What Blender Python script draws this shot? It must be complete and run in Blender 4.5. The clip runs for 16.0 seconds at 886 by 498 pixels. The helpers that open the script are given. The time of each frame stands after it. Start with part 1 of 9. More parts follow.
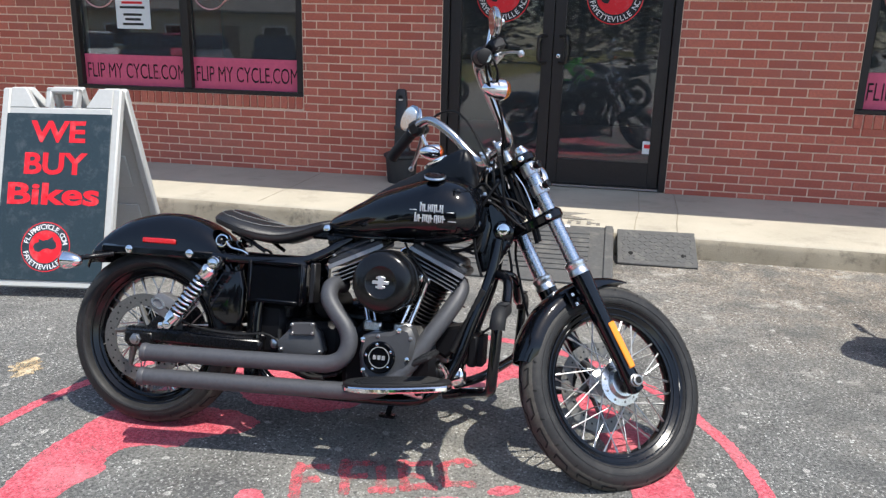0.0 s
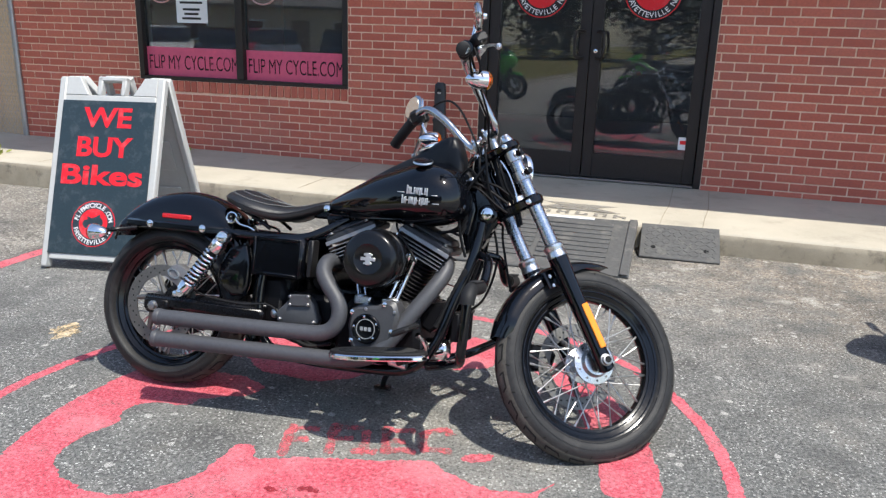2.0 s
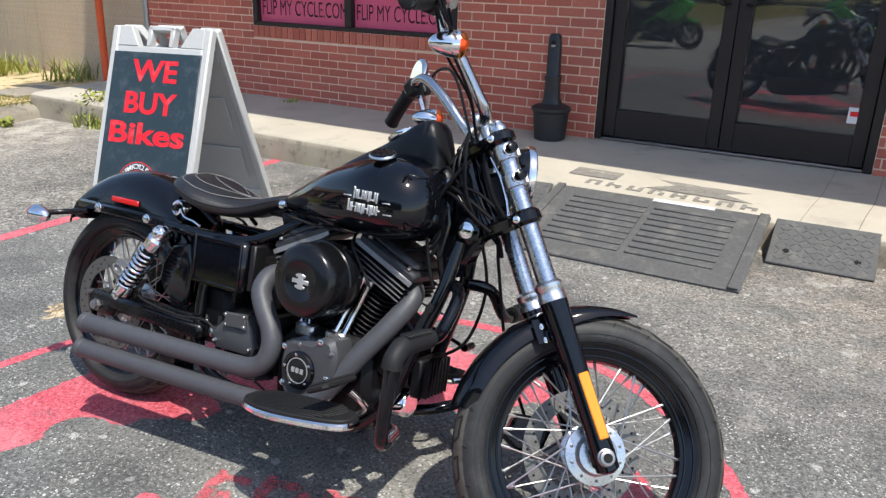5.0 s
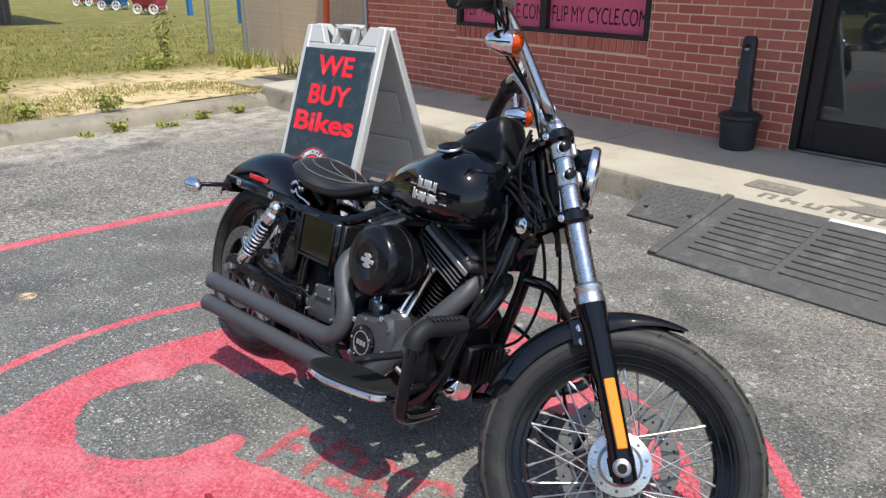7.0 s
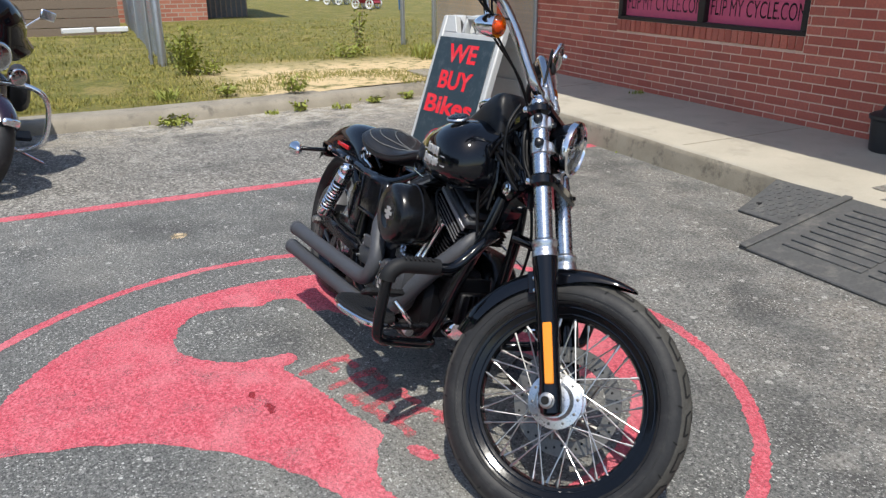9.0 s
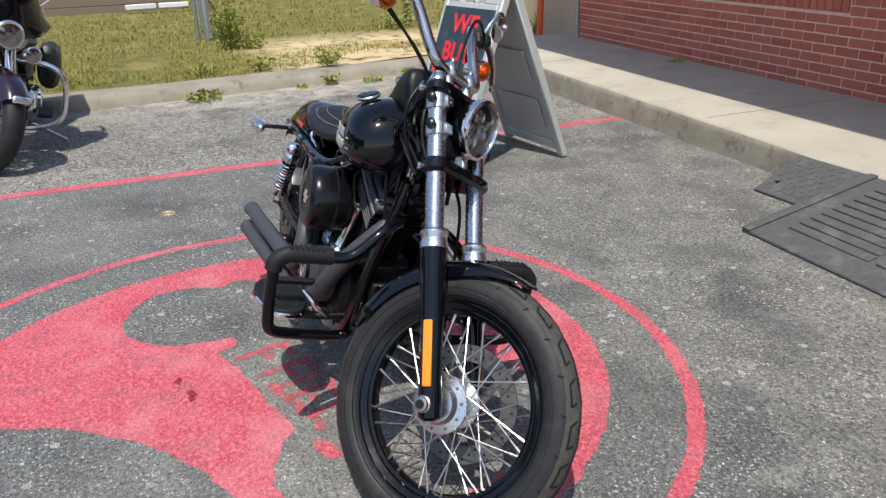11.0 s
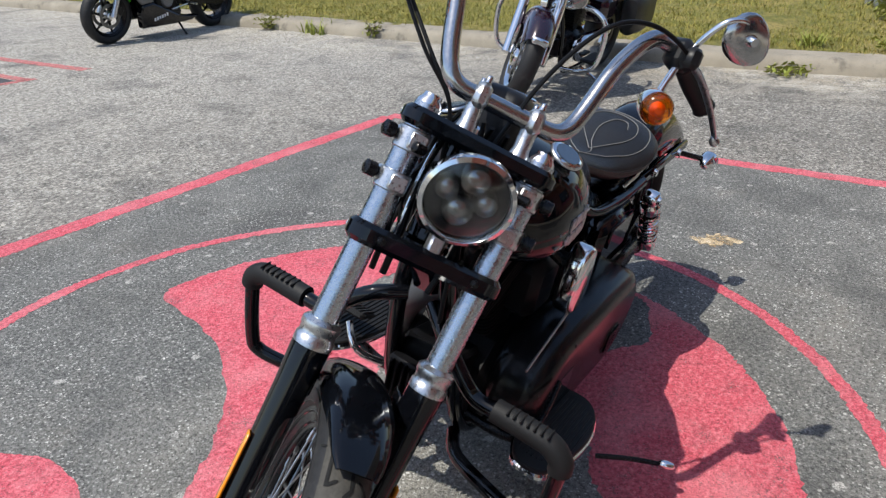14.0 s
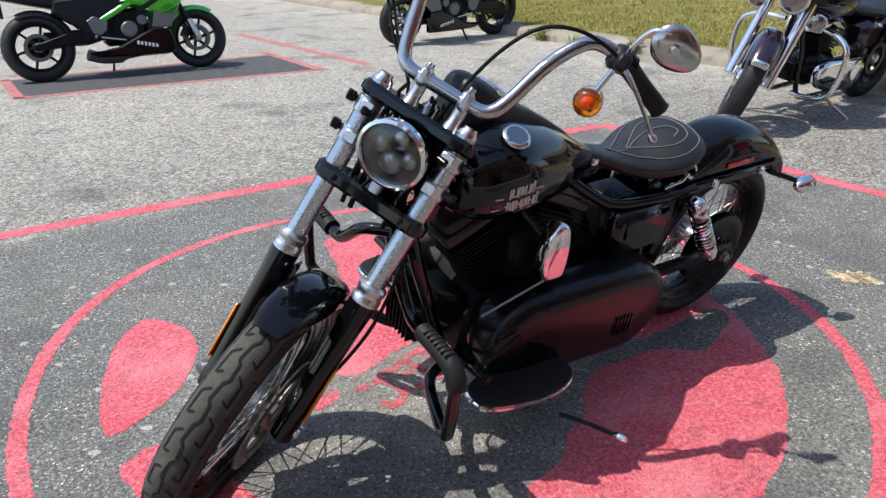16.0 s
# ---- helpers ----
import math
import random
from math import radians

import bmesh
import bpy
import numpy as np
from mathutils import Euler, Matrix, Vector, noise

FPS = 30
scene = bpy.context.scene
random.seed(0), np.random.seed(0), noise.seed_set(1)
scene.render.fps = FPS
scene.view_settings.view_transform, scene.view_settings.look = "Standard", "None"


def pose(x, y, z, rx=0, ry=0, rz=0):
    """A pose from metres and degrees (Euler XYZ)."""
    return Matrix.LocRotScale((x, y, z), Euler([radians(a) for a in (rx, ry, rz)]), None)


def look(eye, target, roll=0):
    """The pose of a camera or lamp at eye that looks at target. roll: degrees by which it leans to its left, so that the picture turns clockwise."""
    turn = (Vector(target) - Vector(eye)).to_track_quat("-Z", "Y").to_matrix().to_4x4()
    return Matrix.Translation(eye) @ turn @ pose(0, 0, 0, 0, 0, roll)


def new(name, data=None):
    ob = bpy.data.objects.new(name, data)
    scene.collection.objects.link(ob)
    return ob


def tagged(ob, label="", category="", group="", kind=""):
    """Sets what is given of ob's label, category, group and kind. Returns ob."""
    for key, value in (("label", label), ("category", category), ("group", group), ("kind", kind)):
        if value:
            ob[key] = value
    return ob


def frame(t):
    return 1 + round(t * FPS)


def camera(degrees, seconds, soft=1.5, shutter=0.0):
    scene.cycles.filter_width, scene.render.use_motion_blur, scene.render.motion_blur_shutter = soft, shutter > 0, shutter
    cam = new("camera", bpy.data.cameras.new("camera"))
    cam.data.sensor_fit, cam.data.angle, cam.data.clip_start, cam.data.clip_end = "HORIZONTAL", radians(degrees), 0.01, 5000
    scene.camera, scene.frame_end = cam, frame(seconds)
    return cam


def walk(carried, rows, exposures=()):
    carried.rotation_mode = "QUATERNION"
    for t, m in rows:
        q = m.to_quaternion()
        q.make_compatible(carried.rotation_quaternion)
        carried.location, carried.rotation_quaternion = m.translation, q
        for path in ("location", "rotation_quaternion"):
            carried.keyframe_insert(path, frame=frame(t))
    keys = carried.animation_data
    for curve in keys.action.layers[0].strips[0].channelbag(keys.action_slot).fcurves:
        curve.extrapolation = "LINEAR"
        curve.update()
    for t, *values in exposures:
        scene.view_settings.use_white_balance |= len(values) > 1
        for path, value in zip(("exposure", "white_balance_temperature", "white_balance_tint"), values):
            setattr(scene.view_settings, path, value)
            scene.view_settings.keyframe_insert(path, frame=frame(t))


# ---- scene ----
cam = camera(60.6, 16.0, soft=1.35)
PATH = [
    (0, (0.107, 0.252, 1.309), (-0.220, 2.154, 0.785), 0.90),
    (0.5, (0.164, 0.184, 1.311), (-0.210, 2.079, 0.792), 1.00),
    (1, (0.224, 0.122, 1.310), (-0.200, 2.007, 0.792), 1.10),
    (1.5, (0.283, 0.118, 1.311), (-0.181, 1.991, 0.786), 1.20),
    (2, (0.396, 0.151, 1.306), (-0.099, 2.012, 0.769), 1.20),
    (2.5, (0.485, 0.222, 1.307), (-0.029, 2.073, 0.752), 1.10),
    (3, (0.485, 0.356, 1.308), (-0.061, 2.192, 0.734), 1.10),
    (3.5, (0.477, 0.504, 1.300), (-0.126, 2.314, 0.701), 1.20),
    (4, (0.541, 0.681, 1.293), (-0.151, 2.448, 0.661), 1.30),
    (4.2, (0.585, 0.753, 1.296), (-0.148, 2.499, 0.654), 1.22),
    (6.3, (0.835, 1.262, 1.344), (-0.351, 2.716, 0.653), 0.46),
    (6.5, (0.891, 1.263, 1.341), (-0.346, 2.677, 0.655), 0.39),
    (7, (1.049, 1.216, 1.320), (-0.306, 2.521, 0.641), 0.24),
    (7.5, (1.189, 1.223, 1.324), (-0.271, 2.411, 0.648), -0.10),
    (8, (1.350, 1.329, 1.311), (-0.198, 2.397, 0.632), -0.40),
    (8.2, (1.404, 1.363, 1.304), (-0.173, 2.387, 0.622), -0.40),
    (10.3, (1.856, 1.733, 1.330), (0.141, 2.477, 0.617), -0.95),
    (10.5, (1.834, 1.798, 1.329), (0.118, 2.528, 0.606), -1.26),
    (11, (1.702, 1.962, 1.297), (-0.020, 2.643, 0.542), -2.07),
    (11.5, (1.586, 2.182, 1.284), (-0.151, 2.768, 0.483), -2.57),
    (12, (1.498, 2.454, 1.282), (-0.269, 2.871, 0.445), -2.66),
    (12.5, (1.319, 2.650, 1.256), (-0.478, 2.820, 0.394), -2.32),
    (13, (1.122, 2.831, 1.274), (-0.672, 2.677, 0.404), -1.48),
    (13.5, (0.992, 3.068, 1.265), (-0.716, 2.469, 0.417), -0.34),
    (14, (0.940, 3.282, 1.259), (-0.623, 2.344, 0.438), -1.19),
    (14.5, (0.927, 3.480, 1.268), (-0.499, 2.336, 0.456), -0.95),
    (15, (0.807, 3.672, 1.260), (-0.490, 2.387, 0.450), -0.82),
    (15.5, (0.761, 3.845, 1.255), (-0.414, 2.436, 0.467), -1.00),
    (16, (0.764, 4.019, 1.258), (-0.304, 2.520, 0.489), -1.17),
]
walk(cam, [(t, look(eye, target, roll)) for t, eye, target, roll in PATH],
     [(0.0, 0.78), (4.0, 0.76), (6.5, 0.62), (8.0, 0.4), (11.0, 0.4), (13.0, 0.3), (14.5, 0.47), (16.0, 0.62)])

# ---- world, sun, exposure ----
world = bpy.data.worlds.new("sky")
scene.world = world
world.use_nodes = True
wn = world.node_tree.nodes
sky = wn.new("ShaderNodeTexSky")
sky.sky_type = "NISHITA"
sky.sun_disc = False
SUN = Vector((0.41, -0.23, 1.0)).normalized()
sky.sun_elevation = math.asin(SUN.z)
sky.sun_rotation = math.atan2(SUN.x, SUN.y)
world.node_tree.links.new(sky.outputs[0], wn["Background"].inputs[0])
wn["Background"].inputs[1].default_value = 0.145
sun_data = bpy.data.lights.new("sun", "SUN")
sun_data.energy, sun_data.angle, sun_data.color = 3.4, radians(0.53), (1.0, 0.962, 0.88)
sun_ob = new("sun", sun_data)
sun_ob.matrix_world = look(SUN * 40, (0, 0, 0))

# ---- geometry helpers ----


class Geo:
    """Vertices and faces of one mesh."""

    def __init__(self):
        self.v, self.f = [], []

    def add(self, verts, faces, m=None):
        n = len(self.v)
        self.v += [tuple(m @ Vector(p)) for p in verts] if m is not None else [tuple(p) for p in verts]
        self.f += [tuple(i + n for i in f) for f in faces]
        return self

    def rings(self, rings, caps=True, loop=False, m=None):
        """Skin over a row of closed rings with equal counts."""
        k, n = len(rings[0]), len(rings)
        verts = [p for r in rings for p in r]
        faces = []
        for i in range(n if loop else n - 1):
            a, b = i * k, ((i + 1) % n) * k
            faces += [(a + j, a + (j + 1) % k, b + (j + 1) % k, b + j) for j in range(k)]
        if caps and not loop:
            faces += [tuple(range(k))[::-1], tuple((n - 1) * k + j for j in range(k))]
        return self.add(verts, faces, m)

    def tube(self, pts, r, n=10, caps=True, loop=False, m=None, flat=1.0):
        pts = [Vector(p) for p in pts]
        cnt = len(pts)
        rs = r if isinstance(r, (list, tuple)) else [r] * cnt
        rings, nrm = [], None
        for i, p in enumerate(pts):
            a = pts[i - 1] if (i or loop) else p
            b = pts[(i + 1) % cnt] if (i < cnt - 1 or loop) else p
            d = (b - a).normalized()
            if nrm is None:
                nrm = d.orthogonal().normalized()
                if abs(d.z) < 0.95:
                    nrm = (Vector((0, 0, 1)) - d * d.z).normalized()
            nrm = (nrm - d * nrm.dot(d)).normalized()
            side = d.cross(nrm)
            rings.append([p + (nrm * math.cos(t) * flat + side * math.sin(t)) * rs[i] for t in [2 * math.pi * j / n for j in range(n)]])
        return self.rings(rings, caps, loop, m)

    def lathe(self, prof, m=None, n=28, caps=True):
        """Turn (radius, height) pairs round the z axis."""
        rings = [[(r * math.cos(t), r * math.sin(t), h) for t in [2 * math.pi * j / n for j in range(n)]] for r, h in prof]
        return self.rings(rings, caps, False, m)

    def torus(self, prof, m=None, n=56):
        """Turn a closed profile of (radius, height) pairs round the z axis."""
        rings = [[(r * math.cos(t), r * math.sin(t), h) for r, h in prof] for t in [2 * math.pi * j / n for j in range(n)]]
        return self.rings(rings, False, True, m)

    def box(self, size, at=(0, 0, 0), bevel=0.0, m=None):
        x, y, z = [s / 2 for s in size]
        b = min(bevel, x * 0.9, y * 0.9, z * 0.9)
        m = (m if m is not None else Matrix()) @ Matrix.Translation(at)
        if b <= 0:
            v = [(sx * x, sy * y, sz * z) for sx in (-1, 1) for sy in (-1, 1) for sz in (-1, 1)]
            return self.add(v, [(0, 1, 3, 2), (4, 6, 7, 5), (0, 4, 5, 1), (2, 3, 7, 6), (0, 2, 6, 4), (1, 5, 7, 3)], m)
        v, idx = [], {}
        for sx in (-1, 1):
            for sy in (-1, 1):
                for sz in (-1, 1):
                    for ax in range(3):
                        p = [sx * (x - b), sy * (y - b), sz * (z - b)]
                        p[ax] += (sx, sy, sz)[ax] * b
                        idx[(sx, sy, sz, ax)] = len(v)
                        v.append(p)
        f = []
        for ax in range(3):
            o = [i for i in range(3) if i != ax]
            for s in (-1, 1):
                q = []
                for a, c in ((-1, -1), (1, -1), (1, 1), (-1, 1)):
                    k = [0, 0, 0]
                    k[ax], k[o[0]], k[o[1]] = s, a, c
                    q.append(idx[(*k, ax)])
                f.append(tuple(q) if (s > 0) == (ax != 1) else tuple(q[::-1]))
            for a in (-1, 1):
                for c in (-1, 1):
                    k1, k2 = [0, 0, 0], [0, 0, 0]
                    k1[ax], k2[ax] = -1, 1
                    k1[o[0]] = k2[o[0]] = a
                    k1[o[1]] = k2[o[1]] = c
                    f.append((idx[(*k1, o[0])], idx[(*k2, o[0])], idx[(*k2, o[1])], idx[(*k1, o[1])]))
        f += [tuple(idx[(sx, sy, sz, ax)] for ax in range(3)) for sx in (-1, 1) for sy in (-1, 1) for sz in (-1, 1)]
        return self.add(v, f, m)

    def prism(self, outline, h, m=None, bevel=0.0, steps=1):
        """Push a flat outline up by h, with an optional bevel at the top and bottom edges."""
        o = [Vector((p[0], p[1])) for p in outline]
        k = len(o)

        def inset(d):
            out = []
            for i in range(k):
                e1, e2 = (o[i] - o[i - 1]).normalized(), (o[(i + 1) % k] - o[i]).normalized()
                n1, n2 = Vector((-e1.y, e1.x)), Vector((-e2.y, e2.x))
                b = (n1 + n2)
                b = b / max(b.dot(b) / 2, 0.3)
                out.append(o[i] + b * d)
            return out
        area = sum(o[i - 1].x * o[i].y - o[i].x * o[i - 1].y for i in range(k))
        if area < 0:
            o.reverse()
        if bevel > 0:
            q = [(bevel * (1 - math.sin(i * math.pi / 2 / steps)), bevel * (1 - math.cos(i * math.pi / 2 / steps))) for i in range(steps + 1)]
            lv = q + [(d, h - z) for d, z in reversed(q)]
        else:
            lv = [(0, 0), (0, h)]
        rings = [[(p.x, p.y, z) for p in (inset(d) if d else o)] for d, z in lv]
        return self.rings(rings, True, False, m)


def smooth_curve(pts, k=6, loop=False):
    """A Catmull-Rom curve through the points."""
    p = [Vector(q) for q in pts]
    n = len(p)
    out = []
    for i in range(n if loop else n - 1):
        a = p[i - 1] if (i or loop) else p[0]
        b, c = p[i], p[(i + 1) % n]
        d = p[(i + 2) % n] if (loop or i + 2 < n) else p[-1]
        for j in range(k):
            t = j / k
            out.append(0.5 * ((2 * b) + (c - a) * t + (2 * a - 5 * b + 4 * c - d) * t * t + (3 * b - a - 3 * c + d) * t ** 3))
    if not loop:
        out.append(p[-1])
    return out


def mesh_of(name, geo, mat, smooth=40):
    me = bpy.data.meshes.new(name)
    me.from_pydata(geo.v, [], geo.f)
    bm = bmesh.new()
    bm.from_mesh(me)
    bmesh.ops.recalc_face_normals(bm, faces=bm.faces)
    bm.to_mesh(me)
    bm.free()
    if smooth:
        me.polygons.foreach_set("use_smooth", [True] * len(me.polygons))
        me.set_sharp_from_angle(angle=radians(smooth))
    if mat is not None:
        me.materials.append(mat)
    return me


def part(name, geo, mat, parent, label="", m=None, smooth=40):
    """One mesh under a thing or under a part; geo may be a Geo or a mesh that is shared."""
    me = geo if isinstance(geo, bpy.types.Mesh) else mesh_of(name, geo, mat, smooth)
    ob = new(name, me)
    ob.parent = parent
    if m is not None:
        ob.matrix_basis = m
    if label:
        tagged(ob, label)
    return ob


def thing(name, label, category, m=None, group="", kind=""):
    ob = new(name)
    if m is not None:
        ob.matrix_basis = m
    return tagged(ob, label, category, group, kind)


def solid(name, geo, mat, label, category, m=None, group="", kind="", smooth=40):
    ob = new(name, mesh_of(name, geo, mat, smooth))
    if m is not None:
        ob.matrix_basis = m
    return tagged(ob, label, category, group, kind)


def text_geo(body, size, depth=0.0015, bold=0.0, width=1.0, align="LEFT"):
    """The strokes of a word in the built-in font, as a mesh lying in the xy plane."""
    cu = bpy.data.curves.new("lettering", "FONT")
    cu.body, cu.size, cu.extrude, cu.offset, cu.align_x = body, size, depth, bold, align
    cu.resolution_u = 4
    ob = new("lettering", cu)
    bpy.context.view_layer.update()
    dg = bpy.context.evaluated_depsgraph_get()
    me = bpy.data.meshes.new_from_object(ob.evaluated_get(dg))
    g = Geo()
    g.add([(v.co.x * width, v.co.y, v.co.z) for v in me.vertices], [tuple(p.vertices) for p in me.polygons])
    bpy.data.objects.remove(ob)
    bpy.data.curves.remove(cu)
    bpy.data.meshes.remove(me)
    return g


def extent(g, axis=0):
    c = [v[axis] for v in g.v]
    return min(c), max(c)


def ring_strokes(count, radius, size, start, sweep):
    """Plain strokes set round a circle, in place of the small characters of a badge. Angles in degrees."""
    g = Geo()
    for i in range(count):
        a = radians(start + sweep * i / (count - 1))
        m = Matrix.Translation((radius * math.cos(a), radius * math.sin(a), 0)) @ Matrix.Rotation(a - math.pi / 2, 4, "Z")
        g.box((size * 0.16, size * 0.72, 0.001), (-size * 0.2, 0, 0), 0.0, m)
        if i % 4 != 2:
            g.box((size * 0.15, size * (0.72 if i % 3 else 0.4), 0.001), (size * 0.18, 0, 0), 0.0, m)
        g.box((size * 0.44, size * 0.14, 0.001), (0, size * (0.28, 0.0, -0.28)[i % 3], 0), 0.0, m)
    return g


# ---- materials ----


def nodes_of(name):
    mat = bpy.data.materials.new(name)
    mat.use_nodes = True
    nt = mat.node_tree
    return mat, nt, nt.nodes["Principled BSDF"]


def node(nt, kind, **values):
    n = nt.nodes.new(kind)
    for k, v in values.items():
        n.inputs[k].default_value = v
    return n


def noise_tex(nt, scale, detail=4.0, rough=0.6, coord="Object"):
    tc = nt.nodes.new("ShaderNodeTexCoord")
    n = node(nt, "ShaderNodeTexNoise", Scale=scale, Detail=detail, Roughness=rough)
    nt.links.new(tc.outputs[coord], n.inputs["Vector"])
    return n.outputs["Fac"]


def ramp(nt, fac, lo, hi, a=0.0, b=1.0):
    """fac from lo..hi to a..b, clamped."""
    n = node(nt, "ShaderNodeMapRange")
    n.inputs["From Min"].default_value, n.inputs["From Max"].default_value = lo, hi
    n.inputs["To Min"].default_value, n.inputs["To Max"].default_value = a, b
    nt.links.new(fac, n.inputs["Value"])
    return n.outputs["Result"]


def mix(nt, fac, a, b):
    """Colours a and b, each a tuple or a socket, mixed by fac."""
    n = nt.nodes.new("ShaderNodeMix")
    n.data_type = "RGBA"
    if isinstance(fac, float):
        n.inputs[0].default_value = fac
    else:
        nt.links.new(fac, n.inputs[0])
    for sock, c in ((n.inputs[6], a), (n.inputs[7], b)):
        if isinstance(c, tuple):
            sock.default_value = (*c, 1.0)
        else:
            nt.links.new(c, sock)
    return n.outputs[2]


def times(nt, a, b):
    n = nt.nodes.new("ShaderNodeMath")
    n.operation = "MULTIPLY"
    for sock, c in zip(n.inputs, (a, b)):
        if isinstance(c, float):
            sock.default_value = c
        else:
            nt.links.new(c, sock)
    return n.outputs[0]


def bump(nt, bsdf, height, strength=0.3, dist=0.005):
    n = node(nt, "ShaderNodeBump", Strength=strength, Distance=dist)
    nt.links.new(height, n.inputs["Height"])
    nt.links.new(n.outputs[0], bsdf.inputs["Normal"])


def plain(name, col, rough=0.5, metal=0.0, var=0.15, scale=30.0, bumps=0.0, coat=0.0, dirt=None, dirt_amount=0.0, grain=400.0, spec=0.5):
    """A surface with a two-scale change of tone, gloss wear and optional grain and dirt."""
    mat, nt, b = nodes_of(name)
    big = noise_tex(nt, scale * 0.25, 3.0)
    fine = noise_tex(nt, scale * 4.0, 5.0, 0.7)
    dark = tuple(c * (1 - var) for c in col)
    light = tuple(min(c * (1 + var), 1.0) for c in col)
    c = mix(nt, ramp(nt, fine, 0.3, 0.7), dark, light)
    c = mix(nt, ramp(nt, big, 0.35, 0.7, 0.0, 0.5), c, col)
    if dirt:
        d = noise_tex(nt, scale * 0.7, 6.0, 0.7)
        c = mix(nt, ramp(nt, d, 0.52, 0.72, 0.0, dirt_amount), c, dirt)
    nt.links.new(c, b.inputs["Base Color"])
    nt.links.new(ramp(nt, fine, 0.3, 0.75, max(rough - 0.06, 0.02), min(rough + 0.08, 1.0)), b.inputs["Roughness"])
    b.inputs["Metallic"].default_value = metal
    b.inputs["Specular IOR Level"].default_value = spec
    b.inputs["Coat Weight"].default_value = coat
    b.inputs["Coat Roughness"].default_value = 0.04
    if bumps:
        bump(nt, b, noise_tex(nt, grain, 3.0), bumps, 0.001)
    return mat


M = {}
M["gloss_black"] = plain("gloss_black_paint", (0.0025, 0.003, 0.0045), 0.05, 0.0, 0.2, 20, coat=0.08, spec=0.4)
M["black_metal"] = plain("black_powder_coat", (0.005, 0.005, 0.006), 0.26, 0.0, 0.25, 40, 0.05, spec=0.26)
M["engine_black"] = plain("black_wrinkle_finish", (0.006, 0.006, 0.007), 0.4, 0.0, 0.3, 60, 0.25, grain=1200, spec=0.14)
M["exhaust"] = plain("matte_black_ceramic", (0.058, 0.06, 0.067), 0.52, 0.15, 0.2, 25, 0.1, dirt=(0.1, 0.097, 0.094), dirt_amount=0.3)
M["rim_black"] = plain("black_rim_enamel", (0.003, 0.0033, 0.0045), 0.17, 0.0, 0.2, 20, spec=0.4)
M["air_black"] = plain("satin_black_cover", (0.005, 0.0052, 0.006), 0.22, 0.0, 0.2, 30, 0.04, spec=0.36)
M["spoke_steel"] = plain("zinc_spoke_steel", (0.5, 0.5, 0.49), 0.34, 1.0, 0.1, 40)
M["chrome"] = plain("chrome", (0.78, 0.79, 0.8), 0.07, 1.0, 0.06, 30)
M["bar_chrome"] = plain("dull_chrome", (0.47, 0.475, 0.485), 0.2, 1.0, 0.1, 40)
M["alloy"] = plain("satin_aluminium", (0.62, 0.63, 0.64), 0.3, 1.0, 0.12, 50, 0.06)
M["disc_steel"] = plain("brake_disc_steel", (0.165, 0.16, 0.148), 0.48, 0.8, 0.25, 40, 0.1)
M["scoop_grey"] = plain("grey_fairing_plastic", (0.14, 0.135, 0.13), 0.45, 0.0, 0.15, 20)
M["cam_silver"] = plain("dull_grey_casting", (0.16, 0.16, 0.165), 0.45, 0.4, 0.2, 40)
M["seal_coat"] = plain("grey_seal_coat", (0.055, 0.056, 0.06), 0.8, 0.0, 0.35, 14, 0.4, dirt=(0.16, 0.155, 0.145), dirt_amount=0.5)
M["steel"] = plain("dull_steel", (0.38, 0.37, 0.36), 0.4, 1.0, 0.25, 60, 0.1, dirt=(0.12, 0.1, 0.08), dirt_amount=0.4)
M["fork_tube"] = plain("polished_steel_tube", (0.47, 0.51, 0.56), 0.27, 1.0, 0.05, 30)
M["cable"] = plain("black_cable_sheath", (0.004, 0.004, 0.0045), 0.45, 0.0, 0.25, 40, spec=0.2)
M["rubber"] = plain("black_rubber", (0.011, 0.011, 0.0115), 0.6, 0.0, 0.25, 40, 0.2, spec=0.3)
M["tyre"] = plain("tyre_rubber", (0.019, 0.019, 0.0195), 0.55, 0.0, 0.3, 25, 0.25, dirt=(0.07, 0.067, 0.062), dirt_amount=0.35, spec=0.3)
M["fin_metal"] = plain("machined_fin_edge", (0.34, 0.34, 0.35), 0.35, 0.7, 0.2, 60, 0.05)
M["satin_black"] = plain("satin_black_cast", (0.006, 0.0065, 0.0075), 0.22, 0.0, 0.25, 30, 0.05, spec=0.32)
M["rocker_grey"] = plain("black_wrinkle_rocker_finish", (0.022, 0.023, 0.026), 0.42, 0.0, 0.25, 60, 0.25, grain=1200)
M["cam_grey"] = plain("dark_grey_wrinkle_finish", (0.05, 0.051, 0.055), 0.42, 0.0, 0.25, 60, 0.25, grain=1200)
M["smoked"] = plain("smoked_chrome", (0.3, 0.305, 0.31), 0.12, 1.0, 0.1, 30)
M["tread"] = plain("dusty_tyre_tread", (0.06, 0.057, 0.05), 0.8, 0.0, 0.3, 25, 0.3, dirt=(0.13, 0.125, 0.11), dirt_amount=0.5, spec=0.3)
# near black; on hole and bore plugs the colour stands for shade inside
M["groove"] = plain("groove_and_hollow_black", (0.004, 0.004, 0.004), 0.9, 0.0, 0.2, 30)
M["leather"] = plain("black_leather", (0.01, 0.01, 0.011), 0.42, 0.0, 0.3, 40, 0.5, grain=700)
M["stitch"] = plain("pale_stitching", (0.16, 0.16, 0.155), 0.8)
M["plastic_black"] = plain("black_plastic", (0.009, 0.009, 0.01), 0.4, 0.0, 0.2, 40, 0.15, spec=0.3)
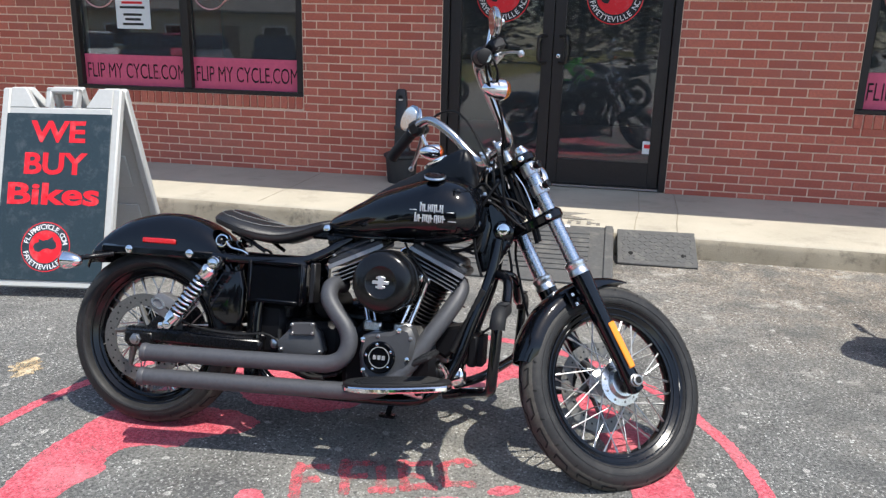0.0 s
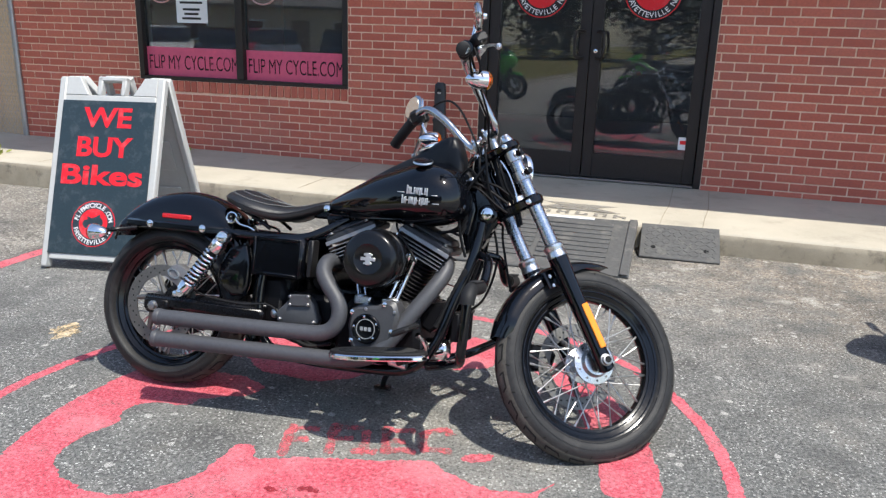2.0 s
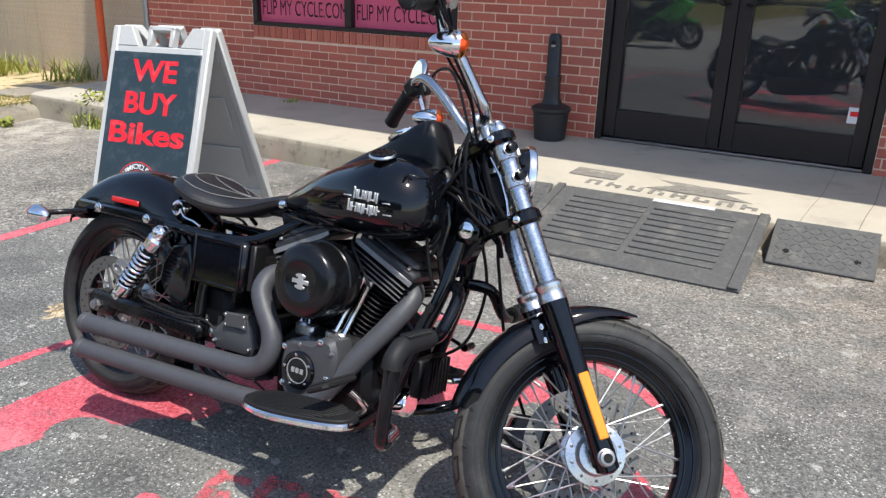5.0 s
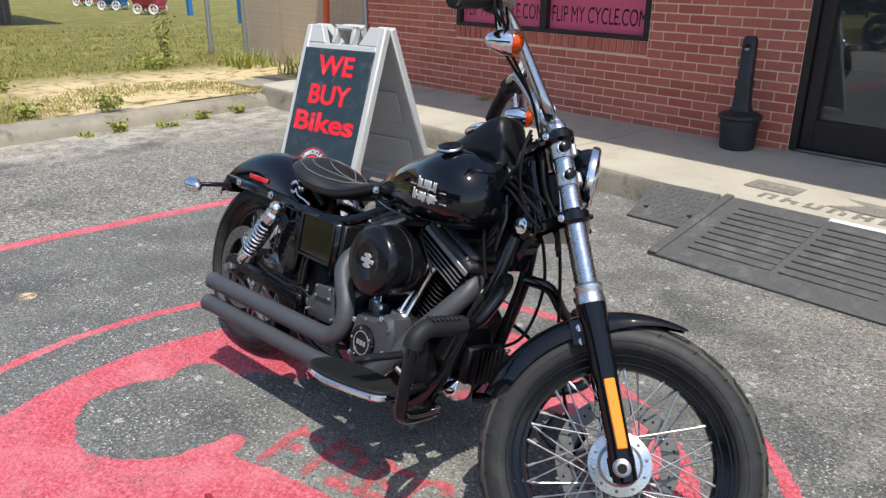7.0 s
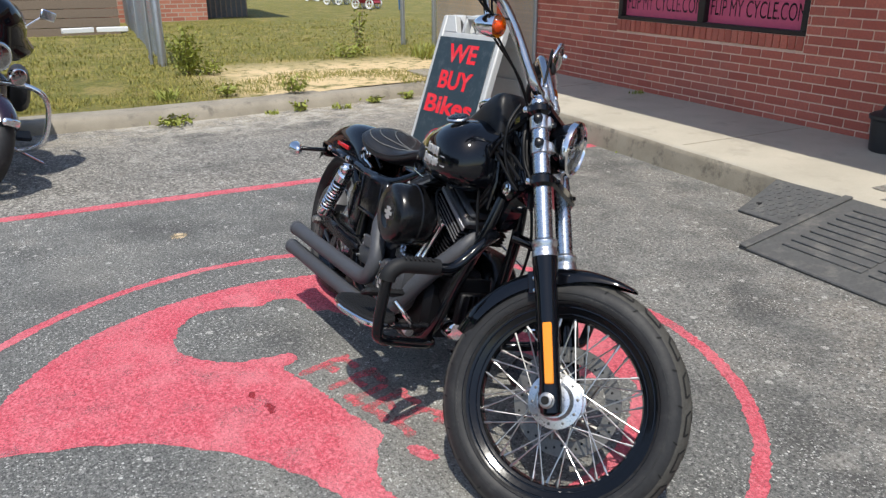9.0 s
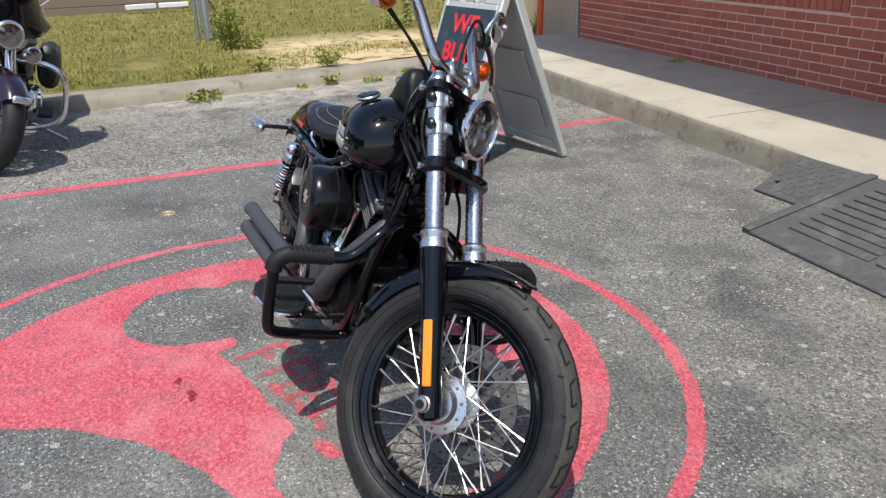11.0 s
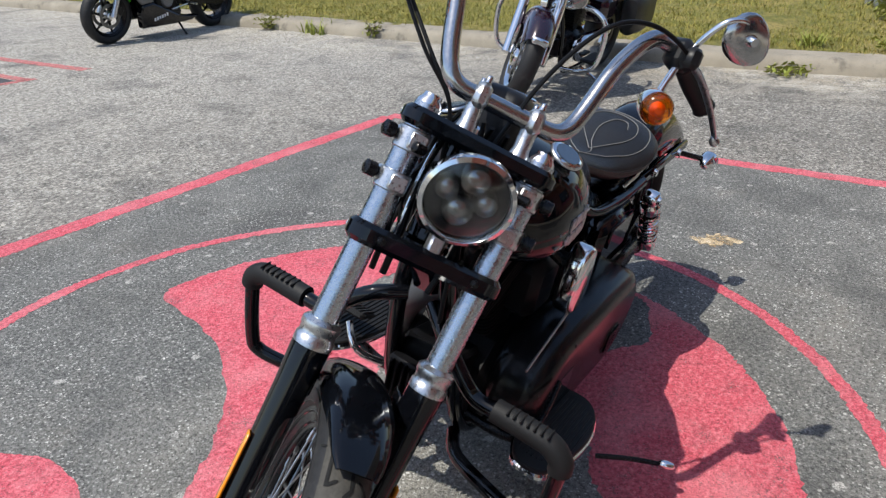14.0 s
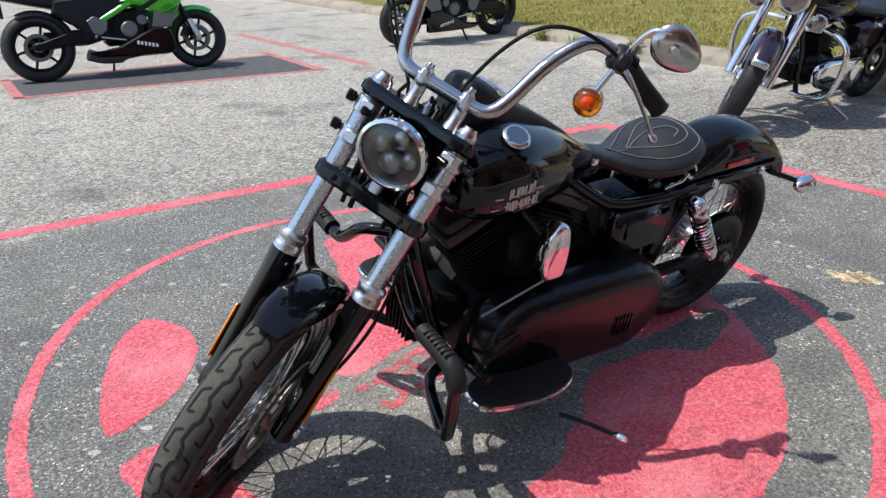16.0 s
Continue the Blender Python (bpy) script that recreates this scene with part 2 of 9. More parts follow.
M["orange_reflector"] = plain("orange_reflector", (0.9, 0.27, 0.01), 0.2, 0.0, 0.08, 200, 0.3, coat=0.6)
M["red_reflector"] = plain("red_reflector", (0.5, 0.008, 0.01), 0.2, 0.0, 0.1, 200, 0.3, coat=0.6)
M["silver_print"] = plain("silver_lettering", (0.55, 0.55, 0.55), 0.35, 0.7, 0.1, 80)
M["white_plastic"] = plain("white_plastic", (0.47, 0.475, 0.46), 0.5, 0.0, 0.06, 12, 0.1, dirt=(0.42, 0.4, 0.36), dirt_amount=0.35)
M["sign_board"] = plain("dark_sign_panel", (0.02, 0.035, 0.043), 0.4, 0.0, 0.2, 22, dirt=(0.3, 0.32, 0.33), dirt_amount=0.16)
M["sign_red"] = plain("red_vinyl_letters", (0.75, 0.012, 0.022), 0.4, 0.0, 0.12, 20, dirt=(0.7, 0.35, 0.35), dirt_amount=0.25)
M["vinyl_white"] = plain("white_vinyl", (0.75, 0.75, 0.75), 0.5, 0.0, 0.05)
M["vinyl_black"] = plain("black_vinyl", (0.01, 0.01, 0.011), 0.4)
M["banner"] = plain("pink_window_vinyl", (0.66, 0.1, 0.185), 0.5, 0.0, 0.1, 6)
M["neon"] = plain("pale_pink_tubing", (0.75, 0.36, 0.36), 0.4, 0.0, 0.05, 5)
M["far_leaf"] = plain("dark_tree_leaf", (0.04, 0.06, 0.016), 0.55, 0.0, 0.5, 2)
M["shingle"] = plain("grey_roof_shingle", (0.2, 0.19, 0.18), 0.9, 0.0, 0.3, 3)
M["beige_wall"] = plain("beige_painted_wall", (0.5, 0.45, 0.36), 0.8, 0.0, 0.12, 2)
M["banner_ink"] = plain("worn_dark_lettering", (0.018, 0.01, 0.013), 0.6, 0.0, 0.3, 20, dirt=(0.52, 0.1, 0.17), dirt_amount=0.9)
M["bronze"] = plain("dark_bronze_aluminium", (0.032, 0.027, 0.026), 0.42, 0.35, 0.2, 15)
M["mat_rubber"] = plain("ribbed_grey_rubber", (0.085, 0.085, 0.083), 0.72, 0.0, 0.3, 12, 0.3, dirt=(0.22, 0.205, 0.18), dirt_amount=0.6)
M["ash_plastic"] = plain("charcoal_plastic", (0.022, 0.023, 0.025), 0.5, 0.0, 0.2, 20, 0.2)
M["galvanised"] = plain("galvanised_steel", (0.4, 0.41, 0.42), 0.42, 0.8, 0.25, 20, 0.1)
M["orange_paint"] = plain("orange_red_paint", (0.72, 0.1, 0.025), 0.45, 0.0, 0.12, 15)
M["fence_tan"] = plain("tan_privacy_slat", (0.6, 0.45, 0.29), 0.7, 0.0, 0.25, 12, 0.2)
M["soffit"] = plain("white_soffit", (0.6, 0.59, 0.56), 0.7, 0.0, 0.1, 5)
M["interior"] = plain("shade_dark_wall", (0.12, 0.115, 0.11), 0.8, 0.0, 0.2, 3)
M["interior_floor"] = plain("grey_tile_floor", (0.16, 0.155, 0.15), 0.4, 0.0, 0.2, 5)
M["wood"] = plain("weathered_deck_wood", (0.2, 0.15, 0.11), 0.8, 0.0, 0.25, 10, 0.2)
M["toy_red"] = plain("faded_red_barrel", (0.5, 0.06, 0.11), 0.45, 0.0, 0.15, 6)
M["toy_blue"] = plain("blue_paint", (0.03, 0.17, 0.42), 0.5, 0.0, 0.15, 6)
M["green_paint"] = plain("lime_green_paint", (0.06, 0.45, 0.02), 0.2, 0.0, 0.1, 10, coat=1.0)
M["purple_paint"] = plain("dark_purple_paint", (0.016, 0.004, 0.012), 0.18, 0.2, 0.2, 10, coat=1.0)
M["white_paint"] = plain("white_line_paint", (0.7, 0.7, 0.69), 0.6, 0.0, 0.1, 20, dirt=(0.35, 0.34, 0.32), dirt_amount=0.4)
M["leaf"] = plain("weed_leaf", (0.25, 0.275, 0.045), 0.55, 0.0, 0.35, 30)



def worn_film(name, a, b_col, keep):
    """A thin dried film, broken up so that the ground shows through."""
    mat, nt, b = nodes_of(name)
    mid = noise_tex(nt, 22.0, 6.0, 0.7)
    fine = noise_tex(nt, 180.0, 4.0, 0.7)
    nt.links.new(mix(nt, ramp(nt, mid, 0.35, 0.65), a, b_col), b.inputs["Base Color"])
    gone = times(nt, ramp(nt, mid, keep - 0.1, keep + 0.12), ramp(nt, fine, 0.35, 0.55, 0.3, 1.0))
    nt.links.new(ramp(nt, gone, 0.0, 1.0, 0.0, 0.95), b.inputs["Alpha"])
    b.inputs["Roughness"].default_value = 0.9
    return mat


M["dark_drip"] = worn_film("dark_red_drip", (0.2, 0.008, 0.018), (0.3, 0.02, 0.03), 0.34)
M["mark_chalk"] = worn_film("dried_yellow_spill", (0.62, 0.4, 0.15), (0.66, 0.56, 0.4), 0.46)
M["faded_red"] = worn_film("faded_red_line_paint", (0.5, 0.12, 0.13), (0.55, 0.22, 0.2), 0.4)
M["faded_stroke"] = worn_film("worn_red_stroke_paint", (0.55, 0.07, 0.09), (0.62, 0.15, 0.17), 0.45)
M["grey_paint"] = worn_film("faded_grey_stencil", (0.3, 0.28, 0.24), (0.24, 0.225, 0.2), 0.4)


def glass_material(name, tint, rough=0.0, ior=1.5):
    mat, nt, b = nodes_of(name)
    b.inputs["Base Color"].default_value = (*tint, 1)
    b.inputs["Roughness"].default_value = rough
    b.inputs["IOR"].default_value = ior
    b.inputs["Transmission Weight"].default_value = 1.0
    return mat


M["pane"] = glass_material("tinted_window_glass", (0.5, 0.52, 0.53), 0.0, 1.75)
M["pane"].node_tree.nodes["Principled BSDF"].inputs["Transmission Weight"].default_value = 0.96  # slight diffuse share: a haze that lifts the dark glass
M["lens"] = glass_material("clear_lamp_lens", (0.92, 0.94, 0.95))
M["amber"] = glass_material("amber_lens", (0.95, 0.25, 0.01), 0.12)


def warped(nt, amount, scale):
    """Object coordinates pushed about by noise, so that cells lose their regular shape."""
    tc = nt.nodes.new("ShaderNodeTexCoord")
    n = node(nt, "ShaderNodeTexNoise", Scale=scale, Detail=2.0)
    nt.links.new(tc.outputs["Object"], n.inputs["Vector"])
    sub = nt.nodes.new("ShaderNodeVectorMath")
    sub.operation = "SUBTRACT"
    nt.links.new(n.outputs["Color"], sub.inputs[0])
    sub.inputs[1].default_value = (0.5, 0.5, 0.5)
    mad = nt.nodes.new("ShaderNodeVectorMath")
    mad.operation = "MULTIPLY_ADD"
    nt.links.new(sub.outputs[0], mad.inputs[0])
    mad.inputs[1].default_value = (amount, amount, amount)
    nt.links.new(tc.outputs["Object"], mad.inputs[2])
    return mad.outputs[0]


def chips(nt, vec, scale, share, size, channel=1):
    """Scattered stone chips: 1 on a chip, 0 between; also each cell's own tone and distance."""
    v = node(nt, "ShaderNodeTexVoronoi", Scale=scale)
    nt.links.new(vec, v.inputs["Vector"])
    sep = nt.nodes.new("ShaderNodeSeparateColor")
    nt.links.new(v.outputs["Color"], sep.inputs[0])
    on = times(nt, ramp(nt, v.outputs["Distance"], size * 0.75, size, 1.0, 0.0), ramp(nt, sep.outputs[channel], 1 - share - 0.02, 1 - share + 0.02))
    return on, sep.outputs[0], v.outputs["Distance"]


def asphalt_material():
    """Sealed dark asphalt inside the painted stall, older pale chip-seal outside it, both with bared white chips."""
    mat, nt, b = nodes_of("parking_lot_asphalt")
    tc = nt.nodes.new("ShaderNodeTexCoord")
    sep = nt.nodes.new("ShaderNodeSeparateXYZ")
    nt.links.new(tc.outputs["Object"], sep.inputs[0])
    wob = noise_tex(nt, 3.0, 5.0, 0.65)

    def edge(axis, at, soft=0.08):
        add = nt.nodes.new("ShaderNodeMath")
        nt.links.new(sep.outputs[axis], add.inputs[0])
        nt.links.new(ramp(nt, wob, 0.2, 0.8, -0.1, 0.1), add.inputs[1])
        return ramp(nt, add.outputs[0], at - soft, at + soft)
    right = nt.nodes.new("ShaderNodeMath")
    right.operation = "SUBTRACT"
    right.inputs[0].default_value = 1.0
    nt.links.new(edge("X", 2.5), right.inputs[1])
    sealed = times(nt, times(nt, edge("X", -3.15), right.outputs[0]), edge("Y", 0.33))
    vec = warped(nt, 0.012, 90.0)
    fine = noise_tex(nt, 230.0, 3.0, 0.7)
    patch = noise_tex(nt, 1.1, 6.0, 0.62)
    patch2 = noise_tex(nt, 5.0, 5.0, 0.6)
    small, tone, dist = chips(nt, vec, 125.0, 0.32, 0.44)
    mid, tone2, dist2 = chips(nt, vec, 72.0, 0.16, 0.34)
    dark = mix(nt, ramp(nt, fine, 0.32, 0.68), (0.04, 0.042, 0.041), (0.215, 0.216, 0.205))
    dark = mix(nt, ramp(nt, tone, 0.45, 1.0, 0.0, 0.5), dark, (0.285, 0.282, 0.262))
    dark = mix(nt, ramp(nt, patch, 0.5, 0.68, 0.0, 0.5), dark, (0.25, 0.24, 0.215))
    pale = mix(nt, tone2, (0.07, 0.066, 0.06), (0.62, 0.58, 0.51))
    pale = mix(nt, 0.45, pale, mix(nt, tone, (0.1, 0.095, 0.085), (0.55, 0.515, 0.455)))
    _, tone4, dist4 = chips(nt, warped(nt, 0.012, 80.0), 58.0, 0.3, 0.4)
    pale = mix(nt, 0.5, pale, mix(nt, tone4, (0.045, 0.042, 0.038), (0.66, 0.615, 0.54)))
    pale = mix(nt, ramp(nt, dist4, 0.4, 0.62, 0.0, 0.6), pale, (0.05, 0.047, 0.042))
    pale = mix(nt, ramp(nt, fine, 0.35, 0.65, 0.0, 0.25), pale, (0.1, 0.095, 0.085))
    pale = mix(nt, ramp(nt, patch, 0.44, 0.6, 0.0, 0.4), pale, (0.16, 0.152, 0.14))
    pale = mix(nt, times(nt, ramp(nt, patch2, 0.5, 0.66), ramp(nt, patch, 0.5, 0.4, 0.0, 0.6)), pale, (0.42, 0.39, 0.34))
    drift = times(nt, ramp(nt, sep.outputs["X"], -4.6, -5.7), ramp(nt, patch2, 0.4, 0.6, 0.1, 0.85))
    pale = mix(nt, drift, pale, (0.46, 0.4, 0.3))
    worn_thin = times(nt, times(nt, ramp(nt, sep.outputs["Y"], 2.9, 3.7, 0.0, 0.3), ramp(nt, sep.outputs["X"], 1.3, 0.6)), ramp(nt, tone2, 0.2, 0.7))
    dark = mix(nt, worn_thin, dark, (0.4, 0.385, 0.35))
    big_on, tone5, _ = chips(nt, warped(nt, 0.02, 60.0), 40.0, 0.24, 0.4)
    pit_on, _, _ = chips(nt, warped(nt, 0.02, 50.0), 33.0, 0.26, 0.36, 2)
    pale = mix(nt, times(nt, pit_on, ramp(nt, fine, 0.3, 0.5, 0.3, 0.75)), pale, (0.05, 0.047, 0.043))
    pale = mix(nt, times(nt, big_on, ramp(nt, tone5, 0.0, 1.0, 0.3, 0.8)), pale, (0.7, 0.655, 0.575))
    bleached = ramp(nt, sep.outputs["Y"], 1.2, -2.0, 0.0, 0.42)
    pale = mix(nt, bleached, pale, mix(nt, tone4, (0.17, 0.16, 0.14), (0.84, 0.785, 0.69)))
    col = mix(nt, sealed, pale, dark)
    # dusty, worn bands
    col = mix(nt, times(nt, ramp(nt, patch2, 0.55, 0.75, 0.0, 0.45), ramp(nt, patch, 0.45, 0.6)), col, (0.3, 0.27, 0.225))
    # brown dust swept up against the pavement
    swept = times(nt, times(nt, ramp(nt, sep.outputs["Y"], 3.1, 4.9), ramp(nt, sep.outputs["X"], -0.6, 1.2, 0.25, 1.0)), ramp(nt, patch2, 0.34, 0.56, 0.1, 0.9))
    col = mix(nt, swept, col, mix(nt, tone2, (0.15, 0.122, 0.095), (0.46, 0.385, 0.3)))
    # paler round patch under the bike, fading outwards
    away = nt.nodes.new("ShaderNodeVectorMath")
    away.operation = "DISTANCE"
    nt.links.new(tc.outputs["Object"], away.inputs[0])
    away.inputs[1].default_value = (-0.2, 2.35, 0.0)
    pale_patch = times(nt, ramp(nt, away.outputs["Value"], 0.3, 0.75, 0.75, 0.0), ramp(nt, patch2, 0.3, 0.6, 0.25, 1.0))
    col = mix(nt, pale_patch, col, mix(nt, ramp(nt, fine, 0.35, 0.65), (0.2, 0.19, 0.165), (0.42, 0.4, 0.35)))
    # tar-dark stains
    stain = noise_tex(nt, 1.7, 3.0, 0.5)
    col = mix(nt, ramp(nt, stain, 0.54, 0.7, 0.0, 0.55), col, (0.04, 0.04, 0.041))
    stain2 = noise_tex(nt, 6.5, 3.0, 0.5)
    col = mix(nt, ramp(nt, stain2, 0.68, 0.74, 0.0, 0.45), col, (0.06, 0.055, 0.05))
    worn = noise_tex(nt, 2.4, 5.0, 0.62)
    col = mix(nt, times(nt, ramp(nt, worn, 0.5, 0.62, 0.0, 0.5), sealed), col, mix(nt, ramp(nt, fine, 0.35, 0.65), (0.045, 0.046, 0.045), (0.13, 0.13, 0.125)))
    spill = noise_tex(nt, 4.3, 4.0, 0.55)
    near_walk = times(nt, ramp(nt, sep.outputs["Y"], 2.7, 4.0), ramp(nt, sep.outputs["X"], -0.2, 0.5))
    col = mix(nt, times(nt, near_walk, ramp(nt, spill, 0.6, 0.68, 0.0, 0.75)), col, mix(nt, tone, (0.36, 0.34, 0.3), (0.56, 0.53, 0.47)))
    by_kerb = times(nt, ramp(nt, sep.outputs["X"], -4.7, -5.4), ramp(nt, sep.outputs["Y"], 1.6, 2.3))
    col = mix(nt, times(nt, by_kerb, ramp(nt, spill, 0.47, 0.6, 0.0, 0.8)), col, mix(nt, tone, (0.42, 0.38, 0.32), (0.66, 0.61, 0.52)))
    grit = noise_tex(nt, 82.0, 3.0, 0.62)
    col = mix(nt, ramp(nt, grit, 0.47, 0.36, 0.0, 0.65), col, (0.03, 0.03, 0.029))
    col = mix(nt, ramp(nt, grit, 0.55, 0.68, 0.0, 0.5), col, (0.36, 0.35, 0.325))
    # white chips, thicker in some patches
    bare = times(nt, ramp(nt, patch2, 0.35, 0.6, 0.25, 1.0), ramp(nt, worn, 0.62, 0.5, 0.35, 1.0))
    col = mix(nt, times(nt, small, bare), col, mix(nt, tone, (0.3, 0.3, 0.275), (0.66, 0.655, 0.61)))
    col = mix(nt, times(nt, mid, bare), col, mix(nt, tone2, (0.4, 0.395, 0.365), (0.74, 0.73, 0.69)))
    blot, tone3, _ = chips(nt, warped(nt, 0.03, 40.0), 13.0, 0.06, 0.2, 2)
    col = mix(nt, times(nt, blot, ramp(nt, fine, 0.35, 0.6)), col, (0.56, 0.54, 0.5))
    nt.links.new(col, b.inputs["Base Color"])
    b.inputs["Roughness"].default_value = 0.88
    b.inputs["Specular IOR Level"].default_value = 0.35
    hsum = nt.nodes.new("ShaderNodeMath")
    nt.links.new(dist, hsum.inputs[0])
    nt.links.new(fine, hsum.inputs[1])
    bump(nt, b, hsum.outputs[0], 0.8, 0.006)
    return mat


def red_ground_paint():
    """Thin red paint that has pulled off the tops and pits of the stones."""
    mat, nt, b = nodes_of("worn_red_ground_paint")
    vec = warped(nt, 0.012, 90.0)
    fine = noise_tex(nt, 200.0, 4.0, 0.75)
    mid = noise_tex(nt, 7.0, 6.0, 0.65)
    small, tone, dist = chips(nt, vec, 125.0, 0.3, 0.42)
    c = mix(nt, ramp(nt, mid, 0.35, 0.65), (0.54, 0.065, 0.095), (0.66, 0.145, 0.18))
    c = mix(nt, ramp(nt, tone, 0.2, 1.0, 0.0, 0.55), c, (0.4, 0.025, 0.045))
    c = mix(nt, ramp(nt, fine, 0.5, 0.7, 0.0, 0.6), c, (0.86, 0.22, 0.27))
    grit = noise_tex(nt, 78.0, 3.0, 0.6)
    c = mix(nt, ramp(nt, grit, 0.53, 0.66, 0.0, 0.5), c, (0.84, 0.3, 0.33))
    c = mix(nt, ramp(nt, grit, 0.45, 0.35, 0.0, 0.6), c, (0.22, 0.022, 0.034))
    c = mix(nt, ramp(nt, noise_tex(nt, 3.1, 4.0, 0.6), 0.48, 0.66, 0.0, 0.45), c, (0.7, 0.27, 0.29))
    nt.links.new(c, b.inputs["Base Color"])
    pit = times(nt, ramp(nt, fine, 0.36, 0.44, 1.0, 0.0), ramp(nt, tone, 0.3, 0.6, 0.3, 1.0))
    worn = times(nt, ramp(nt, fine, 0.5, 0.6), ramp(nt, mid, 0.52, 0.66))
    gone = nt.nodes.new("ShaderNodeMath")
    gone.operation = "MAXIMUM"
    nt.links.new(pit, gone.inputs[0])
    nt.links.new(worn, gone.inputs[1])
    nt.links.new(ramp(nt, gone.outputs[0], 0.0, 1.0, 1.0, 0.06), b.inputs["Alpha"])
    b.inputs["Roughness"].default_value = 0.75
    hsum = nt.nodes.new("ShaderNodeMath")
    nt.links.new(dist, hsum.inputs[0])
    nt.links.new(fine, hsum.inputs[1])
    bump(nt, b, hsum.outputs[0], 0.7, 0.005)
    return mat


def concrete(name, a, b_col, scale=2.0, stain=(0.2, 0.18, 0.15), amount=0.5, bumps=0.35):
    mat, nt, b = nodes_of(name)
    big = noise_tex(nt, scale, 6.0, 0.62)
    fine = noise_tex(nt, 160.0, 4.0, 0.7)
    c = mix(nt, ramp(nt, big, 0.35, 0.65), a, b_col)
    c = mix(nt, ramp(nt, fine, 0.3, 0.75, 0.0, 0.35), c, tuple(x * 0.55 for x in a))
    st = noise_tex(nt, scale * 2.7, 7.0, 0.7)
    c = mix(nt, ramp(nt, st, 0.54, 0.7, 0.0, amount), c, stain)
    nt.links.new(c, b.inputs["Base Color"])
    b.inputs["Roughness"].default_value = 0.85
    bump(nt, b, fine, bumps, 0.004)
    return mat


def brick_material():
    mat, nt, b = nodes_of("red_face_brick")
    oi = nt.nodes.new("ShaderNodeObjectInfo")
    ge = nt.nodes.new("ShaderNodeNewGeometry")
    rnd = nt.nodes.new("ShaderNodeMath")
    nt.links.new(oi.outputs["Random"], rnd.inputs[0])
    nt.links.new(ge.outputs["Random Per Island"], rnd.inputs[1])
    fr = nt.nodes.new("ShaderNodeMath")
    fr.operation = "FRACT"
    nt.links.new(rnd.outputs[0], fr.inputs[0])
    geo_noise = node(nt, "ShaderNodeTexNoise", Scale=70.0, Detail=5.0, Roughness=0.7)
    nt.links.new(ge.outputs["Position"], geo_noise.inputs["Vector"])
    slow = node(nt, "ShaderNodeTexNoise", Scale=1.3, Detail=4.0)
    nt.links.new(ge.outputs["Position"], slow.inputs["Vector"])
    c = mix(nt, fr.outputs[0], (0.48, 0.115, 0.073), (0.66, 0.19, 0.122))
    c = mix(nt, ramp(nt, geo_noise.outputs["Fac"], 0.35, 0.7, 0.0, 0.55), c, (0.33, 0.095, 0.068))
    c = mix(nt, ramp(nt, slow.outputs["Fac"], 0.5, 0.7, 0.0, 0.35), c, (0.3, 0.15, 0.12))
    nt.links.new(c, b.inputs["Base Color"])
    b.inputs["Roughness"].default_value = 0.82
    bump(nt, b, geo_noise.outputs["Fac"], 0.35, 0.003)
    return mat


def grass_ground():
    mat, nt, b = nodes_of("lawn_and_sand")
    big = noise_tex(nt, 0.7, 5.0, 0.6)
    mid = noise_tex(nt, 6.0, 6.0, 0.7)
    fine = noise_tex(nt, 60.0, 4.0, 0.75)
    tc = nt.nodes.new("ShaderNodeTexCoord")
    sep = nt.nodes.new("ShaderNodeSeparateXYZ")
    nt.links.new(tc.outputs["Object"], sep.inputs[0])
    c = mix(nt, ramp(nt, fine, 0.3, 0.7), (0.07, 0.08, 0.011), (0.215, 0.21, 0.036))
    c = mix(nt, ramp(nt, mid, 0.4, 0.7, 0.0, 0.7), c, (0.33, 0.255, 0.075))
    c = mix(nt, ramp(nt, noise_tex(nt, 2.2, 5.0, 0.65), 0.5, 0.64, 0.0, 0.6), c, (0.38, 0.285, 0.1))
    c = mix(nt, ramp(nt, noise_tex(nt, 22.0, 4.0, 0.7), 0.52, 0.4, 0.0, 0.5), c, (0.05, 0.065, 0.016))
    near = times(nt, ramp(nt, sep.outputs["X"], -8.9, -7.9), ramp(nt, sep.outputs["Y"], 2.9, 3.7))
    sand = times(nt, near, ramp(nt, big, 0.25, 0.42))
    c = mix(nt, times(nt, sand, ramp(nt, mid, 0.36, 0.5)), c, (0.72, 0.55, 0.31))
    nt.links.new(c, b.inputs["Base Color"])
    b.inputs["Roughness"].default_value = 0.95
    bump(nt, b, fine, 0.8, 0.03)
    return mat


def far_brick():
    """Brick courses for a wall that is only seen far off."""
    mat, nt, b = nodes_of("far_brick_wall")
    tc = nt.nodes.new("ShaderNodeTexCoord")
    sep = nt.nodes.new("ShaderNodeSeparateXYZ")
    nt.links.new(tc.outputs["Object"], sep.inputs[0])
    comb = nt.nodes.new("ShaderNodeCombineXYZ")
    nt.links.new(sep.outputs["Y"], comb.inputs["X"])
    nt.links.new(sep.outputs["Z"], comb.inputs["Y"])
    br = node(nt, "ShaderNodeTexBrick", Scale=1.0, Color1=(0.36, 0.12, 0.08, 1), Color2=(0.5, 0.2, 0.13, 1), Mortar=(0.42, 0.34, 0.27, 1))
    br.inputs["Brick Width"].default_value, br.inputs["Row Height"].default_value, br.inputs["Mortar Size"].default_value = 0.3, 0.1, 0.012
    nt.links.new(comb.outputs[0], br.inputs["Vector"])
    nt.links.new(br.outputs["Color"], b.inputs["Base Color"])
    b.inputs["Roughness"].default_value = 0.85
    return mat


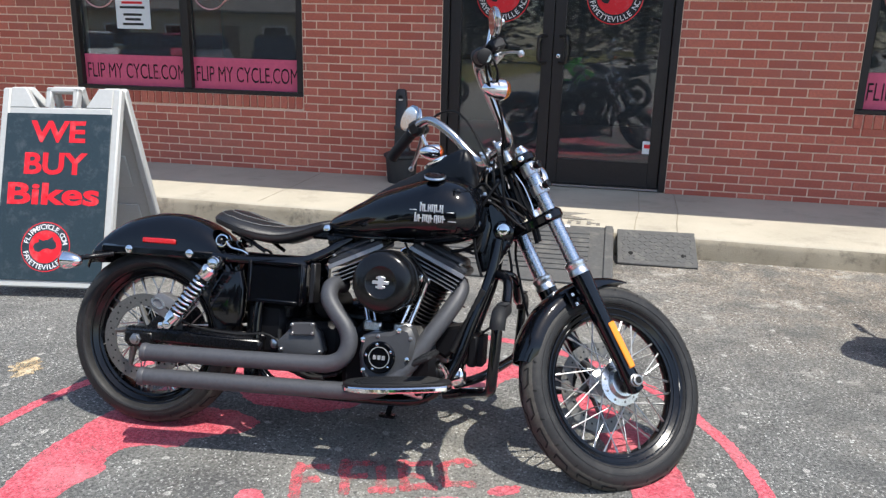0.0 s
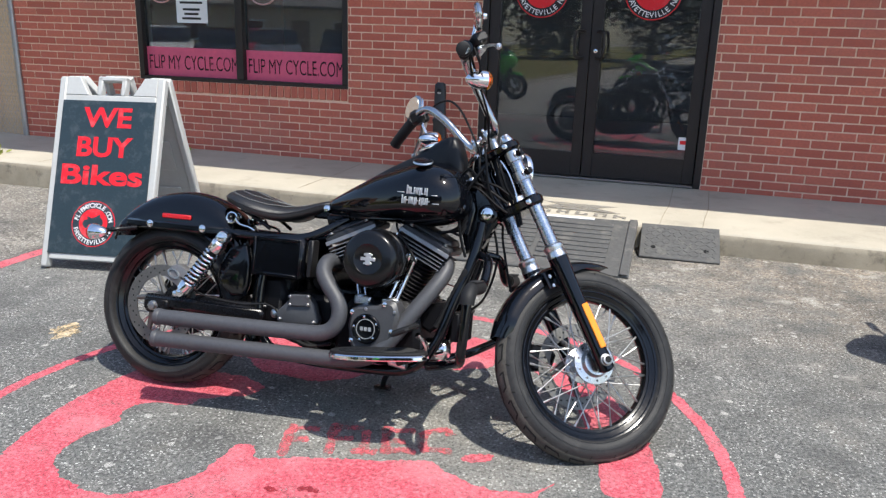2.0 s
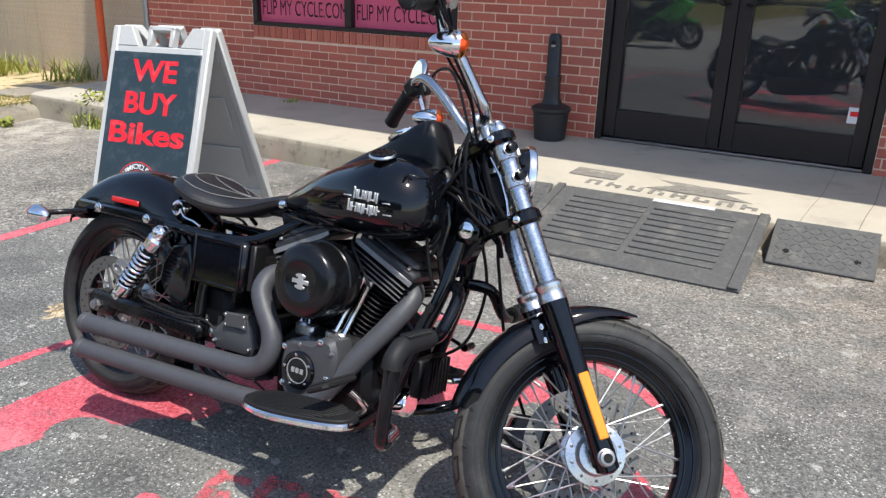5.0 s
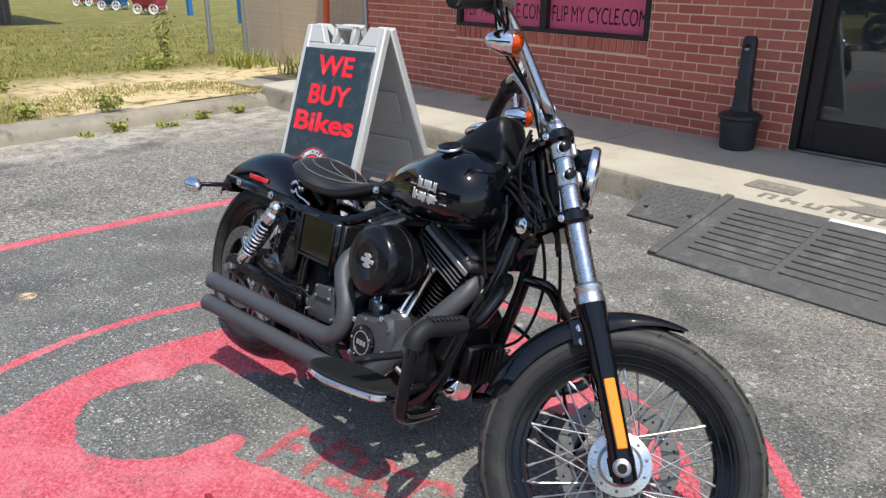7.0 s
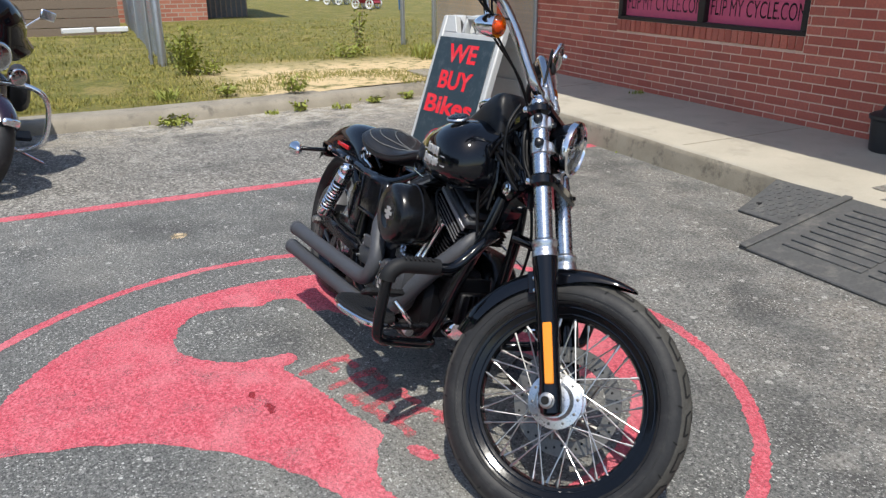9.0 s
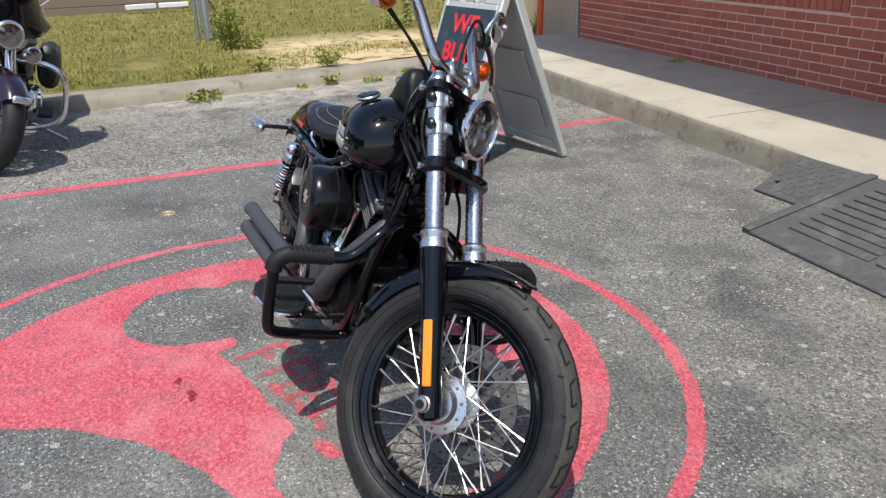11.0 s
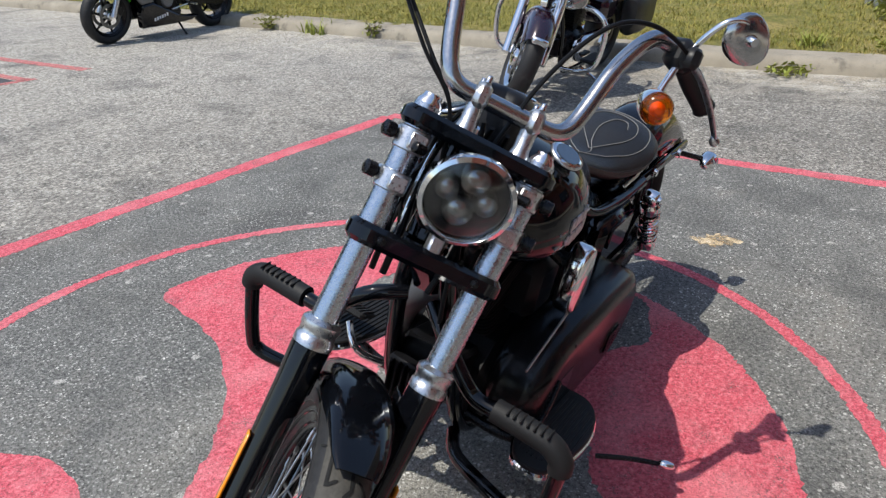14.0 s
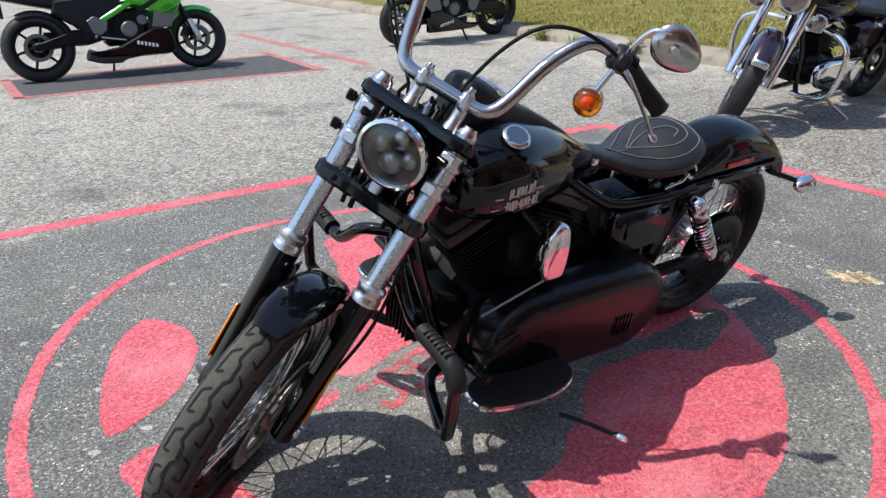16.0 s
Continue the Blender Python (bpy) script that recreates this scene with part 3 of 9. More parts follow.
M["far_brick"] = far_brick()
M["asphalt"] = asphalt_material()
M["red_paint"] = red_ground_paint()
M["walk"] = concrete("pale_pavement_concrete", (0.43, 0.39, 0.31), (0.53, 0.48, 0.385), 1.2, (0.27, 0.24, 0.195), 0.55, 0.2)
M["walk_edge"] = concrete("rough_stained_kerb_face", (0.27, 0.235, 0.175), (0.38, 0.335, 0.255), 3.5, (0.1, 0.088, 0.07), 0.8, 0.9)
M["kerb"] = concrete("weathered_kerb_concrete", (0.25, 0.22, 0.17), (0.36, 0.32, 0.25), 2.5, (0.11, 0.098, 0.08), 0.75)
M["mortar"] = concrete("pale_tan_mortar", (0.86, 0.62, 0.45), (0.93, 0.7, 0.52), 6.0, (0.5, 0.38, 0.29), 0.4)
M["brick"] = brick_material()
M["lawn"] = grass_ground()


def blade_material():
    mat, nt, b = nodes_of("grass_blades")
    ge = nt.nodes.new("ShaderNodeNewGeometry")
    c = mix(nt, ge.outputs["Random Per Island"], (0.12, 0.14, 0.017), (0.37, 0.305, 0.065))
    nt.links.new(c, b.inputs["Base Color"])
    b.inputs["Roughness"].default_value = 0.7
    return mat


M["blade"] = blade_material()

# ---- ground, kerbs, pavement ----
rng = random.Random(7)
B = Matrix.Translation((-1, 6.475, 0.205)) @ Matrix.Rotation(radians(-1.85), 4, "Z") @ Matrix.Rotation(radians(0.6), 4, "Y")  # level of the building against the sloping lot

g = Geo()
g.add([(-400, -400, 0), (400, -400, 0), (400, 400, 0), (-400, 400, 0)], [(0, 1, 2, 3)])
solid("ground", g, M["asphalt"], "grey asphalt parking lot with white stone chips and worn patches", "ground", kind="structure", smooth=0)


def kerb_line(y):
    return -5.72 - 0.035 * max(0, 1.5 - y) - 0.09 * max(0, y - 2.2) ** 1.2


def lawn_height(x, y):
    d = -6.0 - x
    return 0.115 + 0.02 * min(max(d, 0), 4) + 0.03 * (noise.noise((x * 0.5, y * 0.5, 0)))


g = Geo()
xs = [-6.06 - 0.25 * i for i in range(60)] + [-21.5 - 4 * i for i in range(1, 40)]
ys = [-180 + 12 * i for i in range(14)] + [-14 + 0.4 * i for i in range(90)] + [24 + 12 * i for i in range(14)]
vv = [(min(x, kerb_line(y) - 0.25), y, lawn_height(x, y)) for x in xs for y in ys]
n = len(ys)
ff = [(i * n + j, i * n + j + 1, (i + 1) * n + j + 1, (i + 1) * n + j) for i in range(len(xs) - 1) for j in range(n - 1)]
g.add(vv, ff)
solid("lawn", g, M["lawn"], "patchy green lawn with bare sandy soil beside the kerb", "lawn", kind="structure")


g = Geo()
prof_n = 8
rings = []
for i in range(301):
    y = -22 + 27.7 * i / 300
    x = kerb_line(y)
    j = 0.012 * noise.noise((y * 1.3, 0, 0)) + 0.012 * noise.noise((y * 5.0, 4, 0)) + 0.008 * noise.noise((y * 13.0, 8, 0))
    j -= 0.03 if abs((y + 0.6) % 3.0 - 1.5) < 0.03 else 0.0
    rings.append([(x + j, y, -0.02), (x + j - 0.015, y, 0.06), (x + j - 0.05, y, 0.1 + j * 0.6), (x - 0.09, y, 0.113 + j * 0.6), (x - 0.34, y, 0.12 + j * 0.5), (x - 0.4, y, 0.1), (x - 0.4, y, -0.02)])
g.rings(rings)
solid("kerb", g, M["kerb"], "weathered concrete kerb along the edge of the lawn", "kerb", kind="structure", smooth=50)

# pavement slab in front of the building, in the building's own level
PX = [-6.2 + 0.2 * i for i in range(52)]


def walk_front(x):
    return 5.22 - 0.0227 * (x + 1.0)


g = Geo()
rings = []
for x in PX:
    w = walk_front(x) - 6.475
    j = 0.008 * noise.noise((x * 2.1, 3, 0)) + 0.01 * noise.noise((x * 9.0, 5, 0))
    u = x + 1.0
    zg = -0.205 + 0.0105 * u
    rings.append([(u, w + j, zg - 0.02), (u, w + j + 0.012, -0.09), (u, w + j + 0.02, -0.055), (u, w + 0.05, -0.038), (u, w + 0.6, -0.02), (u, 0.3, 0.0), (u, 0.3, -0.25)])
g.rings(rings)
pave = solid("pavement", g, M["walk"], "pale concrete pavement with a rough stained kerb face", "pavement", B, kind="structure", smooth=50)
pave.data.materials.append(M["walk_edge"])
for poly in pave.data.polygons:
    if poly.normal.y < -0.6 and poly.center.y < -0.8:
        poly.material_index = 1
g = Geo()
for x in (-2.1, 0.56, 0.83, -4.6, 2.6):
    u = x + 1.0
    w = walk_front(x) - 6.475
    g.tube([(u, w + 0.06, -0.0355), (u + 0.02, w + 0.35, -0.0265), (u + 0.05, w + 0.62, -0.0175), (u + 0.07, -0.02, -0.0008)], 0.0028, 5, flat=0.35)
solid("pavement_joint", g, M["walk_edge"], "dark control joints across the concrete pavement", "joint", B, kind="structure")


# ---- brick wall with door and windows; x, z in the wall's own frame: origin at x=-1, wall face y=0, door sill z=0 ----
COURSE, BL = 0.0677, 0.203
WIN = [(-3.365, -1.203, 0.63), (3.12, 5.2, 0.675)]     # x0, x1, sill
DOOR = (-0.008, 1.828)
WTOP, WHEAD, DHEAD = 3.04, 2.1, 2.15
W0, W1 = -4.83, 5.6
g = Geo()


def wall_block(x0, x1, z0, z1, t=0.22):
    g.box((x1 - x0, t, z1 - z0), ((x0 + x1) / 2, 0.005 + t / 2, (z0 + z1) / 2))


wall_block(W0, WIN[0][0], -0.2, WTOP)
wall_block(WIN[0][0], WIN[0][1], -0.2, WIN[0][2])
wall_block(WIN[0][0], WIN[0][1], WHEAD, WTOP)
wall_block(WIN[0][1], DOOR[0], -0.2, WTOP)
wall_block(DOOR[0], DOOR[1], DHEAD, WTOP)
wall_block(DOOR[1], WIN[1][0], -0.2, WTOP)
wall_block(WIN[1][0], WIN[1][1], -0.2, WIN[1][2])
wall_block(WIN[1][0], WIN[1][1], WHEAD, WTOP)
wall_block(WIN[1][1], W1, -0.2, WTOP)
wall = solid("wall_front", g, M["mortar"], "red brick shop wall with pale mortar joints", "wall", B, kind="structure", smooth=0)
g = Geo()
g.box((0.22, 7.0, 3.2), (W0 + 0.11, 3.75, WTOP - 1.6))
solid("wall_side", g, M["brick"], "red brick side wall of the shop", "wall", B, kind="structure", smooth=0)

# eave over the pavement
g = Geo()
g.box((6.85 - W0, 2.3, 0.12), ((6.55 + W0) / 2, -0.23, 3.1), 0.02)
solid("eave", g, M["soffit"], "flat white eave over the shop front", "eave", B, kind="structure")

# shop interior behind the glass; dark wall and ceiling colour stands for dim light
g = Geo()
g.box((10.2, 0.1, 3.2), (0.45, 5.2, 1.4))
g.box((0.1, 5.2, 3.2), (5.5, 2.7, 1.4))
solid("wall_back", g, M["interior"], "plain wall inside the shop, dimness put into its colour", "wall", B, kind="structure", smooth=0)
g = Geo()
g.box((10.0, 5.0, 0.05), (0.45, 2.8, -0.03))
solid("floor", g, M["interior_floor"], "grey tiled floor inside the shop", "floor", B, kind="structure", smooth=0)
g = Geo()
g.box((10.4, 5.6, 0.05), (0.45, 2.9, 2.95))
solid("ceiling", g, M["interior"], "flat ceiling inside the shop, dimness put into its colour", "ceiling", B, kind="structure", smooth=0)


def frame_bar(size, at, parent, name="window_frame", mat="bronze", bevel=0.004):
    return part(name, Geo().box(size, at, bevel), M[mat], parent)


def shop_window(x0, x1, z0, z1, mullion):
    w = thing("window_1" if x0 < 0 else "window_2", "wide dark-framed shop window with a pink vinyl banner", "window", B, kind="structure")
    fw = 0.055
    frame_bar((x1 - x0, 0.1, 0.034), ((x0 + x1) / 2, 0.05, z0 + 0.017), w, "window_sill")
    frame_bar((x1 - x0, 0.1, fw), ((x0 + x1) / 2, 0.05, z1 - fw / 2), w)
    for x in (x0 + fw / 2, mullion, x1 - fw / 2):
        frame_bar((fw + (0.02 if x == mullion else 0), 0.1, z1 - z0 - fw - 0.034), (x, 0.051, (z0 + z1 + 0.034 - fw) / 2), w)
    for a, c in ((x0 + fw, mullion - 0.0375), (mullion + 0.0375, x1 - fw)):
        pane = part("pane", Geo().box((c - a, 0.006, z1 - z0 - fw - 0.034), ((a + c) / 2, 0.062, (z0 + z1 + 0.034 - fw) / 2)), M["pane"], w, smooth=0)
        pane.visible_shadow = False
        strip = part("banner", Geo().box((c - a - 0.004, 0.003, 0.265), ((a + c) / 2, 0.0555, z0 + 0.036 + 0.1325)), M["banner"], w, "pink vinyl strip with dark capitals")
        t = text_geo("FLIP MY CYCLE.COM", 0.19, 0.0008, 0.0)
        lo, hi = extent(t)
        k = (c - a) * 0.965 / (hi - lo)
        part("lettering", Geo().add([((v[0] - lo) * k + a + (c - a) * 0.025, 0.0532, v[1] * 0.98 + z0 + 0.1) for v in t.v], t.f), M["banner_ink"], strip, "worn dark capitals", smooth=0)
        # thin neon outline of a motorcycle on the glass
        cx = (a + c) / 2
        pts = [(cx - 0.3 + 0.16 * math.cos(q), 0.05, z0 + 0.86 + 0.16 * math.sin(q)) for q in [math.pi * (0.9 + 0.09 * i) for i in range(11)]]
        pts += [(cx - 0.08, 0.05, z0 + 0.82), (cx + 0.18, 0.05, z0 + 0.9)]
        pts += [(cx + 0.32 + 0.12 * math.cos(q), 0.05, z0 + 0.94 + 0.12 * math.sin(q)) for q in [math.pi * (1.1 + 0.09 * i) for i in range(10)]]
        part("neon_outline", Geo().tube(pts, 0.006, 6), M["neon"], w, "thin pale pink line drawing on the glass")
    return w


win = shop_window(*WIN[0][:2], WIN[0][2], WHEAD, -2.275)
shop_window(*WIN[1][:2], WIN[1][2], WHEAD, 4.2)
# paper notice behind the left pane
notice = thing("notice", "white paper sale notice taped to the shop window", "notice", B)
part("sheet", Geo().box((0.33, 0.002, 0.26), (-2.79, 0.0565, 1.275 + 0.01)), M["vinyl_white"], notice)
for i, (w_, z_, mname) in enumerate(((0.2, 1.375, "sign_red"), (0.24, 1.335, "vinyl_black"), (0.18, 1.275, "vinyl_black"), (0.15, 1.235, "vinyl_black"), (0.2, 1.195, "vinyl_black"))):
    part("print_bar", Geo().box((w_, 0.001, 0.02), (-2.795, 0.0548, z_)), M[mname], notice)


def arc_text(body, radius, size, a0, a1, turn=90):
    """Capitals set along a circle, upright at its lowest point (turn 90) or at its top (turn -90)."""
    out = Geo()
    for i, ch in enumerate(body):
        if ch == " ":
            continue
        q = text_geo(ch, size, 0.0004, 0.0006)
        lo, hi = extent(q)
        a = radians(a0 + (a1 - a0) * i / (len(body) - 1))
        c, s = math.cos(a + radians(turn)), math.sin(a + radians(turn))
        px, py = radius * math.cos(a), radius * math.sin(a)
        out.add([(px + (v[0] - (lo + hi) / 2) * c - (v[1] - size * 0.35) * s, py + (v[0] - (lo + hi) / 2) * s + (v[1] - size * 0.35) * c, v[2]) for v in q.v], q.f)
    return out


def emblem(parent, r, m, kind_red="sign_red", foot=""):
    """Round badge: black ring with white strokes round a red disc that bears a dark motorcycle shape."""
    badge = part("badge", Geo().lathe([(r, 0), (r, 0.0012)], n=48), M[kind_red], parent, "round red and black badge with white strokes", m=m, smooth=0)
    part("badge_ring", Geo().lathe([(r * 0.965, 0.0013), (r * 0.965, 0.0022)], n=48), M["vinyl_black"], badge, smooth=0)
    part("badge_disc", Geo().lathe([(r * 0.66, 0.0023), (r * 0.66, 0.0032)], n=40), M[kind_red], badge, smooth=0)
    zt = 0.0036
    if foot:
        part("badge_lettering", Geo().add(*shift(arc_text("FLIPMYCYCLE.COM", r * 0.81, r * 0.27, 166, 14, -90), zt)), M["vinyl_white"], badge, "white capitals", smooth=0)
        part("badge_lettering", Geo().add(*shift(arc_text(foot, r * 0.81, r * 0.27, 198, 342), zt)), M["vinyl_white"], badge, "white capitals", smooth=0)
    else:
        part("badge_lettering", Geo().add(*shift(ring_strokes(14, r * 0.81, r * 0.24, 192, 155), zt)), M["vinyl_white"], badge, "white strokes", smooth=0)
    sil = [(-0.5, 0.05), (-0.42, 0.18), (-0.28, 0.2), (-0.15, 0.28), (0.0, 0.22), (0.15, 0.32), (0.28, 0.42), (0.3, 0.3), (0.42, 0.18), (0.45, 0.02), (0.38, -0.1), (0.25, -0.12),
           (0.1, -0.08), (-0.05, -0.12), (-0.2, -0.08), (-0.3, -0.2), (-0.42, -0.16), (-0.5, -0.06)]
    c, s = math.cos(0.3), math.sin(0.3)
    part("badge_motif", Geo().prism([(r * (x * c - y * s), r * (x * s + y * c)) for x, y in sil], 0.0008, Matrix.Translation((0, 0, 0.0034))), M["vinyl_black"], badge, "dark motorcycle silhouette", smooth=0)
    return badge


def shift(g_, dz):
    return [(v[0], v[1], v[2] + dz) for v in g_.v], g_.f


STAND = Matrix.Rotation(radians(90), 4, "X")  # lays an xy drawing up against a wall that faces -y

door = thing("door_1", "dark bronze double glass door with round red badges", "door", B, kind="structure")
dx0, dx1 = DOOR
frame_bar((0.055, 0.12, DHEAD), (dx0 + 0.0275, 0.06, DHEAD / 2), door, "door_frame")
frame_bar((0.055, 0.12, DHEAD), (dx1 - 0.0275, 0.06, DHEAD / 2), door, "door_frame")
frame_bar((dx1 - dx0 - 0.11, 0.12, 0.055), ((dx0 + dx1) / 2, 0.06, DHEAD - 0.0275), door, "door_frame")
frame_bar((dx1 - dx0 - 0.11, 0.12, 0.018), ((dx0 + dx1) / 2, 0.06, 0.009), door, "threshold", "steel")
mid = 0.878
for a, c, hx in ((dx0 + 0.06, mid - 0.003, -1), (mid + 0.003, dx1 - 0.06, 1)):
    leaf = part("door_leaf", Geo().box((0.085, 0.045, DHEAD - 0.09), (a + 0.0425, 0.05, DHEAD / 2 - 0.02), 0.003).box((0.085, 0.045, DHEAD - 0.09), (c - 0.0425, 0.05, DHEAD / 2 - 0.02), 0.003)
                .box((c - a - 0.17, 0.045, 0.2), ((a + c) / 2, 0.05, 0.122), 0.003).box((c - a - 0.17, 0.045, 0.1), ((a + c) / 2, 0.05, DHEAD - 0.115), 0.003), M["bronze"], door)
    pane = part("pane", Geo().box((c - a - 0.17, 0.006, DHEAD - 0.38), (0, 0, 0)), M["pane"], leaf, smooth=0,
                m=Matrix.Translation(((a + c) / 2, 0.052, (0.222 + DHEAD - 0.165) / 2)) @ Matrix.Rotation(radians(-2.88), 4, "Z"))
    pane.visible_shadow = False
    hxp = (c - 0.05) if hx < 0 else (a + 0.05)
    part("door_handle", Geo().tube(smooth_curve([(hxp, 0.03, 0.98), (hxp + 0.05 * hx, -0.045, 0.985), (hxp + 0.06 * hx, -0.05, 1.08), (hxp + 0.05 * hx, -0.045, 1.175), (hxp, 0.03, 1.18)], 5), 0.011, 10), M["bronze"], leaf)
    emblem(leaf, 0.215, Matrix.Translation(((a + c) / 2, 0.0455, 1.49)) @ Matrix.Rotation(radians(-2.88), 4, "Z") @ STAND, "sign_red", "FAYETTEVILLE NC")
    part("push_bar", Geo().box((c - a - 0.17, 0.035, 0.05), ((a + c) / 2, 0.085, 1.0), 0.006), M["bronze"], leaf)
part("lock", Geo().lathe([(0.016, 0), (0.016, 0.012), (0.01, 0.014)], Matrix.Translation((mid + 0.045, 0.0265, 1.03)) @ STAND, 16), M["chrome"], door)
part("sticker", Geo().box((0.075, 0.0015, 0.1), (1.665, 0.0305, 0.345)), M["vinyl_white"], door, "small white and red safety sticker")
part("sticker_print", Geo().box((0.05, 0.001, 0.03), (1.665, 0.0295, 0.355)), M["sign_red"], door)


# ---- painted markings on the lot ----


def ragged(pts, step=0.03, amp=0.008, loop=True, k=6):
    """A closed outline with small wear along its edge."""
    c = smooth_curve([(p[0], p[1], 0) for p in pts], k * 3, loop)
    out = []
    for p in c:
        out.append((p.x + amp * (noise.noise((p.x * 16, p.y * 16, 1)) * 1.3 + noise.noise((p.x * 75, p.y * 75, 3)) * 1.5), p.y + amp * (noise.noise((p.x * 16, p.y * 16, 7)) * 1.3 + noise.noise((p.x * 75, p.y * 75, 5)) * 1.5)))
    return out


def marking(pieces, label, z=0.0014, name="ground_marking", mat="red_paint"):
    """Flat painted patches: each piece is an outline."""
    bm = bmesh.new()
    for o in pieces:
        vs = [bm.verts.new((x, y, z)) for x, y in o]
        bm.faces.new(vs)
    bmesh.ops.triangulate(bm, faces=bm.faces)
    for f in bm.faces:
        if f.normal.z < 0:
            f.normal_flip()
    me = bpy.data.meshes.new(name)
    bm.to_mesh(me)
    bm.free()
    me.materials.append(M[mat])
    return tagged(new(name, me), label, "ground marking", kind="structure")


def band(path, w, loop=False):
    """A painted line with uneven edges, as quads."""
    out, n_ = [], len(path)
    left, right = [], []
    for i, p in enumerate(path):
        a = Vector(path[i - 1]) if (i or loop) else Vector(p)
        b = Vector(path[(i + 1) % n_]) if (i < n_ - 1 or loop) else Vector(p)
        d = (b - a).normalized()
        nn = Vector((-d.y, d.x))
        wl = w / 2 * (1 + 0.2 * noise.noise((p[0] * 9, p[1] * 9, 2))) + 0.011 * noise.noise((p[0] * 60, p[1] * 55, 2))
        wr = w / 2 * (1 + 0.2 * noise.noise((p[0] * 9, p[1] * 9, 9))) + 0.011 * noise.noise((p[0] * 60, p[1] * 55, 9))
        left.append((p[0] + nn.x * wl, p[1] + nn.y * wl))
        right.append((p[0] - nn.x * wr, p[1] - nn.y * wr))
    for i in range(n_ if loop else n_ - 1):
        j = (i + 1) % n_
        out.append([left[i], left[j], right[j], right[i]])
    return out


def line(a, b, n_=420):
    return [(a[0] + (b[0] - a[0]) * i / n_, a[1] + (b[1] - a[1]) * i / n_) for i in range(n_ + 1)]


CX, CY = -0.54, 2.16


def ring_r(t):
    """The hand-painted ring is not quite round."""
    return 1.323 + 0.019 * math.cos(t) + 0.021 * math.sin(t) - 0.033 * math.cos(2 * t) + 0.006 * math.sin(2 * t) - 0.021 * math.cos(3 * t) + 0.011 * math.sin(3 * t)


marking(band([(CX + ring_r(t) * math.cos(t), CY + ring_r(t) * math.sin(t)) for t in [2 * math.pi * i / 700 for i in range(700)]], 0.05, True), "thin worn red ring painted on the asphalt")
marking(band(line((-3.17, 0.43), (-3.08, 5.36)), 0.1) + band(line((-3.122, 0.448), (3.2, -0.04), 500), 0.11), "worn red stall lines painted on the asphalt")


def disc(a):
    t = radians(a)
    r = 1.058 + 0.028 * math.cos(t) + 0.056 * math.sin(t) - 0.025 * math.cos(2 * t) + 0.019 * math.sin(2 * t)
    return (CX + r * math.cos(t), CY + r * math.sin(t))


outer = [disc(a) for a in range(262, -1, -6)]
inner = [(0.37, 2.2), (0.33, 2.4), (0.27, 2.62), (0.2, 2.8), (0.1, 2.93), (0.03, 3.0), (-0.02, 3.07), (-0.09, 3.09), (-0.15, 2.99), (-0.25, 2.93), (-0.4, 2.89), (-0.5, 2.82), (-0.58, 2.79), (-0.68, 2.7), (-0.76, 2.65), (-0.91, 2.66), (-1.02, 2.67), (-1.15, 2.77), (-1.31, 2.73), (-1.41, 2.68), (-1.4, 2.61), (-1.27, 2.61),
         (-1.15, 2.61), (-1.03, 2.6), (-0.94, 2.54), (-0.97, 2.46), (-1.11, 2.38), (-1.14, 2.33), (-1.28, 2.3), (-1.32, 2.23), (-1.29, 2.14), (-1.34, 2.0), (-1.31, 1.87), (-1.2, 1.8), (-1.06, 1.77), (-0.93, 1.83), (-0.85, 1.93), (-0.83, 2.03), (-0.82, 2.13), (-0.76, 2.14), (-0.73, 2.08),
         (-0.68, 2.09), (-0.6, 2.12), (-0.5, 2.14), (-0.38, 2.17), (-0.28, 2.195), (-0.19, 2.225), (-0.12, 2.18), (-0.0, 2.13), (0.1, 2.13), (0.16, 2.15), (0.22, 2.21), (0.1, 2.05), (-0.06, 1.97), (-0.24, 1.85), (-0.42, 1.66), (-0.53, 1.46), (-0.6, 1.2)]
marking([ragged(outer + inner, k=3)], "large worn red badge painted on the asphalt")
marking([ragged([(0.22, 1.44), (0.14, 1.6), (0.17, 1.78), (0.28, 1.95), (0.42, 2.05), (0.52, 2.07), (0.5, 1.9), (0.44, 1.72), (0.36, 1.55), (0.28, 1.46)], amp=0.004)], "red leaf shape painted on the asphalt")
strokes = []
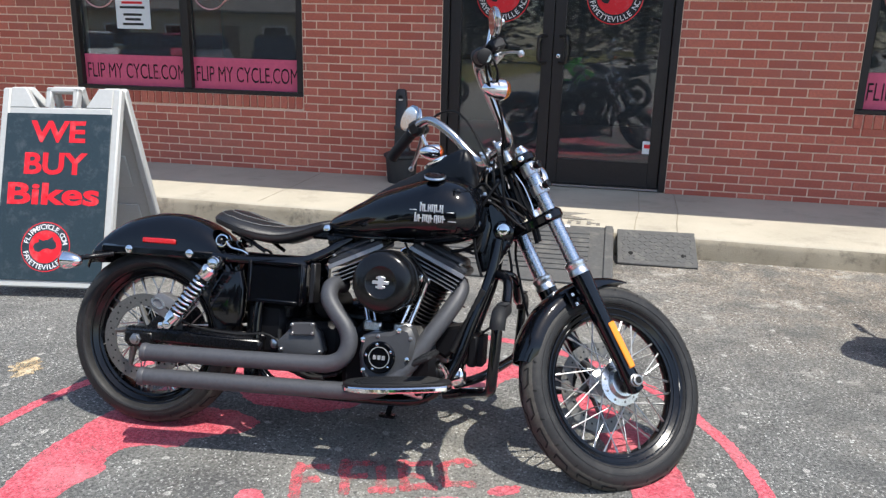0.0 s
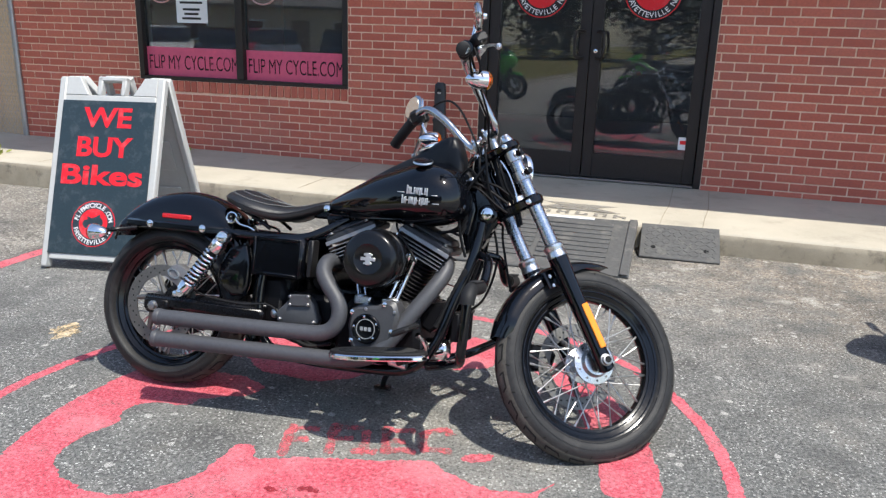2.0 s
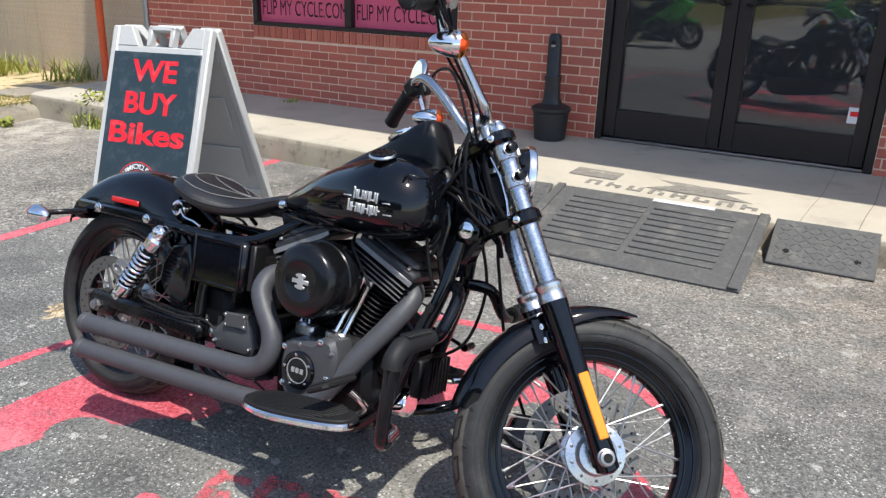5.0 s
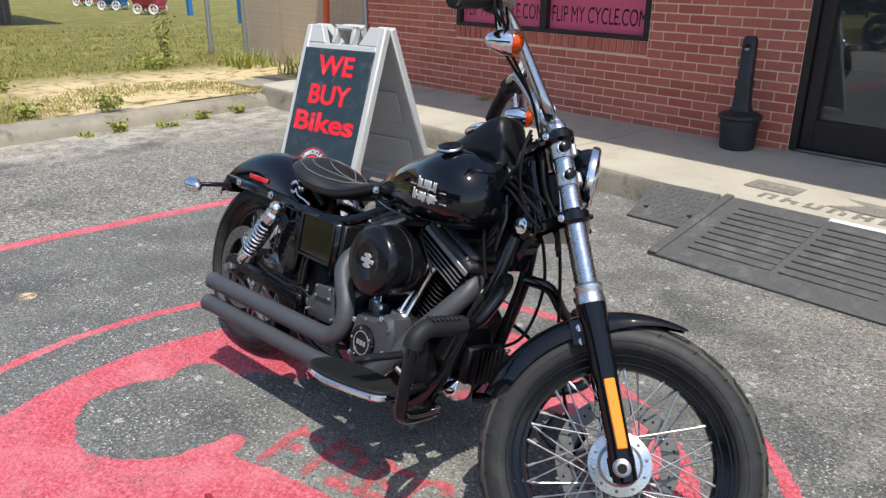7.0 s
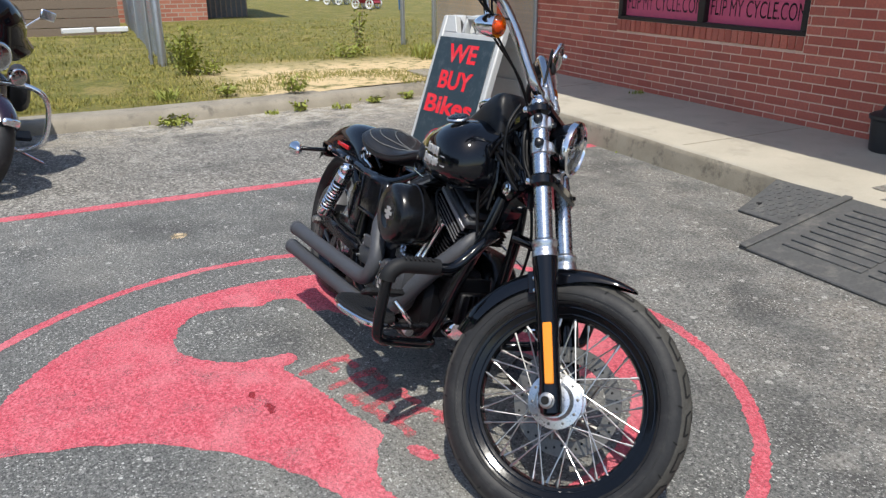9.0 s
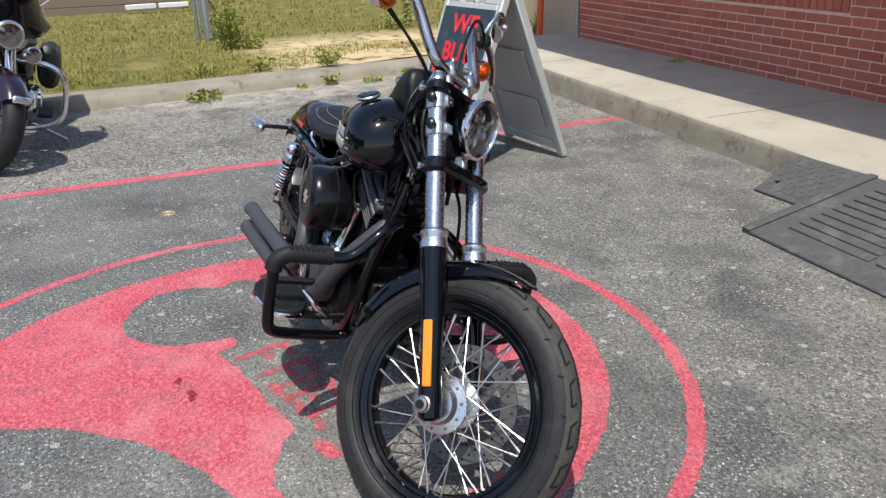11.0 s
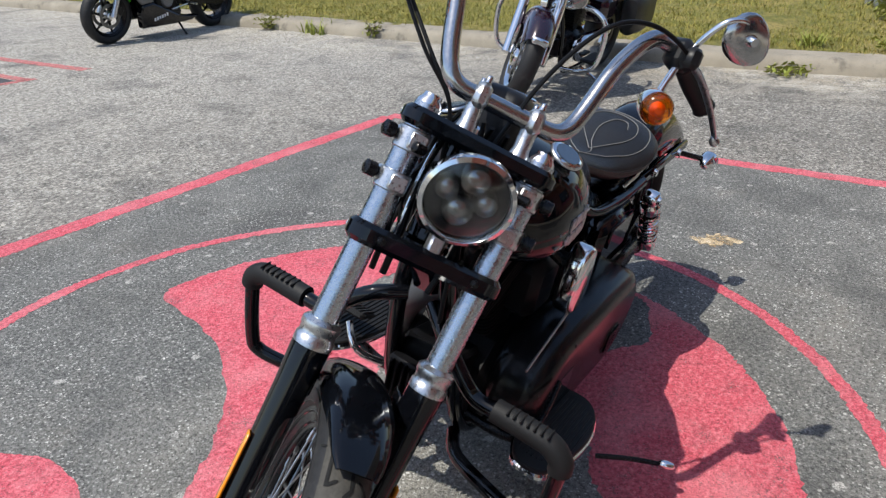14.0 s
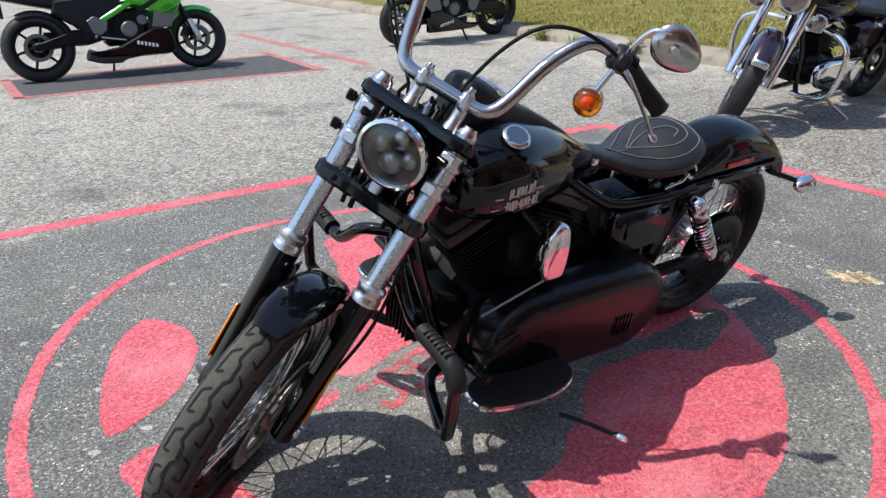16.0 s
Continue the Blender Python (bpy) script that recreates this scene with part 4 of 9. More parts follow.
for o, k in (((-0.655, 2.135), "F"), ((-0.515, 2.18), "F"), ((-0.405, 2.21), "I"), ((-0.34, 2.235), "E"), ((-0.215, 2.265), "C")):
    ux, uy = Vector((0.965, 0.26)), Vector((-0.26, 0.965))
    bars = {"F": [((0, 0), (0, 0.17)), ((0, 0.155), (0.085, 0.155)), ((0, 0.085), (0.06, 0.085))], "I": [((0, 0), (0, 0.13)), ((-0.03, 0.01), (0.03, 0.0))],
            "E": [((0, 0), (0, 0.15)), ((0, 0.14), (0.08, 0.135)), ((0, 0.07), (0.05, 0.065)), ((0, 0.01), (0.09, 0.0))], "C": [((0.0, 0.03), (0.0, 0.13)), ((0.0, 0.13), (0.07, 0.15)), ((0.0, 0.02), (0.08, 0.01)), ((0.07, 0.15), (0.085, 0.12))]}[k]
    for (a0, a1), (b0, b1) in bars:
        p0, p1 = Vector(o) + ux * a0 + uy * a1, Vector(o) + ux * b0 + uy * b1
        d_ = (p1 - p0).normalized() * 0.016
        n_ = Vector((-d_.y, d_.x))
        strokes.append(ragged([tuple(v) for v in (p0 - d_ * 0.5 - n_, (p0 + p1) / 2 - n_ * 0.8, p1 + d_ * 0.5 - n_, p1 + d_ * 0.5 + n_, (p0 + p1) / 2 + n_ * 1.1, p0 - d_ * 0.5 + n_)], amp=0.006, k=2))
for kk, o in enumerate(strokes):
    marking([o], "broken red stroke painted on the asphalt", 0.0014 + 0.0001 * kk, mat="faded_stroke")
marking([ragged(f, amp=0.01, k=3) for f in ([(-0.09, 2.27), (-0.04, 2.32), (0.01, 2.31), (-0.03, 2.26)],)], "small red flecks painted on the asphalt")
marking([ragged([(-0.485 + 0.036 * math.cos(a), 1.965 + 0.012 * math.sin(a)) for a in [2 * math.pi * k / 14 for k in range(14)]], amp=0.006), ragged([(-0.62, 1.93), (-0.59, 1.945), (-0.57, 1.93), (-0.59, 1.918)], amp=0.006)],
        "dark red drips on the painted badge", 0.0034, "drip", "dark_drip")
# second stall, under the green sport bike
marking([[(-2.72, -3.06), (-2.78, -4.3), (-0.16, -4.5), (-0.14, -3.52)]], "dark repainted rectangle on the asphalt", 0.002, mat="seal_coat")
marking(band(line((-2.85, -2.98), (-0.05, -3.47)), 0.09) + band(line((-0.09, -3.42), (-0.13, -4.62)), 0.09) + band(line((-2.78, -3.0), (-2.84, -4.6)), 0.1) + band(line((-3.3, -2.92), (-3.3, -6.5)), 0.12) + band(line((-2.85, -4.35), (-0.1, -4.55)), 0.07),
        "faded red stall lines round a dark rectangle", 0.0035, mat="faded_red")
marking([ragged([(-2.11, 2.78), (-2.08, 2.87), (-2.02, 2.83), (-1.99, 2.76), (-2.03, 2.7), (-2.08, 2.73)], amp=0.02), ragged([(-2.43, 2.0), (-2.38, 2.06), (-2.33, 2.02), (-2.37, 1.97)], amp=0.008)],
        "dried yellow spill on the asphalt", 0.003, "spill", "mark_chalk")

# ---- ramps at the kerb ----


def slope_matrix(x, y, length, rise, yaw=0.0):
    return Matrix.Translation((x, y, 0.006)) @ Matrix.Rotation(radians(yaw), 4, "Z") @ Matrix.Rotation(math.atan2(rise, length), 4, "X")


ramp_thing = thing("kerb_ramp", "wide ribbed grey rubber ramp leaning on the kerb", "ramp", slope_matrix(-0.235, 4.43, 0.74, 0.155, -2.0))
part("base", Geo().box((1.19, 0.76, 0.02), (0, 0.38, 0.0), 0.006), M["mat_rubber"], ramp_thing)
for sx in (-1, 1):
    part("edge_strip", Geo().box((0.05, 0.76, 0.012), (sx * 0.565, 0.38, 0.0165), 0.004), M["mat_rubber"], ramp_thing)
for half in (-1, 1):
    for i in range(9):
        part("rib", Geo().box((0.43, 0.05, 0.01), (half * 0.232, 0.16 + i * 0.062, 0.014), 0.004), M["mat_rubber"], ramp_thing)
part("white_strip", Geo().box((0.33, 0.032, 0.004), (0.15, 0.735, 0.013)), M["white_paint"], ramp_thing, "white painted strip")


def plate(x0, x1, y, yaw):
    t = thing("ramp_plate", "dark steel-look diamond-plate kerb ramp with two bolt holes", "ramp", slope_matrix((x0 + x1) / 2, y, 0.3, 0.14, yaw), "kerb ramp plates")
    w = x1 - x0
    part("base", Geo().box((w, 0.34, 0.018), (0, 0.17, 0), 0.005), M["mat_rubber"], t)
    tr = Geo()
    for i in range(int(w / 0.034) - 1):
        for j in range(8):
            mm = Matrix.Translation((-w / 2 + 0.04 + 0.034 * i, 0.045 + 0.036 * j, 0.0095)) @ Matrix.Rotation(radians(45 if (i + j) % 2 else -45), 4, "Z")
            tr.box((0.026, 0.007, 0.004), (0, 0, 0), 0.0, mm)
    tagged(part("tread_pattern", tr, M["mat_rubber"], t), kind="stuff")
    for sx in (-0.33, 0.33):
        part("bolt_hole", Geo().lathe([(0.016, 0.0), (0.016, 0.0105), (0.011, 0.0108)], Matrix.Translation((sx * w, 0.1, 0)), 14), M["groove"], t)
    return t


plate(0.405, 0.89, 4.885, -1.0)
plate(-1.26, -0.845, 4.93, 1.0)
# faded stencil on the pavement behind the ramp
sten = thing("pavement_stencil", "faded grey stencil shapes on the pale pavement", "ground marking", B, kind="structure")
for i in range(8):
    gl = Geo()
    x_, y_ = 0.4 + 0.128 * i, -1.1 - 0.004 * i
    gl.box((0.026, 0.1, 0.002), (x_ - 0.03, y_, -0.0325)).box((0.026, 0.1 - 0.04 * (i % 2), 0.002), (x_ + 0.03, y_ - 0.02 * (i % 2), -0.0325)).box((0.036, 0.024, 0.002), (x_, y_ + 0.036 - 0.036 * (i % 3), -0.0325))
    part("stencil_stroke", gl, M["grey_paint"], sten, smooth=0)
part("stencil_block", Geo().box((0.3, 0.3, 0.002), (0.35, -0.86, -0.0262)), M["grey_paint"], sten, smooth=0)
part("stencil_shape", Geo().prism([(0.62, -0.78), (0.85, -0.92), (0.7, -1.06), (1.3, -1.06), (1.12, -0.95), (1.35, -0.8), (1.0, -0.86)], 0.002, Matrix.Translation((0, 0, -0.0275))), M["grey_paint"], sten, smooth=0)

# ---- ash bin by the wall ----
ash = thing("ash_bin", "charcoal plastic cigarette bin with a tall neck against the brick wall", "ash bin", Matrix.Translation((-1.29, 6.3, 0.195)))
part("bucket", Geo().lathe([(0.105, 0), (0.115, 0.01), (0.13, 0.2), (0.145, 0.215), (0.145, 0.235), (0.12, 0.25), (0.07, 0.262)], n=32), M["ash_plastic"], ash)
neck = part("neck", Geo().rings([[(w * cx, d * cy, z) for cx, cy in ((-1, -0.6), (-0.6, -1), (0.6, -1), (1, -0.6), (1, 0.6), (0.6, 1), (-0.6, 1), (-1, 0.6))] for z, w, d in
            ((0.25, 0.075, 0.06), (0.3, 0.055, 0.045), (0.42, 0.05, 0.04), (0.44, 0.056, 0.045), (0.46, 0.056, 0.045), (0.47, 0.046, 0.038), (0.7, 0.044, 0.034), (0.74, 0.04, 0.03), (0.755, 0.025, 0.02))]), M["ash_plastic"], ash)
part("hole", Geo().lathe([(0.018, 0), (0.018, 0.004)], Matrix.Translation((0, -0.033, 0.69)) @ STAND, 16), M["groove"], neck)
part("snuff_plate", Geo().box((0.03, 0.004, 0.014), (0, -0.0355, 0.672)), M["alloy"], neck)

# ---- folding sign ----


def a_frame_sign():
    w, tall = 0.64, 1.05
    ang = math.atan2(0.83 / 2 - 0.03, tall)
    base = Vector((-2.585, 3.97, 0))
    m0 = Matrix.Translation(base) @ Matrix.Rotation(radians(7.0), 4, "Z")
    s = thing("folding_sign", "white plastic folding sign with dark panels that reads WE BUY Bikes", "sign", m0)
    for side in (-1, 1):
        lean = Matrix.Translation((0, side * 0.4, 0)) @ Matrix.Rotation(side * ang, 4, "X")
        lp = tall / math.cos(ang)
        fr = Geo()
        fr.box((0.045, 0.05, lp - 0.02), (-w / 2 + 0.022, 0, lp / 2), 0.008).box((0.045, 0.05, lp - 0.02), (w / 2 - 0.022, 0, lp / 2), 0.008)
        fr.box((w - 0.088, 0.046, 0.06), (0, 0, 0.085), 0.006).box((w - 0.088, 0.046, 0.07), (0, 0, lp - 0.15), 0.006)
        fr.box((w - 0.088, 0.02, lp - 0.2), (0, 0.004, lp / 2 - 0.02), 0.003)
        # hinge ears and the carrying handle along the top
        for x0, x1 in ((-w / 2 + 0.044, -w / 2 + 0.15), (w / 2 - 0.15, w / 2 - 0.044)):
            xi = x1 if x0 < 0 else x0
            xo = x0 if x0 < 0 else x1
            o = [(xo, lp - 0.116), (xo, lp - 0.01), ((xi + xo) / 2 + (xi - xo) * 0.25, lp - 0.01), (xi + (xi - xo) * 0.35, lp - 0.116)]
            fr.prism(o, 0.046, Matrix.Translation((0, 0.023, 0)) @ STAND, 0.004)
        for sx in (-1, 1):
            fr.box((0.03, 0.046, 0.11), (sx * 0.072, 0, lp - 0.062), 0.006, Matrix.Translation((0, 0, 0)))
        fr.box((0.174, 0.046, 0.028), (0, 0, lp - 0.018), 0.006)
        panel = part("leaf", fr, M["white_plastic"], s, "white plastic frame", m=lean)
        # recessed blow-moulded back of the leaf
        inner_y = 1
        b_ = Geo()
        for zz in (0.3, 0.62):
            b_.box((w - 0.2, 0.008, 0.2), (0, -side * 0.017 * inner_y, zz), 0.004)
        part("moulding", b_, M["white_plastic"], panel)
        board = part("board", Geo().box((w - 0.075, 0.006, 0.88), (0, side * 0.027, 0.53), 0.0015), M["sign_board"], panel, "dark scuffed panel")
        face = Matrix.Translation((0, side * 0.0305, 0)) @ (STAND if side < 0 else Matrix.Rotation(math.pi, 4, "Z") @ STAND)
        for body, z, x, width, size in (("WE", 0.82, 0.0, 0.295, 0.155), ("BUY", 0.65, 0.0, 0.335, 0.155), ("Bikes", 0.49, 0.0, 0.49, 0.155)):
            t = text_geo(body, size, 0.0008, 0.0045)
            lo, hi = extent(t)
            k = width / (hi - lo)
            part("lettering", Geo().add([((v[0] - (lo + hi) / 2) * k + x, v[1] + z, v[2]) for v in t.v], t.f, face), M["sign_red"], panel, "bold red letters", smooth=0)
        emblem_flat(panel, 0.13, face @ Matrix.Translation((-0.02, 0.265, 0)))
    return s


def emblem_flat(parent, r, m):
    part("badge_ring", Geo().lathe([(r, 0), (r, 0.0006)], m, 40), M["sign_red"], parent, "round red badge with white capitals", smooth=0)
    part("badge_band", Geo().lathe([(r * 0.965, 0.0007), (r * 0.965, 0.0012)], m, 40), M["sign_board"], parent, smooth=0)
    part("badge_disc", Geo().lathe([(r * 0.66, 0.0013), (r * 0.66, 0.0018)], m, 36), M["sign_red"], parent, smooth=0)
    for q in (arc_text("FLIPMYCYCLE.COM", r * 0.81, r * 0.28, 166, 14, -90), arc_text("FAYETTEVILLE NC", r * 0.81, r * 0.28, 198, 342)):
        v_, f_ = shift(q, 0.0022)
        part("badge_lettering", Geo().add(v_, f_, m), M["vinyl_white"], parent, "white capitals round the badge", smooth=0)
    sil = [(-0.5, 0.0), (-0.42, 0.15), (-0.28, 0.18), (-0.3, 0.32), (-0.12, 0.24), (0.1, 0.3), (0.28, 0.42), (0.3, 0.3), (0.42, 0.18), (0.45, 0.02), (0.38, -0.08), (0.25, -0.1), (0.1, -0.05), (-0.1, -0.1), (-0.25, -0.22), (-0.42, -0.16)]
    part("badge_motif", Geo().prism([(r * x, r * y) for x, y in sil], 0.0006, m @ Matrix.Translation((0, 0, 0.002))), M["sign_board"], parent, "dark motorcycle silhouette", smooth=0)


a_frame_sign()

# ---- fences, pole and the far yard ----


def post(x, y, h, r, mat, label, z0=0.1):
    return solid("fence_post", Geo().lathe([(r, 0), (r, h), (r * 1.15, h), (r * 1.15, h + 0.02), (r * 0.5, h + 0.04)], n=14), M[mat], label, "fence post", Matrix.Translation((x, y, z0)), "fence posts")


post(-9.95, 6.9, 1.9, 0.038, "galvanised", "galvanised steel fence post in the grass", 0.15)
post(-9.58, 7.28, 1.9, 0.038, "galvanised", "galvanised steel fence post in the grass", 0.15)
post(-5.8, 6.62, 2.3, 0.03, "galvanised", "galvanised steel fence post beside the brick wall", 0.15)
solid("pole", Geo().tube([(0, 0, 0), (0.02, 0.02, 1.2), (0, 0.02, 2.6)], 0.036, 14), M["orange_paint"], "orange-red painted steel pole in front of the fence", "pole", Matrix.Translation((-6.25, 6.4, 0.16)))
fence = thing("slat_fence", "tan wire-mesh fence with vertical privacy slats", "fence")
for i in range(98):
    x = -9.5 + 3.68 * i / 97
    part("slat", Geo().box((0.03, 0.006, 2.2), (0, 0, 1.1), 0.001) if i == 0 else slat_me, M["fence_tan"], fence, m=Matrix.Translation((x, 7.3 - 0.185 * (x + 9.5), 0.1)) @ Matrix.Rotation(rng.uniform(-0.15, 0.15), 4, "Z"))
    if i == 0:
        slat_me = fence.children[0].data


def mesh_wire(name, a, b, h, parent, step=0.075, r=0.0022):
    """Chain-link wires between two ground points."""
    a, b = Vector(a), Vector(b)
    d = (b - a)
    ln = d.length
    d.normalize()
    gg = Geo()
    cnt = int(ln / step)
    nz = int(h / step)
    for i in range(-nz, cnt):
        for sgn in (1, -1):
            p0, p1 = i * step, i * step + h
            z0_, z1_ = (0, h) if sgn > 0 else (h, 0)
            t0, t1 = max(0, -p0 / (p1 - p0)), min(1, (ln - p0) / (p1 - p0))
            if t1 <= t0:
                continue
            q0 = a + d * (p0 + (p1 - p0) * t0) + Vector((0, 0, z0_ + (z1_ - z0_) * t0))
            q1 = a + d * (p0 + (p1 - p0) * t1) + Vector((0, 0, z0_ + (z1_ - z0_) * t1))
            gg.tube([q0, q1], r, 4, caps=False)
    o = part(name, gg, M["galvanised"], parent, smooth=0)
    tagged(o, kind="stuff")
    return o


mesh_wire("wire_mesh", (-9.5, 7.28, 0.12), (-5.82, 6.605, 0.12), 2.2, fence, r=0.0014)
yard = thing("chain_link_fence", "galvanised chain-link fence running away across the lawn", "fence")
for i in range(5):
    part("post", Geo().lathe([(0.035, 0), (0.035, 1.7), (0.02, 1.74)], n=12), M["galvanised"], yard, m=Matrix.Translation((-9.0 - 2.4 * i, 3.0 + 0.16 * i, 0.12 + 0.03 * i)))
part("gate_post", Geo().lathe([(0.055, 0), (0.055, 1.95), (0.03, 2.0)], n=14), M["galvanised"], yard, "thick end post", m=Matrix.Translation((-8.9, 2.98, 0.1)))
part("gate_frame", Geo().tube([(0, 0, 0.08), (0, 0, 1.75)], 0.024, 10).tube([(0, 0, 0.1), (-0.9, 0.1, 0.1)], 0.02, 8).tube([(0, 0, 1.7), (-0.9, 0.1, 1.7)], 0.02, 8), M["galvanised"], yard, "open gate folded against the fence", m=Matrix.Translation((-8.98, 2.86, 0.12)))
mesh_wire("wire_mesh", (-9.0, 3.0, 0.15), (-18.6, 3.64, 0.2), 1.6, yard, 0.085, 0.0016)
part("rail", Geo().tube([(-9.0, 3.0, 1.8), (-18.6, 3.64, 1.9)], 0.02, 8), M["galvanised"], yard)


def toy_wagon(x, y, yaw, mat, label):
    t = thing("toy_wagon", label, "toy wagon", Matrix.Translation((x, y, 0.2)) @ Matrix.Rotation(yaw, 4, "Z"), "toy train in the yard")
    part("barrel", Geo().lathe([(0.2, -0.45), (0.29, -0.42), (0.3, -0.2), (0.31, 0), (0.3, 0.2), (0.29, 0.42), (0.2, 0.45)], Matrix.Translation((0, 0, 0.5)) @ Matrix.Rotation(radians(90), 4, "Y"), 20), M[mat], t)
    part("chassis", Geo().box((0.9, 0.3, 0.06), (0, 0, 0.2), 0.01), M[mat], t)
    for sx in (-0.28, 0.28):
        for sy in (-1, 1):
            part("wheel", Geo().torus([(0.11, -0.02), (0.15, -0.03), (0.15, 0.03), (0.11, 0.02)], Matrix.Translation((sx, sy * 0.22, 0.15)) @ Matrix.Rotation(radians(90), 4, "X"), 20).lathe([(0.03, -0.03), (0.03, 0.03)], Matrix.Translation((sx, sy * 0.22, 0.15)) @ Matrix.Rotation(radians(90), 4, "X"), 10)
                 .box((0.24, 0.02, 0.025), (sx, sy * 0.22, 0.15)).box((0.025, 0.02, 0.24), (sx, sy * 0.22, 0.15)), M["vinyl_white"], t)


toy_wagon(-22.0, 11.3, 0.5, "toy_red", "faded red barrel wagon with white wheels on the lawn")
toy_wagon(-25.5, 11.6, 0.5, "toy_blue", "blue wagon with white wheels on the lawn")
toy_wagon(-29.5, 12.2, 0.5, "toy_red", "faded red wagon with white wheels on the lawn")
for x, y in ((-21.0, 12.05), (-16.6, 11.23)):
    solid("play_post", Geo().box((0.14, 0.14, 2.4), (0, 0, 1.2), 0.01), M["toy_blue"], "blue wooden play-frame post on the lawn", "post", Matrix.Translation((x, y, 0.18)), "blue play-frame posts")
house = thing("house", "low red brick house across the lawn", "house", Matrix.Translation((-18.4, 3.05, 0)))
part("wall", Geo().box((6, 5.0, 3.2), (-3, 0, 1.6)), M["far_brick"], house, smooth=0)
part("wall", Geo().box((6, 6, 3.2), (-2.2, -6.6, 1.6)), M["far_brick"], house, smooth=0)
part("roof", Geo().prism([(-4, 3.2), (4, 3.2), (0, 5)], 12, Matrix.Translation((-3, 4.0, 0)) @ STAND), M["wood"], house, smooth=0)
part("door", Geo().box((0.05, 1.0, 2.1), (0.025, -1.2, 1.15)), M["groove"], house)
# dark block stands for the shade inside the porch
part("porch_wall", Geo().box((3.0, 1.2, 2.8), (-2.4, 3.1, 1.4)), M["interior"], house, "dark block set back beside the brick wall, porch shade in its colour", smooth=0)
for k in range(9):
    part("lattice", Geo().box((0.02, 0.03, 1.0), (-0.5, 2.56 + 0.13 * k, 0.55), 0.002, None), M["wood"], house)
part("window", Geo().box((0.06, 1.4, 1.0), (0.82, -6.0, 1.7)), M["groove"], house)
deck = thing("deck", "weathered wooden deck and steps beside the house", "deck", Matrix.Translation((-15.0, 1.35, 0.15)))
for i in range(4):
    part("board", Geo().box((0.05, 3.6, 0.16), (0, 0, 0.1 + 0.17 * i), 0.004), M["wood"], deck)
part("deck_top", Geo().box((3.3, 3.6, 0.05), (-1.65, 0, 0.72), 0.005), M["wood"], deck)
for y in (2.35, 2.95):
    solid("timber", Geo().box((0.12, 0.55, 0.09), (0, 0, 0.045), 0.01), M["vinyl_white"], "pale timber lying on the lawn", "timber", Matrix.Translation((-14.4, y, 0.27)) @ Matrix.Rotation(rng.uniform(-0.2, 0.2), 4, "Z"), "timbers")
# grey utility slab in the grass
solid("slab", Geo().box((0.5, 0.6, 0.06), (0, 0, 0.03), 0.01), M["kerb"], "small grey concrete slab set in the sandy verge", "slab", Matrix.Translation((-6.75, 5.85, 0.11)), kind="structure")

# ---- grass and weeds ----


def tuft(g_, x, y, z, h, w, cnt, r, lean=0.6):
    for _ in range(cnt):
        a = rng.uniform(0, 6.283)
        px, py = x + rng.uniform(-r, r), y + rng.uniform(-r, r)
        hh = h * rng.uniform(0.5, 1.1)
        l = hh * lean * rng.uniform(0.2, 1.0)
        dx_, dy_ = math.cos(a), math.sin(a)
        g_.add([(px - dy_ * w, py + dx_ * w, z), (px + dy_ * w, py - dx_ * w, z), (px + dx_ * l * 0.4 + dy_ * w * 0.7, py + dy_ * l * 0.4 - dx_ * w * 0.7, z + hh * 0.6), (px + dx_ * l * 0.4 - dy_ * w * 0.7, py + dy_ * l * 0.4 + dx_ * w * 0.7, z + hh * 0.6),
                (px + dx_ * l, py + dy_ * l, z + hh)], [(0, 1, 2, 3), (3, 2, 4)])


g = Geo()
for _ in range(6500):
    x = -6.2 - abs(rng.gauss(0, 1)) * 3.2
    y = rng.uniform(-7, 7.5)
    if noise.noise((x * 0.8, y * 0.8, 4)) < (0.1 if y > 3.2 else -0.15) and y > 1.5 and x > -8.6:
        continue
    if x > kerb_line(y) - 0.42:
        continue
    tuft(g, x, y, lawn_height(x, y) - 0.005, rng.uniform(0.03, 0.065), 0.0036, 5, 0.1, 1.1)
for _ in range(9000):
    x = -6.15 - abs(rng.gauss(0, 1)) * 1.5
    y = rng.uniform(-6, 7.2)
    if noise.noise((x * 0.8, y * 0.8, 4)) < (0.16 if y > 3.2 else -0.05) and y > 1.8:
        continue
    tuft(g, x, y, lawn_height(x, y) - 0.005, rng.uniform(0.02, 0.05), 0.0032, 5, 0.08, 1.7)
for _ in range(3500):
    x, y = rng.uniform(-17, -8.5), rng.uniform(-6, 10)
    tuft(g, x, y, lawn_height(x, y) - 0.005, rng.uniform(0.03, 0.07), 0.006, 5, 0.16, 1.4)
solid("grass", g, M["blade"], "short patchy grass growing behind the kerb", "grass", kind="stuff", smooth=0)


def weed(x, y, z, h, r, cnt, label="low green weed growing out of a crack"):
    gg = Geo()
    tuft(gg, 0, 0, 0, h, 0.009, cnt, r, 1.3)
    solid("weed", gg, M["leaf"], label, "weed", Matrix.Translation((x, y, z)), "weeds along the kerb", smooth=0)


